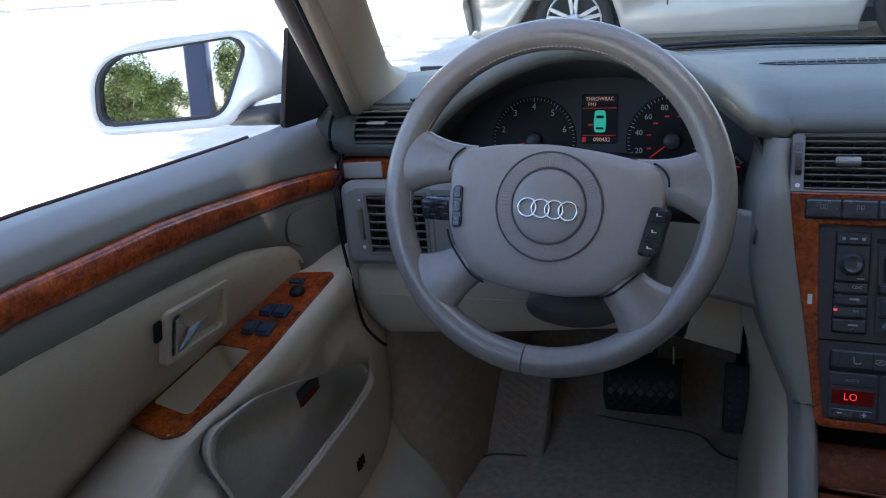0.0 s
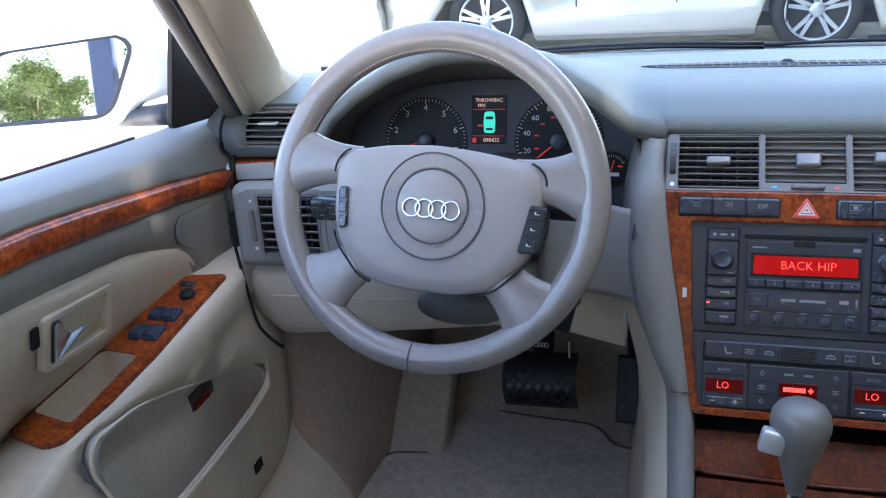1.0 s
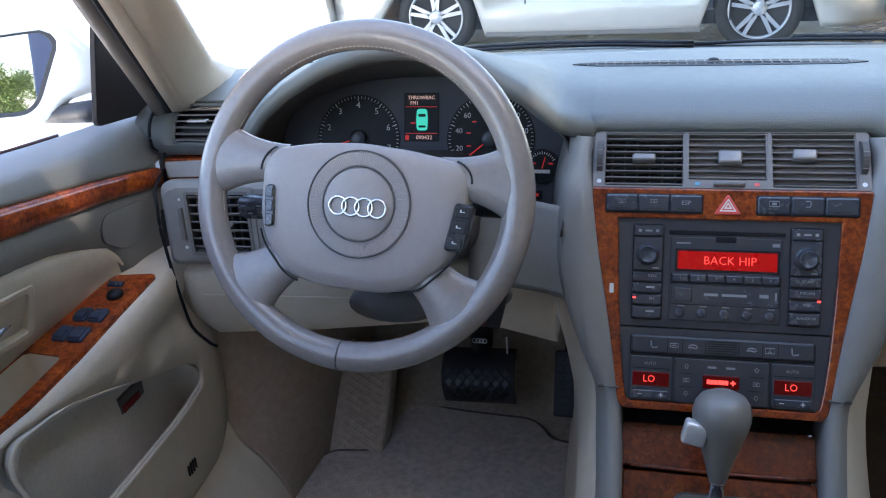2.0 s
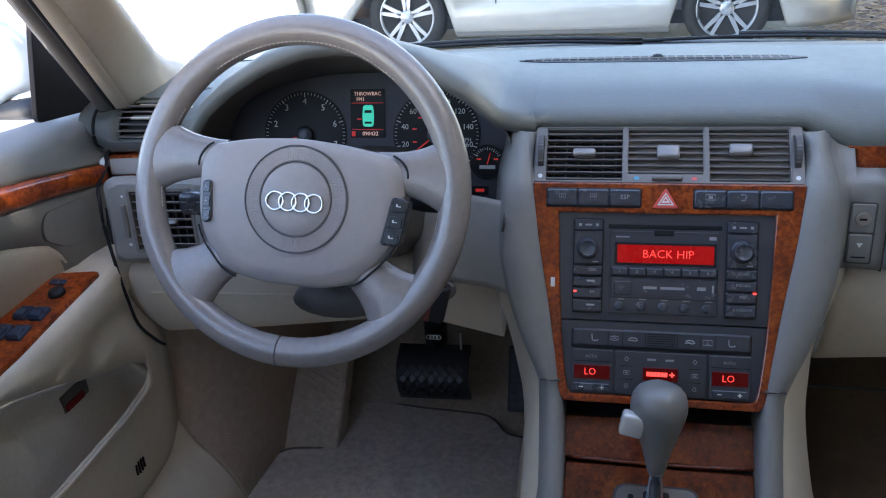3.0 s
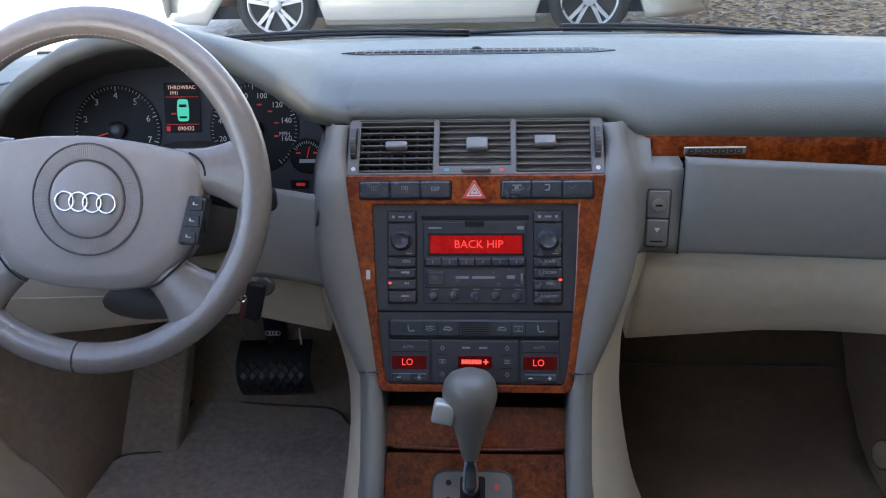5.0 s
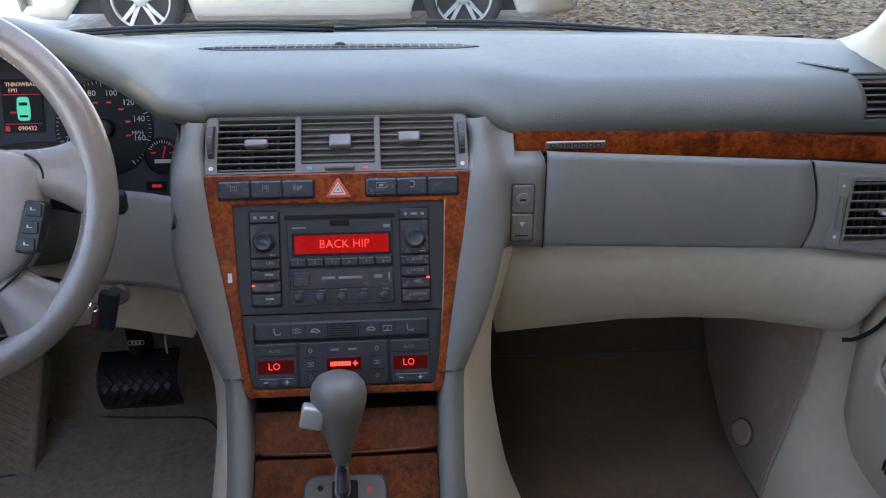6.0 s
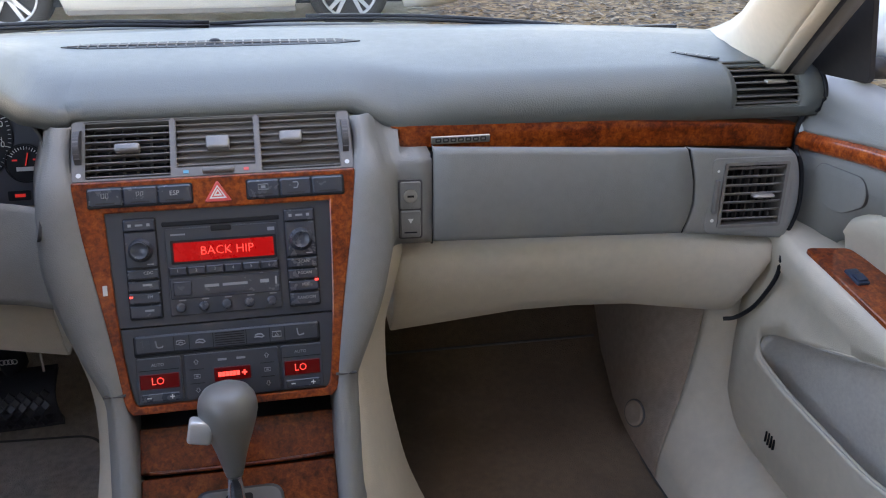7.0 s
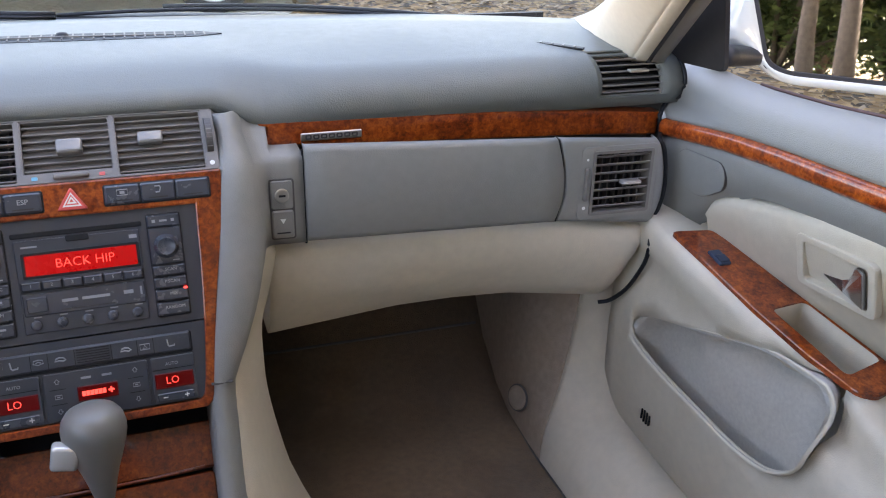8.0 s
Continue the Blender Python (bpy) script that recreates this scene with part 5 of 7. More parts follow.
for sx, v0, v1 in ((-1, 0.645, 0.738), (1, 0.670, 0.762)):
    cols = [(v0 - 0.024, 0.90), (v0 - 0.0225, 0.985), (v0 - 0.020, 1.0), (v0, 1.0), ((v0 + v1) / 2, 1.0), (v1, 1.0), (v1 + 0.012, 1.0), (v1 + 0.021, 0.99), (v1 + 0.028, 0.965), (v1 + 0.033, 0.92), (v1 + 0.0355, 0.85), (v1 + 0.0365, 0.5), (v1 + 0.0365, 0.05)]
    degs = [-95, -75, -55, -40, -25, -12, 0, 15, 30, 45, 60, 74, 90, 110, 130]
    bm = bmesh.new()
    vs = [[bm.verts.new(pod_point(sx * x, d, k)) for d in degs] for x, k in cols]
    for p in range(len(cols) - 1):
        for q in range(len(degs) - 1):
            if cols[p][0] >= v0 and cols[p + 1][0] <= v1 and degs[q] >= -12 and degs[q + 1] <= 74:
                continue
            bm.faces.new((vs[p][q], vs[p + 1][q], vs[p + 1][q + 1], vs[p][q + 1]))
    bmesh.ops.recalc_face_normals(bm, faces=bm.faces)
    house = part("vent_housing", bm, PADTOP, dash, "grey rounded vent pod", smooth=True, thick=0.004)
    part("cap_joint", tube(bmesh.new(), [pod_point(sx * (v1 + 0.016), d, 0.998) for d in range(-60, 121, 10)], 0.0011, 6, False, 1.0, up=(1, 0, 0)), BLACK, dash)
    part("duct", sheet([[pod_point(sx * x, d, 0.72) for d in (-40, -20, 0, 30, 60, 90, 115, 135)] for x in (v0 - 0.012, v1 + 0.012)]), BLACK, dash, "dark duct behind the slats")
    sl = bmesh.new()
    box(sl, (0, 0, 0), (v1 - v0, 0.012, 0.0022), None, 0.0008, 1)
    me = bpy.data.meshes.new("slat")
    sl.to_mesh(me)
    sl.free()
    me.materials.append(VENT)
    for k in range(6):
        d = -5 + 13.5 * k
        placed("slat", me, dash, m=Matrix.Translation(pod_point(sx * (v0 + v1) / 2, d, 0.93)) @ pose(0, 0, 0, -d * 0.35))
    part("tab", rbox((sx * ((v0 + v1) / 2 + 0.008), 0.982, 0.953), (0.030, 0.010, 0.004), None, 0.0015), SATIN, dash, "bright vent tab")
    for d in (30, 58):
        part("dot", lathe(bmesh.new(), [(0.0022, -0.001), (0.0022, 0.0008)], axes(pod_point(sx * (v0 - 0.010), d), (1, 0, 0), pod_point(0, d + 5) - pod_point(0, d - 5)), 10), WHITE, dash)
for m, tab in ((LOWL @ Matrix.Translation((0.004, 0.0, 0.0025)), (0.01, 0.0, 0.022, 0.006)), (FASC @ Matrix.Translation((0.439, -0.031, 0.0025)), (0.012, 0.0, 0.03, 0.006))):
    bez = part("vent_bezel", frame_plate(bmesh.new(), outline(rect(-0.062, -0.051, 0.052, 0.051), 0.008, 4), outline(rect(-0.042, -0.043, 0.044, 0.043), 0.003, 4), -0.004, 0.0005, m), GREY, dash, bevel=0.001)
    vent(dash, m, 0.082, 0.082, 7, -30, BLACK, tab, 7)
    part("thumbwheel", rbox((-0.0525, 0, 0.001), (0.006, 0.046, 0.010), m, 0.002), VENT, dash)
    part("dot", lathe(bmesh.new(), [(0.0025, 0), (0.0025, 0.0008)], m @ Matrix.Translation((-0.0525, -0.034, 0)), 12), WHITE, dash)
    part("dot", lathe(bmesh.new(), [(0.0018, 0), (0.0018, 0.0008)], m @ Matrix.Translation((-0.0525, 0.034, 0)), 12), WHITE, dash)

# defroster slot along the dashboard top
defr = part("defroster_grille", plate(bmesh.new(), outline([(-0.205, 1.208), (-0.165, 1.193), (0.0, 1.186), (0.165, 1.187), (0.200, 1.200), (0.165, 1.219), (0.0, 1.228), (-0.165, 1.224)], 0.004, 3), 0.9705, 0.9765), BLACK, dash, "black defroster slot")
rib = bmesh.new()
box(rib, (0, 0, 0), (0.0020, 0.033, 0.003))
rm = bpy.data.meshes.new("rib")
rib.to_mesh(rm)
rib.free()
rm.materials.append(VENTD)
for i in range(29):
    x = -0.180 + 0.355 * i / 28
    placed("rib", rm, defr, m=Matrix.Translation((x, 1.208 - 0.003 * abs(x / 0.2) - 0.016 * x, 0.9760)) @ Matrix.Diagonal((1, 1 - 0.3 * abs(x) / 0.2, 1, 1)))
part("rail", tube(bmesh.new(), [(-0.195, 1.208, 0.977), (0, 1.205, 0.978), (0.190, 1.201, 0.976)], 0.001, 6), VENT, defr)
part("sun_sensor", lathe(bmesh.new(), [(0.009, 0), (0.009, 0.003), (0.006, 0.006), (0.002, 0.007)], Matrix.Translation((-0.003, 1.218, 0.974)), 20), BLACK, dash, "small black sun sensor", smooth=True)
for sx in (-1, 1):
    slot = part("side_defroster", rbox((0, 0, 0), (0.075, 0.011, 0.003), pose(sx * 0.640, 1.062, 0.9722, 0, 0, -sx * 44), 0.001), BLACK, dash, "dark slot for the side window")
    for i in range(4):
        part("rib", rbox(((i - 1.5) * 0.016, 0, 0.0016), (0.002, 0.010, 0.002), pose(sx * 0.640, 1.062, 0.9722, 0, 0, -sx * 44)), VENT, slot)
# glovebox lock and switch, badge
bezel = part("switch_frame", rplate(-0.029, -0.069, 0.001, 0.008, 0.004, 0.0, 0.0022, FASC), GREYD, dash)
part("lock_plate", rplate(-0.027, -0.0295, -0.001, 0.006, 0.003, 0.002, 0.0035, FASC, 0.001), GREY, dash)
part("lock_barrel", lathe(bmesh.new(), [(0.0085, 0.003), (0.0085, 0.0055), (0.007, 0.006), (0.001, 0.006)], FASC @ Matrix.Translation((-0.014, -0.012, 0)), 24), SATIN, dash, "satin steel glovebox lock")
bm = bmesh.new()
box(bm, (-0.014, -0.012, 0.0062), (0.008, 0.0025, 0.0008), FASC)
part("key_slot", bm, BLACK, dash)
sw = part("release_button", rplate(-0.027, -0.067, -0.001, -0.0315, 0.003, 0.002, 0.0042, FASC, 0.0015), GREY, dash)
bm = bmesh.new()
box(bm, (-0.014, -0.060, 0.0045), (0.016, 0.0016, 0.0006), FASC)
part("key_slot", bm, BLACK, sw)
bm = bmesh.new()
plate(bm, [(-0.0175, -0.042), (-0.014, -0.048), (-0.0105, -0.042)], 0.004, 0.0048, FASC)
part("symbol", bm, WHITE, sw)
badge = part("badge", rplate(0.2585, 0.8905, 0.3345, 0.9005, 0.0015, 0.003, 0.0055, XZ, 0.0008), SATIN, dash, "satin metal badge on the wood strip")
for i in range(7):
    bm = bmesh.new()
    x = 0.264 + i * 0.0096
    frame_plate(bm, outline(rect(x, 0.8928, x + 0.0075, 0.8985), 0.0012, 2), outline(rect(x + 0.0016, 0.8944, x + 0.0059, 0.8969), 0.0005, 2), 0.0055, 0.0062, XZ)
    part("badge_mark", bm, GREYD, badge)
part("shut_line", tube(bmesh.new(), [(0.2534, fascia_y(0.2534, z) + 0.003, z) for z in (0.772, 0.80, 0.83, 0.86, 0.892)], 0.0016, 6), BLACK, dash)
part("shut_line", tube(bmesh.new(), smoothed([fascia_end(v, -0.004, -0.002) for v in (0.01, 0.2, 0.38, 0.55, 0.7, 0.85, 0.99)], 3), 0.0016, 6), BLACK, dash)
# rubber seams between dashboard and doors
edge = [fascia_end(v, 1.0, -0.009) + Vector((0.0028, 0, 0)) for v in (0.97, 0.85, 0.7, 0.55, 0.4, 0.25, 0.12, 0.02)]
for sx, v1, down in ((1, 0.762, [(0.7665, 0.984, 0.888), (0.7685, 0.980, 0.866)] + [(p.x, p.y + 0.008, p.z) for p in edge] + [(0.7300, 0.910, 0.732), (0.7290, 0.910, 0.705), (0.7275, 0.920, 0.677), (0.7235, 0.940, 0.638), (0.7135, 0.962, 0.609), (0.700, 0.972, 0.602)]),
                     (-1, 0.738, [(0.764, 0.990, 0.902), (0.7615, 0.972, 0.882), (0.748, 0.928, 0.872), (0.7385, 0.912, 0.858), (0.7395, 0.910, 0.829), (0.7385, 0.910, 0.8045), (0.7320, 0.905, 0.7668), (0.7270, 0.902, 0.7395), (0.7285, 0.908, 0.7165), (0.7305, 0.923, 0.6640), (0.7215, 0.944, 0.6260), (0.714, 0.952, 0.614)])):
    bm = bmesh.new()
    ends = [pod_point(v1 + 0.038, d, 1.05) for d in (112, 90, 70, 50, 30, 12, -6, -24)] + [pod_point(v1 + 0.026, -42, 1.0)]
    tube(bm, [(sx * p[0], p[1], p[2]) for p in smoothed(ends + [Vector((p[0], p[1] - 0.008, p[2])) for p in down], 4)], 0.0032 if sx > 0 else 0.0024, 8)
    part("end_seal", bm, BLACK, dash, "black rubber seal at the end of the dashboard", smooth=True)
    rows = []
    for y in (0.955, 0.98, 1.01, 1.08):
        rows.append([Vector((sx * (0.772 + (0.0 if z < 0.9 else 0.01)), y, z)) for z in (0.62, 0.70, 0.78, 0.83, 0.86, 0.88)])
    part("end_cap", sheet(rows), RUBBER, dash, thick=0.003)


# ---- console: switches, radio, climate panel ----
def cv(z):
    return (z - 0.877) / 0.9227


def cplate(name, x0, z0, x1, z1, lo, hi, material, parent, label="", r=0.002, chamfer=0.0008):
    return part(name, rplate(x0, cv(z0), x1, cv(z1), r, lo, hi, CONS, chamfer), material, parent, label)


def bars(parent, rects, h, material=GREYMK, m=None, name="symbol"):
    for x, z, w, t in rects:
        mark = part(name, rbox((x, cv(z), h), (w, t, 0.0004), CONS), material, parent)
    return mark


def switch_bank(x0, x1, icons, label):
    bank = thing("switch_bank", label, "switch", tuple(CONS @ Vector(((x0 + x1) / 2, -0.011, 0))), "console switch banks")
    w = (x1 - x0) / 3
    part("bank_frame", rplate(x0 - 0.0012, cv(0.8562), x1 + 0.0012, cv(0.8778), 0.003, -0.004, 0.0052, CONS, 0.0006), BLACK, bank, "black frame round the switches")
    for k in range(3):
        a, b = x0 + k * w, x0 + (k + 1) * w
        key = cplate("key", a + 0.0004, 0.8575, b - 0.0004, 0.8765, -0.004, 0.0085, KEYM, bank, "", 0.0028, 0.0018)
        bars(key, [((a + b) / 2, 0.8612, w * 0.55, 0.0012)], 0.0087, BLACK)
        if icons[k]:
            lettering("symbol", icons[k], 0.0075, CONS @ Matrix.Translation(((a + b) / 2, cv(0.868), 0.0086)), GREYMK, key)
        else:
            icon_c = Vector(((a + b) / 2, cv(0.8690), 0.0089))
            bm = bmesh.new()
            if x0 > 0 and k == 0:
                tube(bm, [CONS @ (icon_c + Vector(p)) for p in ((-0.0055, -0.003, 0), (-0.0055, 0.003, 0), (0.0055, 0.003, 0), (0.0055, -0.003, 0))], 0.0006, 5, True)
                box(bm, tuple(icon_c), (0.005, 0.003, 0.0004), CONS)
            elif x0 > 0:
                tube(bm, [CONS @ (icon_c + Vector(p)) for p in ((-0.003, 0.0035, 0), (0.002, 0.0035, 0), (0.0032, 0.0015, 0), (0.0018, -0.003, 0), (-0.0025, -0.0032, 0))], 0.0008, 5)
            else:
                for q in (-0.0022, 0.0022):
                    tube(bm, [CONS @ (icon_c + Vector((q + p[0], p[1], 0))) for p in ((-0.0014, -0.0024), (-0.0014, 0.0024), (0.0014, 0.0024), (0.0014, -0.0024 + 0.002 * k))], 0.0004, 5, True)
            part("symbol", bm, GREYMK, key)
    return bank


switch_bank(-0.1395, -0.0285, ("", "", "ESP"), "row of three blue-black console switches with pale symbols")
switch_bank(0.0325, 0.1420, ("", "", " "), "row of three blue-black console switches, one of them blank")
haz = thing("hazard_switch", "red triangular hazard warning switch in the wood", "switch", tuple(CONS @ Vector((0, -0.01, 0))))
tri = lambda k: [(-0.0155 * k, cv(0.8655) - 0.0100 * k), (0.0155 * k, cv(0.8655) - 0.0100 * k), (0, cv(0.8655) + 0.0145 * k)]
part("button", plate(bmesh.new(), outline(tri(1.0), 0.003, 4), -0.004, 0.0085, CONS, 0.0015), REDTRI, haz, "red translucent button")
bm = bmesh.new()
frame_plate(bm, tri(0.62), tri(0.46), 0.0083, 0.0089, CONS)
frame_plate(bm, tri(0.32), tri(0.14), 0.0083, 0.0089, CONS)
part("triangle_mark", bm, WHITE, haz)

radio = thing("car_radio", "dark car radio with lit red display and two knobs", "car radio", tuple(CONS @ Vector((0, -0.157, 0))))
ic2 = [(p[0] * 1.015, p[1]) for p in smoothed(inner, 3)]


def panel(top, bottom, depth):
    right = [(0.126, top)] + [(p[0], p[1]) for p in ic2 if bottom + 0.002 < p[1] < top - 0.002]
    right.append((table(-bottom, [(-a[1], a[0]) for a in ic2]), bottom))
    return plate(bmesh.new(), [(-x, y) for x, y in right] + [(x, y) for x, y in reversed(right)], -0.010, depth, CONS)


part("faceplate", panel(-0.0275, -0.1580, 0.0), DARKP, radio, "matt blue-black faceplate")
for sx, texts in ((-1, ("", "CDC", "", "FM", "")), (1, ("", "SCAN", "P.SCAN", "MIX", "RANDOM"))):
    x0, x1 = (-0.1065, -0.0705) if sx < 0 else (0.0705, 0.1065)
    col = cplate("key_column", x0, 0.7385, x1, 0.8445, -0.002, 0.0022, BLACK, radio, "", 0.003)
    zs = [(0.8435, 0.8305), (0.7915, 0.7805), (0.7795, 0.7680), (0.7670, 0.7550), (0.7540, 0.7400)]
    cplate("knob_plate", x0 + 0.0012, 0.7930, x1 - 0.0012, 0.8300, 0.0018, 0.0040, KEYM, col, "", 0.0018, 0.0008)
    for k, (a, b) in enumerate(zs):
        key = cplate("key", x0 + 0.0010, b + 0.0004, x1 - 0.0010, a - 0.0004, 0.0018, 0.0052, KEYM, col, "", 0.0018, 0.0013)
        if texts[k]:
            lettering("key_text", texts[k], 0.0048, CONS @ Matrix.Translation((x0 + 0.020 if sx > 0 else x0 + 0.024, cv((a + b) / 2) + 0.0012, 0.0054)), GREYMK, key)
        elif k == 0:
            bars(key, [(x0 + 0.008, (a + b) / 2, 0.0035, 0.0032), (x0 + 0.018, (a + b) / 2, 0.008, 0.0022), (x0 + 0.028, (a + b) / 2, 0.0035, 0.0032)], 0.0055)
        else:
            bars(key, [(x0 + 0.022, (a + b) / 2 + 0.001, 0.010, 0.0022)], 0.0055)
        if k:
            bars(key, [(x0 + 0.018, b + 0.0010, 0.024, 0.0016)], 0.0054, BLACK)
    lettermark = bars(col, [(x0 + 0.027, 0.796, 0.007, 0.0012)], 0.0042)
    cx = sx * 0.0888
    kn = part("knob", lathe(bmesh.new(), [(0.0135, 0.0), (0.0135, 0.0042), (0.0108, 0.0046), (0.0102, 0.014), (0.0092, 0.0155), (0.0085, 0.0148), (0.001, 0.0142)], CONS @ Matrix.Translation((cx, cv(0.811), 0.001)), 40), KEYM, radio, "ribbed blue-black knob", smooth=True)
    bm = bmesh.new()
    for i in range(30):
        box(bm, (0.0104, 0, 0.0092), (0.0008, 0.0009, 0.009), CONS @ pose(cx, cv(0.811), 0.001, 0, 0, i * 12))
    part("rib", bm, BLACK, kn)
    lx, lz = (-0.1030, 0.7628) if sx < 0 else (0.1035, 0.7665)
    part("lamp", rbox((lx, cv(lz), 0.0046), (0.0042, 0.0026, 0.0016), CONS, 0.0006), REDTEXT, radio, "small lit red lamp")
cplate("disc_slot", -0.0650, 0.8335, 0.0660, 0.8385, -0.001, 0.0008, BLACK, radio, "black disc slot")
mid = cplate("centre_panel", -0.0625, 0.7395, 0.0625, 0.8310, -0.001, 0.0022, DARKP, radio, "", 0.002)
cplate("door_catch", -0.0115, 0.8262, 0.0115, 0.8325, 0.002, 0.0034, BLACK, mid)
bars(mid, [(-0.048, 0.8245, 0.016, 0.0018), (0.0555, 0.8245, 0.008, 0.004)], 0.0024)
cplate("display_frame", -0.0575, 0.7930, 0.0610, 0.8190, 0.001, 0.0026, BLACK, mid, "", 0.002)
scr = cplate("display", -0.0545, 0.7955, 0.0580, 0.8165, 0.001, 0.0028, REDGLOW, radio, "lit red display", 0.001)
lettering("display_text", "BACK HIP", 0.0140, CONS @ Matrix.Translation((0.0050, cv(0.8058), 0.0030)), REDTEXT, scr, width=0.98)
cplate("key_bed", -0.0615, 0.7805, 0.0620, 0.7915, 0.001, 0.0028, BLACK, radio, "", 0.001)
for k in range(6):
    a = -0.0605 + k * 0.0203
    key = cplate("preset_key", a + 0.0005, 0.7820, a + 0.0193, 0.7905, 0.002, 0.0058, KEYM, radio, "", 0.0012, 0.0012)
    lettering("key_text", str(k + 1), 0.0052, CONS @ Matrix.Translation((a + 0.0098, cv(0.7866), 0.0060)), GREYMK, key)
tape = cplate("cassette_door", -0.0605, 0.7570, 0.0610, 0.7790, 0.002, 0.0036, KEYM, radio, "blue-black cassette flap", 0.002)
cplate("eject_key", -0.0570, 0.7605, -0.0370, 0.7755, 0.0036, 0.0060, KEYM, tape, "", 0.002)
bars(tape, [(-0.015, 0.7690, 0.016, 0.0032), (0.011, 0.7690, 0.028, 0.0030), (0.044, 0.7695, 0.010, 0.004), (0.057, 0.7695, 0.002, 0.009)], 0.0038)
bars(tape, [(0.003, 0.7605, 0.055, 0.0008)], 0.0038, BLACK)
for k in range(5):
    a = -0.0505 + k * 0.0253
    part("round_key", lathe(bmesh.new(), [(0.0056, 0.001), (0.0056, 0.0042), (0.0048, 0.0052), (0.001, 0.0050)], CONS @ Matrix.Translation((a, cv(0.7480), 0.001)), 24), KEYM, radio, smooth=True)
    bars(mid, [(a + 0.002, 0.7555, 0.008, 0.0012)], 0.0025)

clim = thing("climate_panel", "dark climate control panel with three small red displays", "climate control", tuple(CONS @ Vector((0, -0.246, 0))))
part("faceplate", panel(-0.1600, -0.2475, -0.0005), DARKP, clim, "matt blue-black faceplate")
# black bed reaches below the strip to draw the shadow under it
cplate("strip_shade_bed", -0.1060, 0.6990, 0.1030, 0.7212, -0.001, 0.0008, BLACK, clim, "", 0.003)
row = cplate("switch_strip", -0.1045, 0.7020, 0.1015, 0.7210, -0.001, 0.0030, DARKP, clim, "", 0.003, 0.0018)
for a in (-0.062, -0.045, -0.0185, 0.0185, 0.045, 0.062):
    bars(row, [(a, 0.7112, 0.0008, 0.017)], 0.0031, BLACK)
for a, kind in ((-0.078, "seat"), (-0.0545, "glass"), (-0.033, "air"), (0.033, "air"), (0.0530, "frame"), (0.0800, "seat")):
    bm = bmesh.new()
    put = lambda pts, r=0.0006, loop=False: tube(bm, [CONS @ Vector((a + p[0], cv(0.7112) + p[1], 0.0033)) for p in pts], r, 5, loop)
    if kind == "seat":
        put([(-0.0035, 0.0045), (-0.0028, -0.0022), (-0.0015, -0.0035), (0.0035, -0.0030), (0.004, -0.0015)], 0.0009)
    elif kind == "glass":
        put([(-0.005, -0.001), (-0.0045, 0.0022), (0, 0.003), (0.0045, 0.0022), (0.005, -0.001), (0, -0.0026)], 0.0006, True)
        put([(-0.0025, -0.0005), (0, 0.001), (0.0025, -0.0005)])
    elif kind == "air":
        put([(-0.0055, -0.0015), (-0.004, 0.001), (-0.001, 0.002), (0.003, 0.0015), (0.0055, -0.001), (0.003, -0.0022), (-0.001, -0.0012)], 0.0009, True)
    else:
        put([(-0.005, -0.003), (-0.005, 0.003), (0.005, 0.003), (0.005, -0.003)], 0.0006, True)
        put([(-0.002, -0.0015), (0, 0.0015), (0.002, -0.0015)], 0.0006, True)
    part("symbol", bm, GREYMK, row)
for a in (-0.097, -0.090, 0.090, 0.097):
    bars(row, [(a, 0.7118, 0.0028, 0.009)], 0.0032, DARKP)
for k in range(6):
    bars(row, [(0.0, 0.7055 + k * 0.0025, 0.033, 0.0011)], 0.0032, BLACK)
for k, (x0, x1) in enumerate(((-0.1050, -0.0560), (0.0560, 0.1030))):
    pad = cplate("control_pad", x0, 0.6500, x1, 0.6975, -0.001, 0.0026, DARKP, clim, "", 0.003)
    d = cplate("display", x0 + 0.003, 0.6650, x1 - 0.003, 0.6808, 0.002, 0.0034, REDDIM, clim, "small dim red display", 0.001)
    lettering("display_text", "LO", 0.0118, CONS @ Matrix.Translation(((x0 + x1) / 2 - 0.002, cv(0.6728), 0.0036)), REDTEXT, d, width=0.95)
    lettering("key_text", "AUTO", 0.0050, CONS @ Matrix.Translation(((x0 + x1) / 2 - 0.001, cv(0.6900), 0.0027)), GREYMK, pad)
    bars(pad, [(x0 + 0.012, 0.6555, 0.005, 0.0011), (x1 - 0.012, 0.6555, 0.005, 0.0011), (x1 - 0.012, 0.6555, 0.0011, 0.005)], 0.0028)
    bars(pad, [((x0 + x1) / 2, 0.6848, 0.044, 0.0009)], 0.0028, BLACK)
    rocker = cplate("rocker", x0 + 0.004, 0.6515, x1 - 0.004, 0.6600, 0.002, 0.0034, KEYM, pad, "", 0.0015)
    bars(rocker, [(x0 + 0.012, 0.6557, 0.005, 0.0011), (x1 - 0.012, 0.6557, 0.005, 0.0011), (x1 - 0.012, 0.6557, 0.0011, 0.005)], 0.0036, WHITE)
mid = cplate("control_pad", -0.0530, 0.6500, 0.0530, 0.6975, -0.001, 0.0022, DARKP, clim, "", 0.003)
d = cplate("display", -0.0205, 0.6665, 0.0205, 0.6812, 0.002, 0.0034, REDDIM, clim, "small dim red display", 0.001)
bars(d, [(-0.0142 + i * 0.0041, 0.6738, 0.0036, 0.0052) for i in range(6)] + [(0.0135, 0.6738, 0.0018, 0.006), (0.0135, 0.6738, 0.006, 0.0018)], 0.0036, REDTEXT, name="display_mark")
for a in (-0.0105, 0.0105):
    bars(mid, [(a, 0.6895, 0.0100, 0.0024)], 0.0024)
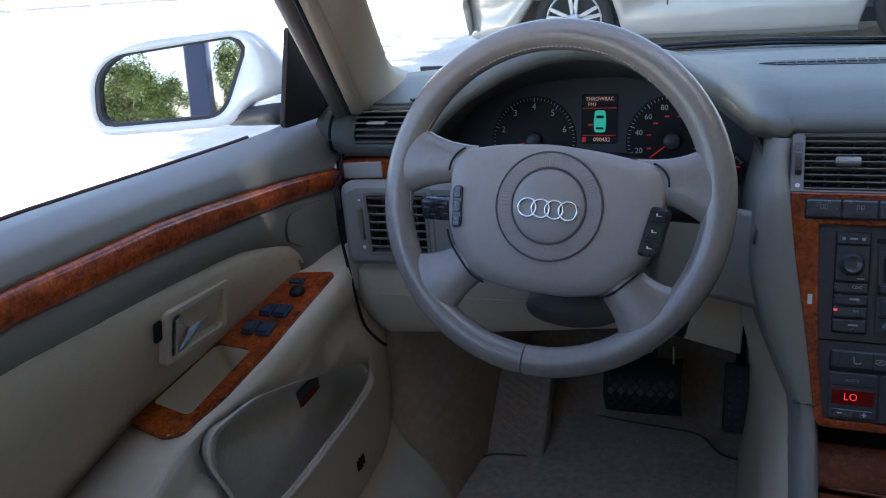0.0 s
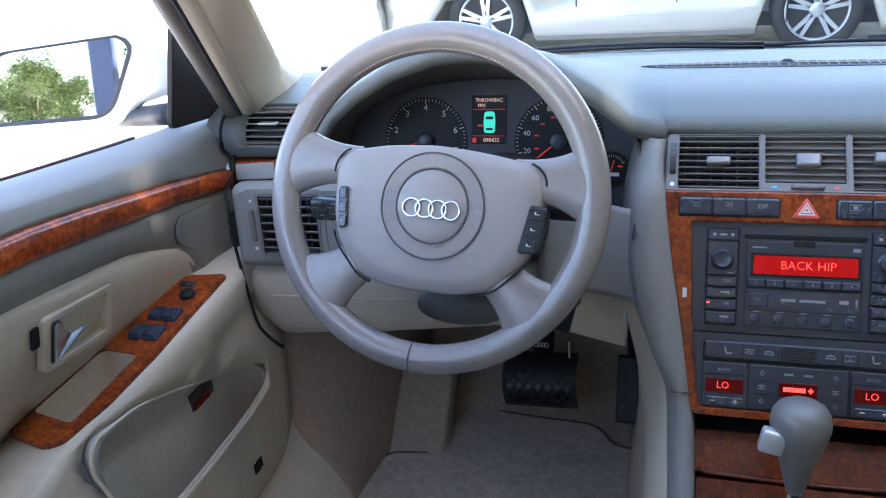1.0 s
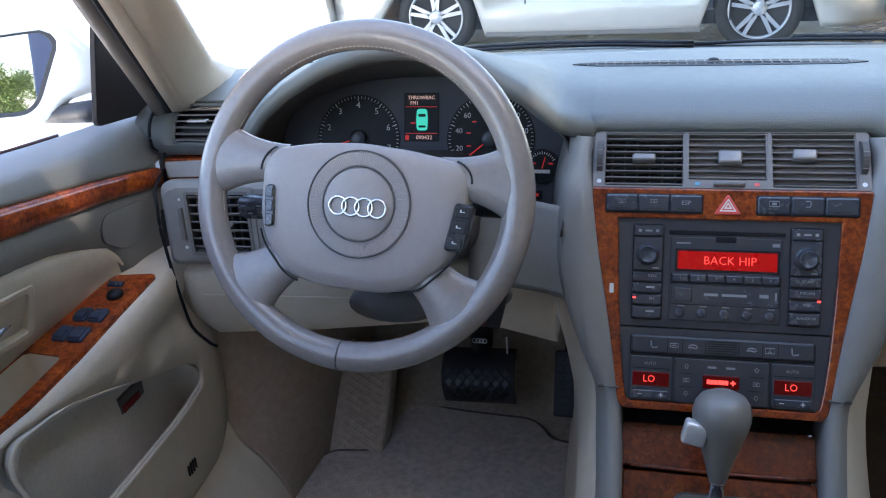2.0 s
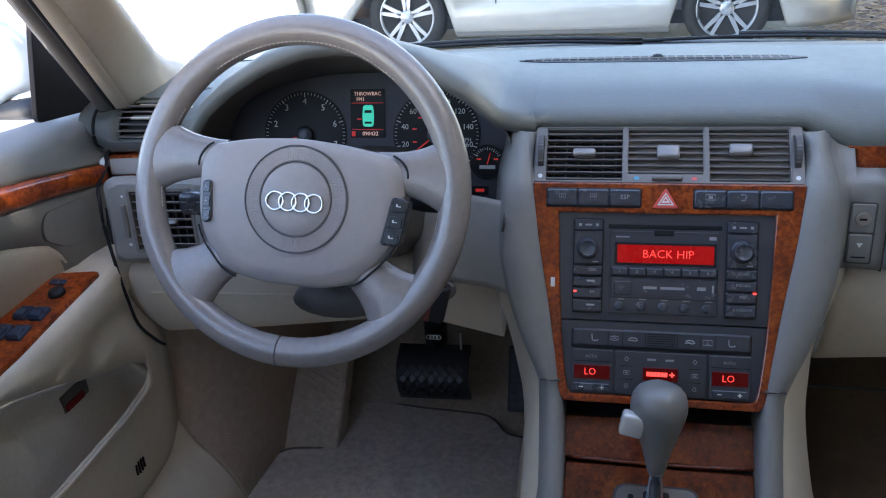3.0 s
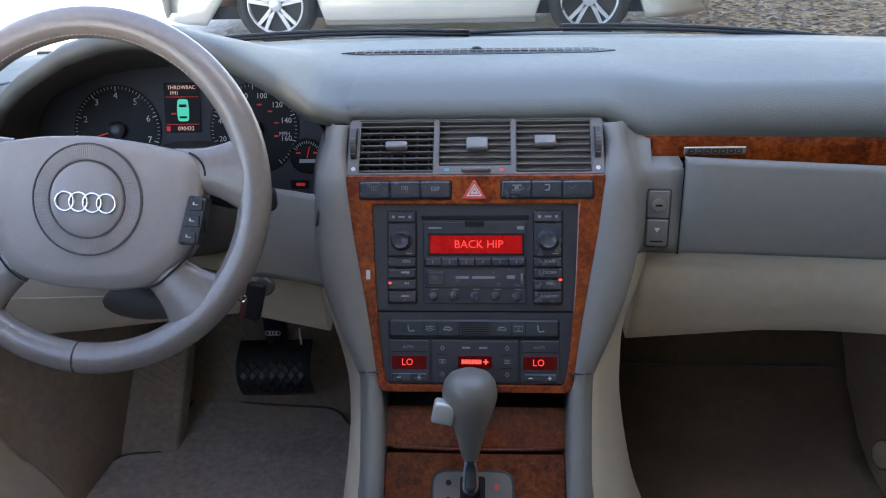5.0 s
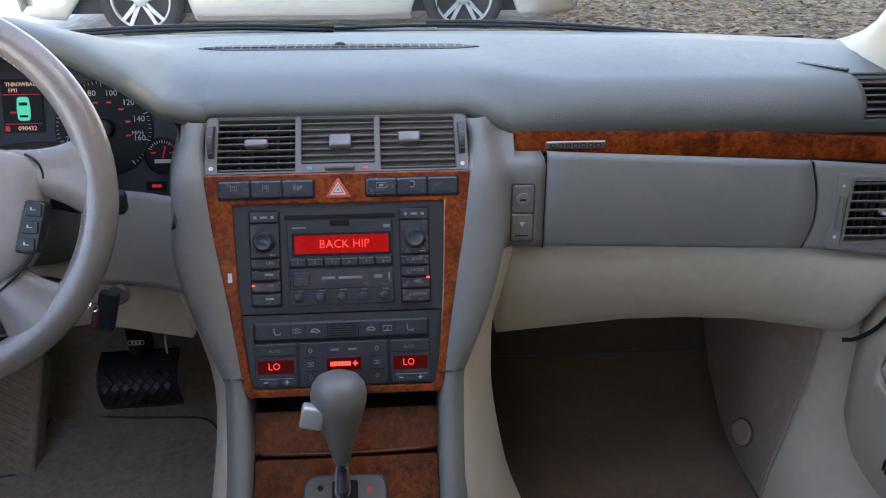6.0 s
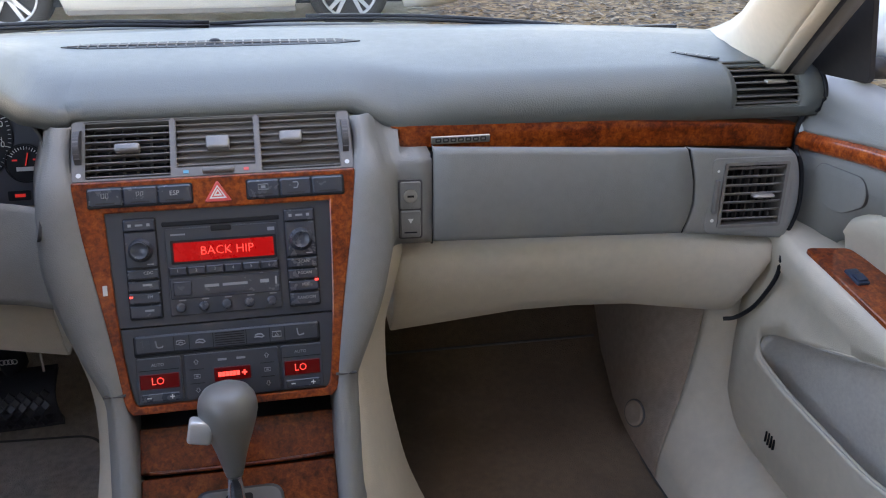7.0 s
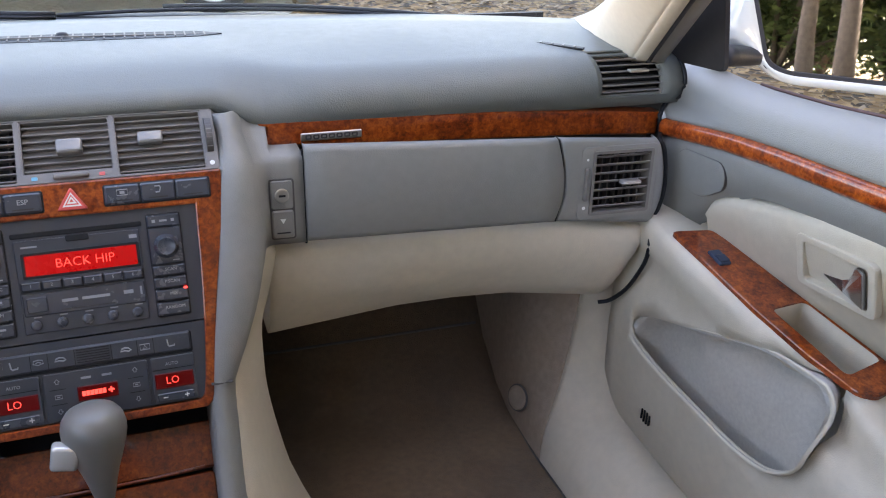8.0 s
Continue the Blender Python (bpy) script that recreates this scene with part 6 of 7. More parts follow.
for a in (-0.0395, 0.0395):
    for zz, turned in ((0.6895, 1), (0.6590, -1)):
        bm = bmesh.new()
        tube(bm, [CONS @ Vector((a + px, cv(zz) + py * turned, 0.0026)) for px, py in ((-0.0026, -0.0004), (0, 0.0026), (0.0026, -0.0004), (0.0012, -0.0004), (0.0012, -0.0026), (-0.0012, -0.0026), (-0.0012, -0.0004))], 0.00045, 5, True)
        part("symbol", bm, GREYMK, mid)
    bm = bmesh.new()
    tube(bm, [CONS @ Vector((a + px, cv(0.6740) + py, 0.0026)) for px, py in ((-0.0034, -0.002), (-0.0034, 0.002), (0.0034, 0.002), (0.0034, -0.002))], 0.0005, 5, True)
    box(bm, (a, cv(0.6740), 0.0025), (0.003, 0.0014, 0.0004), CONS)
    part("symbol", bm, GREYMK, mid)
    bars(mid, [(a, 0.6815, 0.016, 0.0008), (a, 0.6665, 0.016, 0.0008)], 0.0024, BLACK)
# small white sticker on the wood
part("sticker", rbox((-0.1300, cv(0.772), 0.0045), (0.0050, 0.0115, 0.0012), CONS, 0.0004), WHITE, console, "small white sticker on the wood")
for sx in (-1, 1):
    part("seam", rbox((sx * 0.130, cons_y(0.664) - 0.006, 0.664), (0.024, 0.004, 0.0012)), GREYD, console)
# lower wood: recess, ashtray lid and shifter surround
part("recess", sheet([[Vector((x, y, z)) for x in (-0.116, 0.116)] for y, z in ((0.84, 0.645), (0.90, 0.640), (0.905, 0.60), (0.86, 0.60))]), GREYD, console, thick=0.003)
# the same walnut at half tone: shade below the panel put into its colour
WOODD = burl("shaded_walnut_burl", 0.5)
LID = axes((0, 0.8695, 0.6325), (1, 0, 0), (0, 0.78, 0.63))
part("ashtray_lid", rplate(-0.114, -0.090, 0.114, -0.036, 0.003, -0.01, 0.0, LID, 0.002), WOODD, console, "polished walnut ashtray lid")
# black sheet stands in for the shadow over the lid's upper half
part("recess_shade", sheet([[LID @ Vector((x, -0.038, -0.004)) for x in (-0.116, 0.116)], [LID @ Vector((x, 0.012, -0.03)) for x in (-0.116, 0.116)], [Vector((x, 0.93, 0.645)) for x in (-0.116, 0.116)]]), BLACK, console, "black sheet for the shade under the panel", thick=0.002)
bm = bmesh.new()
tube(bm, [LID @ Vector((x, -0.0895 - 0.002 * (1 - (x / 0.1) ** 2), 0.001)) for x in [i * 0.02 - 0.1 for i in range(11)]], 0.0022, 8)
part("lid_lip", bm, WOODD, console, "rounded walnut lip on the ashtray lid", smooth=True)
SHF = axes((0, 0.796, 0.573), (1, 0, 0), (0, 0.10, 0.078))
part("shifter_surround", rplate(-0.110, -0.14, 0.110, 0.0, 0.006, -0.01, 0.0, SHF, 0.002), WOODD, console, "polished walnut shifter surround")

GATE = mat("dark_satin_metal", (0.20, 0.205, 0.21), 0.40, 1.0, vary=0.03)
gear = thing("gear_selector", "grey automatic gear selector with a chrome shaft", "gear selector", (0, 0.74, 0.53))
part("gate_plate", plate(bmesh.new(), outline(rect(-0.052, -0.135, 0.048, -0.022), [0.02, 0.02, 0.018, 0.018], 5), 0.0, 0.005, SHF, 0.003), GATE, gear, "satin metal gate plate")
part("gate_slot", rplate(-0.017, -0.128, 0.013, -0.030, 0.004, 0.004, 0.0056, SHF), BLACK, gear, "black gate slot")
for x, y in ((-0.031, -0.038), (-0.031, -0.058), (0.027, -0.042), (-0.031, -0.078), (0.027, -0.064)):
    part("position_mark", lathe(bmesh.new(), [(0.0035, 0.004), (0.0035, 0.0056), (0.001, 0.0056)], SHF @ Matrix.Translation((x, y, 0)), 16), BLACK if x < 0 else REDTRI, gear)
KN = axes((-0.004, 0.752, 0.511), (1, 0, 0), (0, 1, -0.13))
bm = bmesh.new()
prof = [(0.0092, 0.0815), (0.0108, 0.087), (0.0142, 0.102), (0.0188, 0.119), (0.0245, 0.136), (0.0292, 0.151), (0.0316, 0.162), (0.0318, 0.170), (0.0298, 0.179), (0.0252, 0.186), (0.0175, 0.1905), (0.008, 0.1922), (0.001, 0.1925)]
lathe(bm, prof, KN, 32)
part("knob", bm, mat("grey_knob_leather", (0.21, 0.20, 0.185), 0.33, vary=0.02, spec=0.6), gear, "smooth grey leather-covered knob", smooth=True)
bm = bmesh.new()
lathe(bm, [(0.0125, 0.030), (0.0100, 0.048), (0.0086, 0.066), (0.0082, 0.079), (0.0098, 0.0815), (0.0092, 0.084)], KN, 24)
part("shaft", bm, CHROME, gear, "chrome shaft", smooth=True)
part("release_button", rbox((-0.0596, -0.016, 0.141), (0.026, 0.017, 0.027), KN @ pose(0, 0, 0, 0, 12, 0), 0.004, 3), BUTTON, gear, "bright release button", smooth=True)

# ---- pedals, footrest, mat ----
brake = thing("brake_pedal", "black rubber brake pedal with a diamond tread", "pedal", (-0.372, 1.25, 0.36))
PED = axes((-0.3705, 1.214, 0.416), (1, 0, 0.03), (0, 0.42, 1))
bulge = lambda f: 0.016 - 0.034 * f * f
bm = bmesh.new()
rows = []
for j in range(13):
    f = j / 12 * 2 - 1
    rows.append([PED @ Vector((0.0665 * u, 0.050 * f, bulge(f) - 0.004 * u ** 4)) for u in (-1, -0.96, -0.85, -0.5, 0, 0.5, 0.85, 0.96, 1)])
sheet(rows, bm)
pad = part("pad", bm, RUBBER, brake, "black rubber pad", smooth=True, thick=0.012)
bm = bmesh.new()
for i in range(8):
    for j in range(6):
        u, f = (i - 3.5 + 0.5 * (j % 2)) * 0.0172, (j - 3.9) * 0.0098
        if abs(u) < 0.060:
            k = f / 0.050
            m = PED @ Matrix.Translation((u, f, bulge(k) + 0.0004)) @ pose(0, 0, 0, math.degrees(math.atan2(0.068 * k, 0.050)))
            plate(bm, [(-0.0074, 0), (0, -0.0082), (0.0074, 0), (0, 0.0082)], -0.001, 0.0022, m, 0.0010)
part("tread", bm, TREAD, pad, "diamond tread")
bm = bmesh.new()
tube(bm, [(-0.372, 1.245, 0.42), (-0.368, 1.25, 0.46), (-0.366, 1.235, 0.52), (-0.372, 1.20, 0.60), (-0.375, 1.17, 0.70)], [0.020, 0.021, 0.022, 0.022, 0.02], 10, False, 0.5)
part("arm", bm, BLACK, brake, smooth=True)
bm = bmesh.new()
for i in range(4):
    tube(bm, [Vector((-0.367 + (i - 1.5) * 0.006 + 0.0042 * math.cos(a), 1.222, 0.486 + 0.0042 * math.sin(a))) for a in (2 * math.pi * q / 14 for q in range(14))], 0.0007, 5, True, up=(0, 1, 0))
part("mark", bm, WHITE, brake, "four small pale rings on the pedal arm")
acc = thing("accelerator_pedal", "black accelerator pedal beside the tunnel", "pedal", (-0.212, 1.26, 0.33))
part("pad", rbox((0, 0, 0), (0.050, 0.118, 0.012), axes((-0.211, 1.228, 0.405), (1, 0, 0), (0, 0.5, 1)), 0.004, 2), RUBBER, acc, "black rubber pad")
bm = bmesh.new()
for i in range(7):
    for j in range(3):
        box(bm, ((j - 1) * 0.014, (i - 3) * 0.014, 0.0065), (0.009, 0.009, 0.002), axes((-0.211, 1.228, 0.405), (1, 0, 0), (0, 0.5, 1)) @ pose(0, 0, 0, 0, 0, 0), 0.0006, 1)
part("tread", bm, TREAD, acc)
bm = bmesh.new()
tube(bm, [(-0.211, 1.25, 0.44), (-0.212, 1.275, 0.52), (-0.214, 1.27, 0.62)], 0.008, 8)
part("arm", bm, BLACK, acc, smooth=True)
rod = thing("pedal_rod", "short bright steel rod above the brake pedal", "rod", (-0.325, 1.2, 0.52))
part("shaft", tube(bmesh.new(), [(-0.318, 1.22, 0.465), (-0.318, 1.22, 0.50)], 0.0022, 8), CHROME, rod)
rest = thing("footrest", "carpeted footrest with a ribbed beige cover", "footrest", (-0.60, 1.18, 0.30))
REST = axes((-0.595, 1.175, 0.365), (1, 0, 0.03), (0.10, 0.72, 0.75))
part("body", rbox((0, -0.01, -0.022), (0.122, 0.26, 0.044), REST, 0.008, 3), CARPET, rest, "beige carpet")
bm = bmesh.new()
for i in range(15):
    box(bm, (0, 0, 0.0008), (0.080, 0.0055, 0.0022), REST @ pose(0.012, -0.095 + i * 0.0140, 0, 0, 0, -28), 0.0008, 1)
part("rib", bm, CARPET, rest)
mpts = outline([(-0.655, 0.25), (-0.185, 0.25), (-0.185, 1.10), (-0.190, 1.188), (-0.238, 1.196), (-0.272, 1.252), (-0.42, 1.262), (-0.558, 1.285), (-0.548, 1.120), (-0.632, 1.108), (-0.650, 1.06)], [0.03, 0.03, 0.02, 0.02, 0.02, 0.03, 0.02, 0.03, 0.02, 0.025, 0.02], 5)
MATM = mat("taupe_mat_pile", (0.47, 0.40, 0.34), 0.97, grain=1.0, grain_scale=500, vary=0.28, scale=6, sheen=0.25, stain=0.6, stain_scale=6, dark=(0.62, 0.58, 0.54))
fm = thing("floor_mat", "worn taupe carpet mat in the driver's footwell", "floor mat", (-0.42, 0.75, 0.29))
part("mat_surface", plate(bmesh.new(), mpts, 0.296, 0.306), MATM, fm, "worn taupe pile", bevel=0.002)
bm = bmesh.new()
tube(bm, [Vector((p[0], p[1], 0.304)) for p in mpts], 0.0038, 6, True)
part("binding", bm, mat("brown_mat_binding", (0.11, 0.095, 0.08), 0.9, grain=0.5), fm, "dark bound edge", smooth=True)
plug = thing("wall_plug", "round beige plug in the passenger kick panel", "plug", (0.655, 1.14, 0.36))
part("cap", lathe(bmesh.new(), [(0.022, 0), (0.022, 0.005), (0.019, 0.008), (0.015, 0.006), (0.001, 0.007)], axes((0.6465, 1.086, 0.348), (0.25, -0.97, 0), (0.28, 0, 0.96)), 24), KICK, plug, smooth=True)
part("ring", tube(bmesh.new(), [axes((0.6465, 1.086, 0.348), (0.25, -0.97, 0), (0.28, 0, 0.96)) @ Vector((0.0225 * math.cos(a), 0.0225 * math.sin(a), 0.003)) for a in (2 * math.pi * i / 28 for i in range(28))], 0.0022, 6, True), GREYD, plug, "dark gap round the plug")


# ---- door fittings ----
PULL = mat("satin_chrome", (0.62, 0.64, 0.68), 0.2, 1.0, vary=0.03)
POCKET = [(0.914, 0.600), (0.908, 0.572), (0.84, 0.560), (0.66, 0.556), (0.598, 0.568), (0.560, 0.605), (0.553, 0.685), (0.572, 0.706), (0.66, 0.700), (0.80, 0.650), (0.88, 0.622)]
for s, d, low, padob in ((-1, door_l, low_l, pad_l), (1, door_r, low_r, pad_r)):
    side = axes((0, 0, 0), (0, s, 0), (0, 0, 1))      # local x along s * y; out towards x * s
    inward = lambda x, pts: [(s * p[0], p[1]) for p in pts]
    pk = outline(POCKET, 0.04, 5)
    loc = [(s * p[0], p[1]) for p in pk]
    cutter = bmesh.new()
    plate(cutter, loc, -0.9, 0.9, side)
    # keep the cut on this side only: move the slab outward
    for v in cutter.verts:
        v.co.x = s * (0.60 if v.co.x * s < 0 else 0.80)
    low = cut(low, cutter)
    for p in low.data.polygons:
        p.use_smooth = True
    liner = bmesh.new()
    c = Vector((sum(p[0] for p in pk) / len(pk), sum(p[1] for p in pk) / len(pk)))
    ringz = []
    for x, k, drop in ((0.726, 1.035, 0), (0.7225, 1.014, 0), (0.728, 1.0, 0), (0.732, 0.996, 0.020), (0.738, 0.990, 0.060), (0.752, 0.97, 0.095), (0.770, 0.90, 0.090), (0.768, 0.6, 0.03), (0.764, 0.25, 0.0)):
        ringz.append([Vector((s * (x + (0.013 * max(0.0, min(1.0, (p[1] - 0.565 - (0.914 - p[0]) * 0.20) / 0.03)) if x < 0.73 else 0.0) + 0.012 * max(0, (p[1] - 0.66) / 0.05)), c.x + (p[0] - c.x) * k, c.y + (p[1] - c.y) * k - drop * max(0, min(1, (0.62 - p[1]) / 0.05)))) for p in pk])
    sheet(ringz, liner, True)
    liner.verts.ensure_lookup_table()
    liner.faces.new([v for v in liner.verts][-len(pk):])
    bmesh.ops.recalc_face_normals(liner, faces=liner.faces)
    lip = bmesh.new()
    sheet([[v + Vector((-s * 0.0012, 0, 0)) for v in r] for r in ringz[:3]], lip, True)
    bmesh.ops.recalc_face_normals(lip, faces=lip.faces)
    part("pocket_rim", lip, BEIGE, d, "beige rolled rim of the pocket", smooth=True)
    part("pocket_liner", liner, LINER, d, "grey felt-lined pocket", smooth=True)
    # armrest wood with a tray
    ARM = axes((0, 0, 0.610 if s < 0 else 0.599), (1, 0, 0), (0, 1, 0.185))
    k = math.hypot(1, 0.185)
    wood = [(0.7365, 0.868), (0.742, 0.80), (0.7495, 0.70), (0.7605, 0.62), (0.776, 0.556), (0.795, 0.545), (0.852, 0.558), (0.866, 0.60), (0.838, 0.70), (0.812, 0.80), (0.795, 0.860)]
    wp = outline([(s * a, b * k) for a, b in (wood if s < 0 else wood)], 0.008, 4)
    if s > 0:
        wp = wp[::-1]
    trim = part("armrest_wood", plate(bmesh.new(), wp[::-1] if s > 0 else wp[::-1], -0.006, 0.0022, ARM, 0.0015), WOOD, d, "polished walnut armrest trim")
    hole = outline([(s * 0.783, 0.580 * k), (s * 0.846, 0.592 * k), (s * 0.826, 0.702 * k), (s * 0.770, 0.698 * k)], 0.010, 4)
    hc = bmesh.new()
    plate(hc, hole, -0.02, 0.02, ARM)
    trim = cut(trim, hc)
    hc = bmesh.new()
    plate(hc, hole, -0.02, 0.02, ARM)
    low = cut(low, hc)
    for p in low.data.polygons:
        p.use_smooth = True
    tray = bmesh.new()
    cx, cy = sum(p[0] for p in hole) / len(hole), sum(p[1] for p in hole) / len(hole)
    sheet([[ARM @ Vector((cx + (p[0] - cx) * q, cy + (p[1] - cy) * q, z)) for p in hole] for q, z in ((1.04, 0.0005), (0.99, -0.001), (0.97, -0.040), (0.90, -0.052))], tray, True)
    tray.verts.ensure_lookup_table()
    tray.faces.new([v for v in tray.verts][-len(hole):])
    part("tray", tray, BEIGE, d, "beige tray in the armrest", smooth=True)
    # inside handle in its recess: local x runs back along the door, z comes into the cabin
    zc = 0.806 if s < 0 else 0.801
    HND = axes((s * 0.7975, 0.645, zc), (0, -s, 0), (-s * 0.22, 0, 1))
    if (HND.to_3x3() @ Vector((0, 0, 1))).x * s > 0:
        HND = axes((s * 0.7975, 0.645, zc), (0, s, 0), (-s * 0.22, 0, 1))
    back = 1 if (HND.to_3x3() @ Vector((1, 0, 0))).y < 0 else -1
    HND = HND @ pose(0, 0, 0, 0, 0, 6 * back)
    padob = cut(padob, rbox((0, 0, 0), (0.100, 0.052, 0.05), HND))
    for f in padob.data.polygons:
        f.use_smooth = True
    part("handle_bezel", frame_plate(bmesh.new(), outline(rect(-0.060, -0.034, 0.060, 0.034), 0.009, 4), outline(rect(-0.049, -0.0255, 0.049, 0.0255), 0.006, 4), -0.008, 0.0025, HND), BEIGE, d, "beige handle surround", bevel=0.0015)
    cup = bmesh.new()
    ho = outline(rect(-0.0495, -0.026, 0.0495, 0.026), 0.006, 4)
    sheet([[HND @ Vector((p[0] * q, p[1] * q, z)) for p in ho] for q, z in ((1.0, 0.002), (0.98, -0.012), (0.92, -0.022))], cup, True)
    cup.verts.ensure_lookup_table()
    cup.faces.new([v for v in cup.verts][-len(ho):])
    part("handle_cup", cup, BEIGE, d, "beige handle recess", smooth=True)
    wedge = [(0.046, 0.0215), (0.046, -0.0235), (0.006, -0.0235), (-0.030, -0.012), (-0.044, -0.004), (-0.044, -0.001), (-0.020, -0.006), (0.004, -0.007), (0.014, -0.002), (0.022, 0.008), (0.028, 0.019), (0.033, 0.0225)]
    wedge = [(p[0] * back, p[1]) for p in wedge]
    if back > 0:
        wedge = wedge[::-1]
    lev = plate(bmesh.new(), wedge, -0.012, -0.006, HND, 0.0)
    for v in lev.verts:
        loc = HND.inverted() @ v.co
        v.co += (HND.to_3x3() @ Vector((0, 0, 1))) * (0.013 * max(0.0, loc.x * back / 0.046) ** 1.5)
    part("handle_lever", lev, PULL, d, "bright chrome door pull", bevel=0.0022)
    # window switches
    SWM = mat("switch_blue_black", (0.03, 0.045, 0.075), 0.25, vary=0.1)
    if s < 0:
        for x, y, w, l in ((-0.770, 0.735, 0.020, 0.026), (-0.793, 0.735, 0.018, 0.026), (-0.766, 0.772, 0.020, 0.024), (-0.788, 0.772, 0.018, 0.024)):
            base = part("window_switch", rbox((x, y * k, 0.004), (w, l, 0.007), ARM @ pose(0, 0, 0, 0, 0, 0), 0.002), SWM, d, "blue-black window switch")
            part("rocker", rbox((x, (y - 0.004) * k, 0.0085), (w * 0.82, l * 0.55, 0.004), ARM, 0.0015), SWM, base)
        part("mirror_knob", lathe(bmesh.new(), [(0.011, 0.001), (0.011, 0.006), (0.008, 0.010), (0.001, 0.0105)], ARM @ Matrix.Translation((-0.768, 0.815 * k, 0)), 24), BLACK, d, "black mirror adjusting knob", smooth=True)
        part("lock_switch", rbox((-0.781, 0.838 * k, 0.003), (0.022, 0.010, 0.005), ARM, 0.0015), SWM, d)
        slot = part("lock_button", rplate(-0.006, -0.013, 0.006, 0.013, 0.003, -0.001, 0.0012, axes((-0.7950, 0.578, 0.828), (0, -1, 0), (0.25, 0, 1)) @ pose(0, 0, 0, 0, 180, 0)), BLACK, d, "black lock button with red mark")
        part("reflector", rbox((-0.7650, 0.792, 0.622), (0.006, 0.056, 0.026), pose(0, 0, 0), 0.003), GREYD, d, "dark courtesy lamp housing")
        part("reflector", rbox((-0.7610, 0.786, 0.617), (0.004, 0.040, 0.011), pose(0, 0, 0), 0.002), mat("red_lens", (0.20, 0.015, 0.012), 0.2), d, "red courtesy lens")
    else:
        sw = part("window_switch", rbox((0.766, 0.800 * k, 0.003), (0.018, 0.030, 0.006), ARM @ pose(0, 0, 0), 0.002), SWM, d, "blue-black window switch")
        part("rocker", rbox((0.766, 0.795 * k, 0.007), (0.014, 0.014, 0.003), ARM, 0.0012), SWM, sw)
    # tweeter cover, flush with the upper card
    cov = outline([(0.926, 0.848), (0.916, 0.860), (0.850, 0.862), (0.838, 0.850), (0.838, 0.828), (0.874, 0.803), (0.900, 0.803), (0.914, 0.815)], 0.012, 4)
    card_x = lambda y, z: lerp(0.789, 0.784, max(0, min(1, (z - 0.80) / 0.05))) - min(1.0, max(0.0, (y - 0.85) / 0.10)) * 0.016
    mid_y, mid_z = sum(p[0] for p in cov) / len(cov), sum(p[1] for p in cov) / len(cov)
    for name, material, steps in (("cover_joint", GREYD, ((1.012, 0.004), (1.009, -0.0024), (0.998, -0.0024), (0.98, 0.004))), ("speaker_cover", GREY, ((1.0, 0.004), (0.995, -0.0028), (0.97, -0.0034), (0.6, -0.0036), (0.2, -0.0036), (0.02, -0.0036)))):
        bm = bmesh.new()
        sheet([[Vector((s * (card_x(mid_y + (p[0] - mid_y) * q, mid_z + (p[1] - mid_z) * q) + dx), mid_y + (p[0] - mid_y) * q, mid_z + (p[1] - mid_z) * q)) for p in cov] for q, dx in steps], bm, True)
        bmesh.ops.recalc_face_normals(bm, faces=bm.faces)
        part(name, bm, material, d, "flush grey tweeter cover" if material is GREY else "")
    bm = bmesh.new()
    for i in range(4):
        box(bm, (s * 0.7345, 0.858 - i * 0.0065, 0.462), (0.003, 0.0018, 0.022 - 0.003 * abs(i - 1.5)))
    part("drain_slot", bm, BLACK, d, "small slots at the foot of the door")


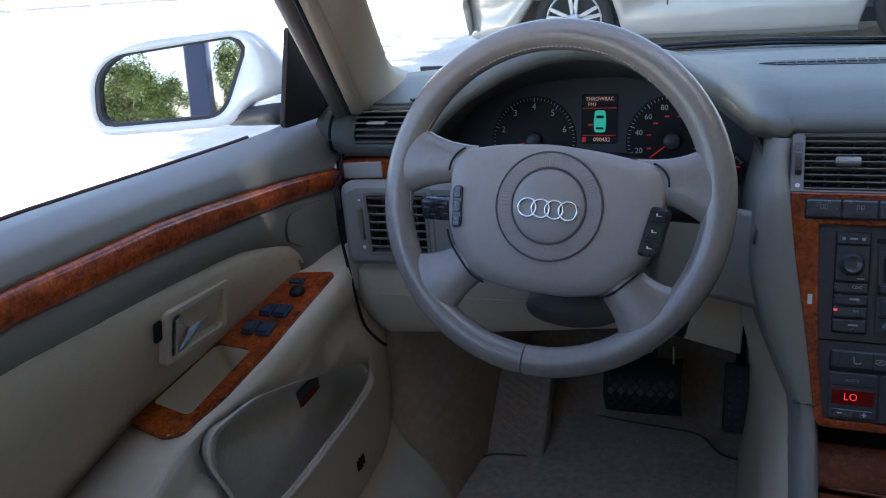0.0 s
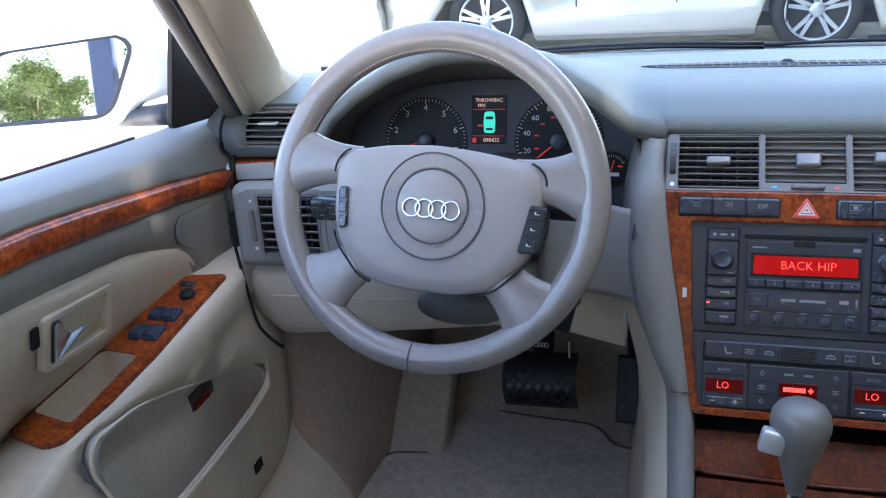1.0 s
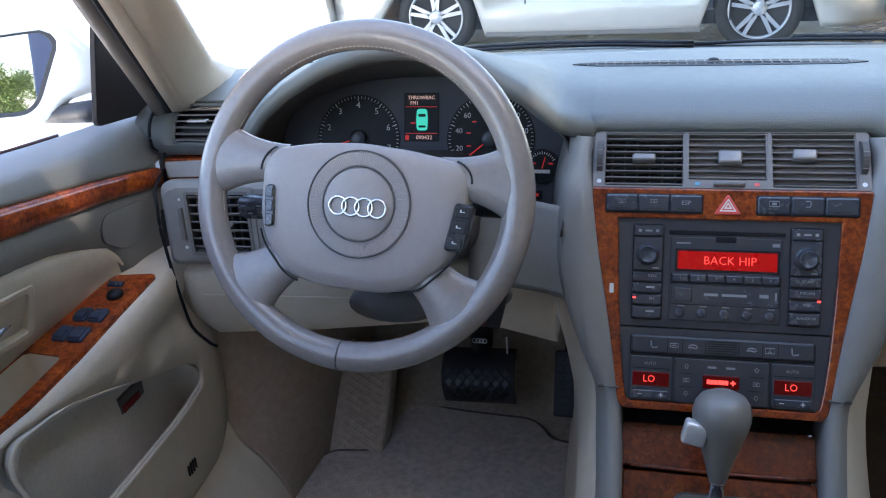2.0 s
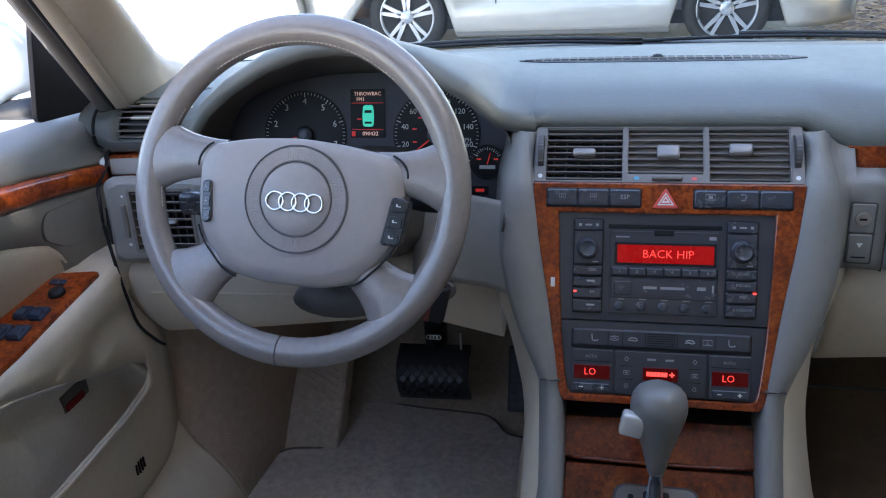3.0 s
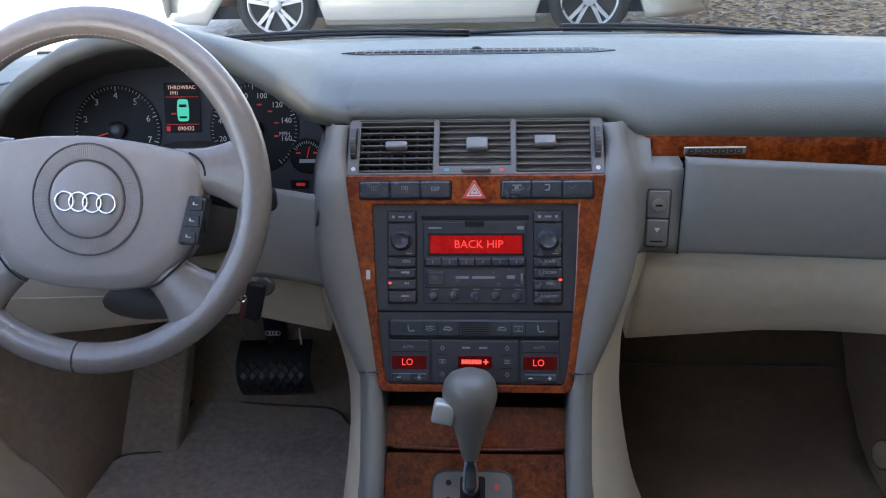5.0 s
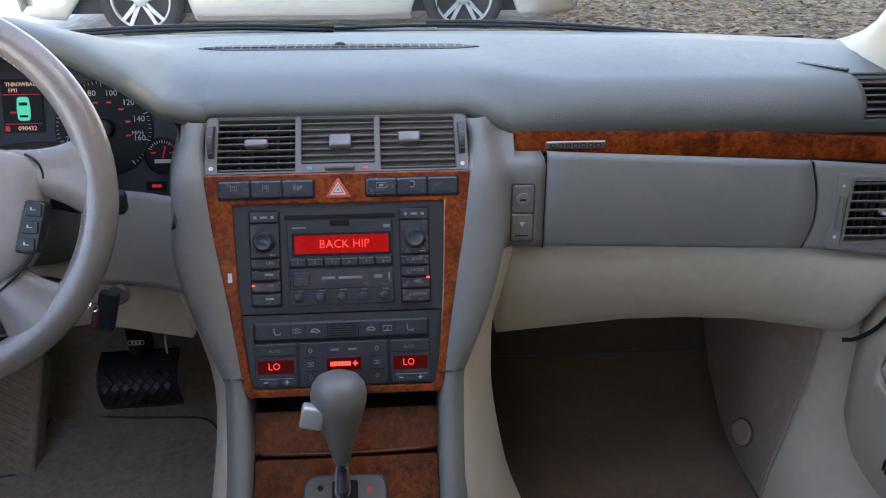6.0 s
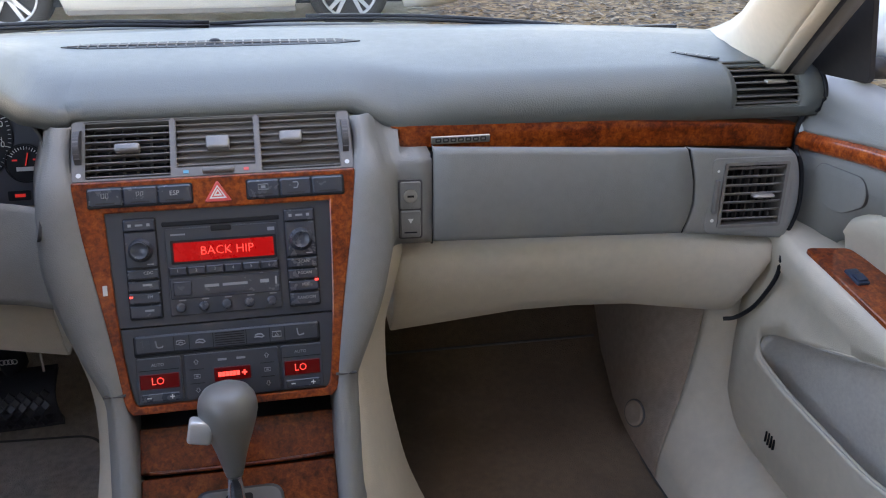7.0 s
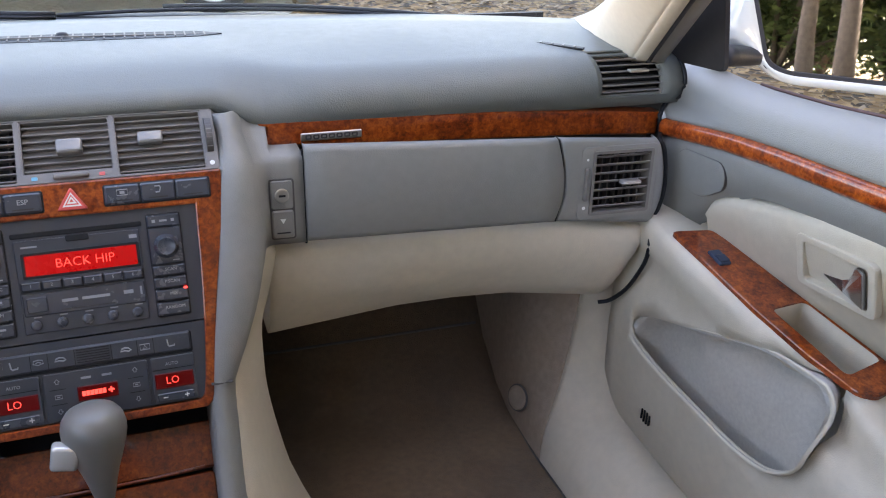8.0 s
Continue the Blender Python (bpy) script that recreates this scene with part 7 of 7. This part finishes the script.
# ---- door mirrors ----
def mirror(s, glass, housing, normal, label):
    mobj = thing("door_mirror", label, "car mirror", (s * 0.87, 0.99, 0.96), "door mirrors")
    nrm = Vector(normal).normalized()
    up = Vector((0, 0, 1))
    xx = up.cross(nrm).normalized()
    M = axes((s * 1.04, 0.98, 1.01), xx, nrm.cross(xx))
    onto = lambda x, z: ((Vector((s * x, 0.98, z)) - Vector((s * 1.04, 0.98, 1.01))).dot(xx) * 1.02, (z - 1.01) / max(0.5, nrm.cross(xx).z))
    gp = outline([onto(*p) for p in glass], 0.030, 6)
    hp = outline([onto(*p) for p in housing], 0.03, 5)
    area = sum(a[0] * b[1] - a[1] * b[0] for a, b in zip(gp, gp[1:] + gp[:1]))
    if area < 0:
        gp, hp = gp[::-1], hp[::-1]
    gc = sum((Vector(p) for p in gp), Vector((0, 0))) / len(gp)
    part("mirror_glass", plate(bmesh.new(), gp, -0.006, -0.003, M), MIRROR, mobj, "mirror glass")
    bm = bmesh.new()
    grow = lambda pts, k, dx=0.0: [gc + (Vector(p) - gc) * k for p in pts]
    frame_plate(bm, grow(gp, 1.10), grow(gp, 0.97), -0.012, 0.004, M)
    part("mirror_rim", bm, RUBBER, mobj, "black rubber rim", bevel=0.002)
    bm = bmesh.new()
    def reach(pts, a):
        """How far an outline lies from the glass's centre in the direction a."""
        d = Vector((math.cos(a), math.sin(a)))
        best = 0.01
        for p, q in zip(pts, pts[1:] + pts[:1]):
            p, e = Vector(p) - gc, Vector(q) - Vector(p)
            den = d.x * e.y - d.y * e.x
            if abs(den) > 1e-9:
                t1, u1 = (p.x * e.y - p.y * e.x) / den, (p.x * d.y - p.y * d.x) / den
                if t1 > 0 and -1e-6 <= u1 <= 1 + 1e-6:
                    best = max(best, t1)
        return d, best

    angles = [2 * math.pi * i / 72 for i in range(72)]
    rows = []
    for k, far, z in ((1.03, 0, -0.004), (1.05, 0, 0.005), (1.0, 0.5, 0.007), (1.0, 0.92, 0.002), (1.0, 1.0, -0.012), (0.99, 1.0, -0.03), (0.93, 1.0, -0.06), (0.80, 1.0, -0.09), (0.55, 1.0, -0.112), (0.25, 1.0, -0.122), (0.03, 1.0, -0.125)):
        row = []
        for a in angles:
            d, g0 = reach(gp, a)
            h0 = max(reach(hp, a)[1], g0 * 1.07)
            r = k * lerp(g0 * 1.05 if far else g0, h0, far)
            row.append(M @ Vector((gc.x + d.x * r, gc.y + d.y * r, z)))
        rows.append(row)
    sheet(rows, bm, True)
    bmesh.ops.recalc_face_normals(bm, faces=bm.faces)
    part("housing", bm, PAINT, mobj, "glossy white silver housing", smooth=True)
    bm = bmesh.new()
    tube(bm, [(s * 0.835, 0.965, 0.972), (s * 0.87, 0.985, 0.966), (s * 0.92, 1.005, 0.958), (s * 0.97, 1.02, 0.950)], [0.021, 0.021, 0.019, 0.014], 14, False, 0.75)
    part("arm", bm, RUBBER, mobj, "black mirror arm", smooth=True)
    # the black corner plate that carries it
    tp = [(0.892, 0.976), (0.900, 0.968), (1.06, 0.950), (1.078, 0.962), (0.936, 1.076), (0.872, 1.104), (0.858, 1.108)]
    sd = axes((0, 0, 0), (0, s, 0), (0, 0, 1))
    tri2 = outline([(s * p[0], p[1]) for p in tp], 0.006, 3)
    if s < 0:
        tri2 = tri2[::-1]
    zz = (sd.to_3x3() @ Vector((0, 0, 1))).x
    slab = plate(bmesh.new(), tri2, 0.802 * s * zz - 0.004, 0.802 * s * zz + 0.004, sd)
    for v in slab.verts:
        v.co.x -= s * 0.40 * (v.co.z - 0.96)
    part("corner_plate", slab, CORNER, mobj, "black triangular corner plate", bevel=0.001)
    return mobj


mirror(-1, [(1.158, 1.033), (1.122, 1.062), (0.928, 1.076), (0.912, 1.060), (0.962, 0.963), (1.168, 0.959)], [(1.196, 1.010), (1.155, 1.060), (1.08, 1.082), (0.905, 1.088), (0.872, 1.055), (0.848, 1.015), (0.850, 0.985), (0.905, 0.985), (0.95, 0.945), (1.178, 0.940)], (0.212, -0.97, 0.116), "white silver driver's door mirror reflecting trees")
mirror(1, [(1.158, 1.050), (1.122, 1.080), (0.928, 1.092), (0.912, 1.055), (0.950, 0.948), (0.985, 0.935), (1.190, 0.918)], [(1.196, 1.010), (1.155, 1.070), (1.08, 1.10), (0.915, 1.105), (0.895, 1.065), (0.858, 1.005), (0.862, 0.975), (0.912, 0.972), (0.975, 0.918), (1.20, 0.898)], (-0.26, -0.957, 0.123), "white silver passenger door mirror reflecting trees and a road")


# ---- wipers ----
for x0, x1, name in ((-0.62, -0.02, "wiper"), (-0.02, 0.60, "wiper")):
    wp = thing(name, "black windscreen wiper resting at the foot of the glass", "wiper", ((x0 + x1) / 2, far_edge(x0) + 0.03, 0.955), "windscreen wipers")
    pts = smoothed([(lerp(x0, x1, f), far_edge(lerp(x0, x1, f)) + 0.015 - 0.02 * f, 0.962 + 0.008 * math.sin(math.pi * f)) for f in (0, 0.25, 0.5, 0.75, 1)], 4)
    part("blade", tube(bmesh.new(), pts, 0.0030, 6), BLACK, wp, smooth=True)
    part("arm", tube(bmesh.new(), [p + Vector((0.0, 0.012, 0.003)) for p in pts[4:]], 0.0040, 6), BLACK, wp, smooth=True)


# ---- the parked car across the drive ----
def parked_car():
    car = thing("parked_car", "beige silver saloon car parked across the drive", "car", (-0.49, 7.3, GZ))
    y0 = 6.5
    hubs = (-1.70, 0.725)
    # side sections along the length: bottom, sill, crease, belt height
    rows = []
    xs = [-2.62, -2.58, -2.45, -2.25, -2.05] + [-2.0 + i * 0.05 for i in range(13)] + [-1.3, -0.9, -0.45, 0.0, 0.3] + [0.38 + i * 0.05 for i in range(14)] + [1.15, 1.35, 1.52, 1.60, 1.64]
    for x in sorted(xs):
        zb = 0.13
        for h in hubs:
            q = abs(x - h)
            if q < 0.375:
                zb = max(zb, 0.262 + math.sqrt(max(0, 0.375 ** 2 - q * q)))
        end = max(0, (abs(x + 0.49) - 1.75) / 0.4)
        tuck = 0.30 * end * end
        zt = table(x, [(-2.62, 0.62), (-2.2, 0.78), (-1.3, 0.86), (0.9, 0.90), (1.5, 0.88), (1.64, 0.80)])
        row = []
        for f, dy in ((0.0, 0.035), (0.06, 0.01), (0.16, 0.0), (0.28, 0.012), (0.34, 0.028), (0.50, 0.012), (0.72, 0.0), (0.86, 0.010), (0.96, 0.035), (1.0, 0.075)):
            row.append(Vector((x, y0 + dy + tuck, lerp(zb, zt, f))))
        rows.append(row)
    part("body_side", sheet(rows), CPAINT, car, "dusty beige silver paint", smooth=True, thick=0.02)
    body = bmesh.new()
    prof = [(-2.60, 0.2), (-2.62, 0.55), (-2.2, 0.78), (-1.3, 0.87), (-0.75, 1.28), (-0.3, 1.36), (0.25, 1.34), (0.95, 0.95), (1.5, 0.89), (1.63, 0.78), (1.62, 0.2)]
    sec = smoothed(prof, 3)
    sheet([[Vector((p[0], y, p[1] - (0.03 if i in (0, 3) else 0))) for p in sec] for i, y in enumerate((y0 + 0.10, y0 + 0.22, y0 + 1.45, y0 + 1.60))], body)
    part("roof_and_bonnet", body, CPAINT, car, smooth=True, thick=0.02)
    part("far_side", sheet([[Vector((x, y0 + 1.62, z)) for x in (-2.55, 1.58)] for z in (0.16, 0.85)]), CPAINT, car, thick=0.02)
    for a, b, c, d in ((-1.12, -0.28, -0.72, -0.28), (-0.22, 0.82, -0.22, 0.22)):
        w = part("window", plate(bmesh.new(), [(a, 0.90), (b, 0.90), (d, 1.27), (c, 1.27)], -0.01, 0.004, axes((0, y0 + 0.085, 0), (1, 0, 0), (0, 0.12, 1))), mat("dark_car_glass", (0.02, 0.025, 0.03), 0.05), car, "dark tinted window")
    for x in (-0.98, -0.245, 0.52):
        part("door_gap", rbox((x, y0 + 0.012, 0.50), (0.010, 0.03, 0.62)), BLACK, car)
    part("sill_strip", rbox((-0.49, y0 + 0.035, 0.135), (1.62, 0.06, 0.06), None, 0.015, 3), mat("dark_sill", (0.16, 0.15, 0.135), 0.5), car, "darker sill strip")
    part("rub_strip", rbox((-0.40, y0 + 0.018, 0.335), (1.46, 0.03, 0.05), None, 0.012, 3), CPAINT, car)
    part("underside", rbox((-0.49, y0 + 0.82, 0.20), (3.9, 1.4, 0.10)), BLACK, car)
    for h in hubs:
        for yy, near in ((y0 + 0.10, True), (y0 + 1.52, False)):
            W = axes((h, yy, 0.262), (1, 0, 0), (0, 0, 1))
            tyre = bmesh.new()
            lathe(tyre, [(0.215, -0.17), (0.295, -0.17), (0.312, -0.14), (0.312, 0.02), (0.303, 0.045), (0.26, 0.058), (0.222, 0.050), (0.215, 0.03)], W, 48)
            wh = part("wheel", tyre, TYRE, car, "black tyre on an alloy wheel", smooth=True)
            if not near:
                continue
            rim = bmesh.new()
            lathe(rim, [(0.222, -0.10), (0.224, 0.048), (0.214, 0.056), (0.205, 0.045), (0.200, -0.02)], W, 48)
            part("rim", rim, ALLOY, wh, "bright alloy rim", smooth=True)
            part("brake_disc", lathe(bmesh.new(), [(0.20, -0.06), (0.20, -0.03), (0.12, -0.028), (0.01, -0.028)], W, 32), mat("dark_steel", (0.05, 0.05, 0.055), 0.5, 0.6), wh)
            for i in range(5):
                for off in (-9, 9):
                    sp = bmesh.new()
                    m = W @ pose(0, 0, 0, 0, 0, 90 + i * 72 + off)
                    for u0, u1, w0, w1 in ((0.04, 0.21, 0.017, 0.013),):
                        vs = [(u0, -w0, 0.02), (u1, -w1, 0.032), (u1, w1, 0.032), (u0, w0, 0.02), (u0, -w0, 0.05), (u1, -w1, 0.050), (u1, w1, 0.050), (u0, w0, 0.05)]
                        bv = [sp.verts.new(m @ Vector(v)) for v in vs]
                        for f in ((0, 3, 2, 1), (4, 5, 6, 7), (0, 1, 5, 4), (1, 2, 6, 5), (2, 3, 7, 6), (3, 0, 4, 7)):
                            sp.faces.new([bv[q] for q in f])
                    part("wheel_spoke", sp, ALLOY, wh)
            part("hub_cap", lathe(bmesh.new(), [(0.055, 0.0), (0.055, 0.048), (0.045, 0.056), (0.005, 0.058)], W, 24), ALLOY, wh, smooth=True)
    return car


parked_car()

# ---- fence at the far side of the drive ----
fence = thing("fence", "brown wooden board fence across the drive", "fence", (-14, 13.6, GZ))
FENCE = mat("brown_fence_wood", (0.30, 0.17, 0.10), 0.85, vary=0.2, scale=6)
bd = bmesh.new()
box(bd, (0, 0, 0), (0.145, 0.022, 1.55), None, 0.004, 1)
bmsh = bpy.data.meshes.new("board")
bd.to_mesh(bmsh)
bd.free()
bmsh.materials.append(FENCE)
pd = bmesh.new()
box(pd, (0, 0, 0), (0.16, 0.14, 1.9), None, 0.01, 1)
pm = bpy.data.meshes.new("post")
pd.to_mesh(pm)
pd.free()
pm.materials.append(FENCE)
for i in range(9):
    placed("post", pm, fence, m=Matrix.Translation((-21.6 + i * 2.15, 13.52, GZ + 0.93)))
for i in range(118):
    placed("board", bmsh, fence, m=Matrix.Translation((-21.6 + i * 0.15, 13.64, GZ + 1.02 + 0.01 * math.sin(i * 1.7))))


# ---- trees ----
def leaf_material(name, a, b):
    m = bpy.data.materials.new(name)
    m.use_nodes = True
    t = m.node_tree
    p = t.nodes["Principled BSDF"]
    p.inputs["Roughness"].default_value = 0.6
    g = t.nodes.new("ShaderNodeNewGeometry")
    r = t.nodes.new("ShaderNodeValToRGB")
    r.color_ramp.elements[0].color, r.color_ramp.elements[1].color = (*a, 1), (*b, 1)
    t.links.new(g.outputs["Random Per Island"], r.inputs[0])
    t.links.new(r.outputs[0], p.inputs["Base Color"])
    p.inputs["Subsurface Weight"].default_value = 0.0
    return m


LEAF = leaf_material("green_leaves", (0.035, 0.065, 0.018), (0.13, 0.17, 0.045))
LITTER = leaf_material("dry_leaves", (0.07, 0.037, 0.014), (0.40, 0.245, 0.105))
BARK = mat("grey_brown_bark", (0.12, 0.09, 0.065), 0.95, grain=1.0, grain_scale=40, vary=0.35, scale=9)


def tree_meshes(seed, height, spread, leaves, size, start):
    rnd = random.Random(seed)
    tr = bmesh.new()
    top = height * start
    tube(tr, [(0, 0, -0.1), (0.05, 0.02, top * 0.3), (-0.04, 0.08, top * 0.65), (0.1, 0.0, top)], [0.30, 0.24, 0.20, 0.14], 12, up=(1, 0, 0))
    clumps = []
    for i in range(11):
        a = i * 2.4
        r = spread * (0.45 + 0.5 * rnd.random())
        z = top + (height - top) * (0.12 + 0.78 * rnd.random())
        end = Vector((r * math.cos(a), r * math.sin(a), z))
        base = Vector((0, 0, top * (0.6 + 0.38 * rnd.random())))
        tube(tr, [base, base * 0.4 + end * 0.6 + Vector((0, 0, 0.3)), end], [0.11, 0.07, 0.03], 7)
        clumps.append((end, spread * (0.34 + 0.22 * rnd.random())))
    clumps += [(Vector((spread * 0.4 * rnd.uniform(-1, 1), spread * 0.4 * rnd.uniform(-1, 1), top + (height - top) * rnd.uniform(0.2, 0.9))), spread * 0.42) for i in range(6)]
    verts, faces = [], []
    for i in range(leaves):
        c, r = clumps[rnd.randrange(len(clumps))]
        d = Vector((rnd.gauss(0, 1), rnd.gauss(0, 1), rnd.gauss(0, 0.75))).normalized() * r * rnd.random() ** 0.45
        p = c + d
        u = Vector((rnd.gauss(0, 1), rnd.gauss(0, 1), rnd.gauss(0, 0.5))).normalized()
        w = u.orthogonal().normalized()
        s = size * rnd.uniform(0.7, 1.3)
        k = len(verts)
        verts += [p - u * s, p + w * s * 0.45, p + u * s, p - w * s * 0.45]
        faces.append((k, k + 1, k + 2, k + 3))
    me = bpy.data.meshes.new("crown")
    me.from_pydata([tuple(v) for v in verts], [], faces)
    me.materials.append(LEAF)
    tm = bpy.data.meshes.new("trunk")
    tr.to_mesh(tm)
    tr.free()
    for p in tm.polygons:
        p.use_smooth = True
    tm.materials.append(BARK)
    return tm, me


kinds = [tree_meshes(3, 10.5, 4.0, 15000, 0.16, 0.55), tree_meshes(8, 6.5, 3.0, 10000, 0.14, 0.12)]
# first two rows: out of view, added to block sun and sky from the right
PLANTED = [(0, 8.3, -3.2, 10, 1.0, 1.0), (0, 8.7, 1.6, 130, 1.0, 1.0), (0, 12.5, -5.5, 70, 1.0, 1.0), (0, 12.8, 0.5, 330, 1.0, 1.0), (0, 10.0, 6.2, 250, 1.0, 1.0),
           (1, 6.8, -2.2, 15, 1.0, 1.0), (1, 7.2, 1.2, 95, 1.0, 1.0), (1, 8.4, 4.2, 185, 1.0, 1.0), (1, 11.0, 9.0, 30, 1.2, 1.2), (1, 5.9, 3.2, 240, 0.9, 0.9),
           (0, 6.6, -9.0, 60, 0.9, 1.0), (0, 5.6, -15.5, 310, 0.8, 1.0), (0, 6.3, -21.5, 200, 0.9, 1.1), (0, 13.5, -13.0, 170, 1.0, 1.0), (0, 15.0, -24.0, 280, 1.0, 1.1), (0, 6.2, -30.0, 20, 1.0, 1.1),
           (1, 17.0, -36.0, 80, 1.5, 1.4), (1, 11.5, -44.0, 10, 1.6, 1.5), (1, 5.0, -48.0, 120, 1.6, 1.4), (1, 22.0, -30.0, 0, 1.5, 1.5), (1, -1.5, -58.0, 300, 1.3, 1.2),
           (1, -21.8, -64.0, 40, 0.80, 0.98), (1, -23.5, -66.0, 200, 0.70, 0.80), (1, -19.8, -66.0, 310, 0.60, 0.75), (1, -16.6, -68.0, 190, 0.45, 0.50), (1, -13.6, -66.0, 90, 0.72, 1.15), (1, -11.0, -68.0, 20, 0.75, 1.2), (1, -30.0, -72.0, 20, 0.7, 0.4),
           # added further off to shade the ground that the right mirror shows
           (0, 12.6, -9.5, 20, 1.0, 1.0), (0, 16.5, -8.0, 140, 1.0, 1.1), (0, 17.0, -15.0, 75, 1.0, 1.1), (0, 18.5, -20.5, 215, 1.0, 1.1), (0, 14.2, -18.5, 300, 1.0, 1.0), (0, 19.0, -27.0, 30, 1.1, 1.1), (0, 14.6, -30.5, 100, 1.0, 1.1),
           (1, 8.5, -36.5, 50, 1.4, 1.2), (1, 14.5, -40.0, 150, 1.5, 1.4), (1, 3.0, -41.0, 260, 1.3, 1.3), (1, 20.0, -42.0, 330, 1.6, 1.6), (1, 8.0, -52.0, 15, 1.8, 1.8), (1, 15.0, -54.0, 75, 1.8, 1.8)]
for k, x, y, turn_by, s, tall in PLANTED:
    e = thing("tree", "tall green leafy tree beside the drive, for shade or mirror view" if k == 0 else "dense low green tree round the car, for shade or mirror view", "tree", (0, 0, 0), "trees round the drive")
    trunk = placed("trunk", kinds[k][0], e, "grey brown bark")
    crown = placed("crown", kinds[k][1], e, "green leaves")
    e.matrix_basis = pose(x, y, GZ, 0, 0, turn_by) @ Matrix.Diagonal((s, s, tall, 1))

# ---- leaf litter ----
rnd = random.Random(5)
verts, faces = [], []
for i in range(15000):
    y = rnd.uniform(2.5, 15)
    x = 1.6 + abs(rnd.gauss(0, 1)) * 3.2 + 0.35 * math.sin(y * 1.7)
    a, s, h = rnd.uniform(0, 6.28), rnd.uniform(0.018, 0.045), rnd.uniform(0.003, 0.03)
    u, w = Vector((math.cos(a), math.sin(a), rnd.uniform(-0.3, 0.3))), Vector((-math.sin(a), math.cos(a), rnd.uniform(-0.4, 0.4)))
    p = Vector((x, y, GZ + h + 0.012))
    k = len(verts)
    verts += [tuple(p - u * s), tuple(p + w * s * 0.5), tuple(p + u * s), tuple(p - w * s * 0.5)]
    faces.append((k, k + 1, k + 2, k + 3))
me = bpy.data.meshes.new("leaf_litter")
me.from_pydata(verts, [], faces)
me.materials.append(LITTER)
tagged(placed("leaf_litter", me), "dry brown fallen leaves scattered over the soil", "leaves", kind="stuff")

# ---- what the door mirrors show ----
post = thing("post", "tall blue-grey painted square post behind the car", "post", (-2.85, -6.9, GZ))
POSTM = mat("blue_grey_paint", (0.050, 0.070, 0.135), 0.5, vary=0.08)
part("shaft", rbox((-2.85, -6.9, GZ + 1.9), (0.23, 0.23, 3.8), None, 0.015), POSTM, post)
part("base_plate", rbox((-2.85, -6.9, GZ + 0.02), (0.34, 0.34, 0.04), None, 0.008), POSTM, post)
ASPHALT = mat("grey_asphalt", (0.16, 0.16, 0.155), 0.9, vary=0.16, scale=3, grain=0.6, grain_scale=120, stain=0.4, stain_scale=1.2, dark=(0.7, 0.7, 0.7))
KERB = mat("pale_kerb_stone", (0.52, 0.50, 0.45), 0.85, vary=0.14, scale=5)
rows = [[Vector((lerp(7.2, 11.8, f) + 0.0016 * (y + 6) ** 2, y, GZ + 0.012 + 0.02 * (1 - (2 * f - 1) ** 2))) for f in (0, 0.25, 0.5, 0.75, 1)] for y in range(-70, -3, 4)]
tagged(part("road", sheet(rows), ASPHALT, smooth=True), "grey asphalt road beyond the trees", "road", kind="structure")
for f, name in ((0.0, "kerb"), (1.0, "kerb")):
    edge = [Vector((lerp(7.13, 11.87, f) + 0.0016 * (y + 6) ** 2, y, GZ)) for y in range(-70, -3, 4)]
    rows = [[p + Vector((dx, 0, dz)) for p in edge] for dx, dz in ((-0.09, 0.0), (-0.085, 0.11), (-0.07, 0.125), (0.06, 0.125), (0.075, 0.11), (0.08, 0.0))]
    tagged(part(name, sheet(rows), KERB), "pale stone kerb beside the road", "kerb", kind="structure")
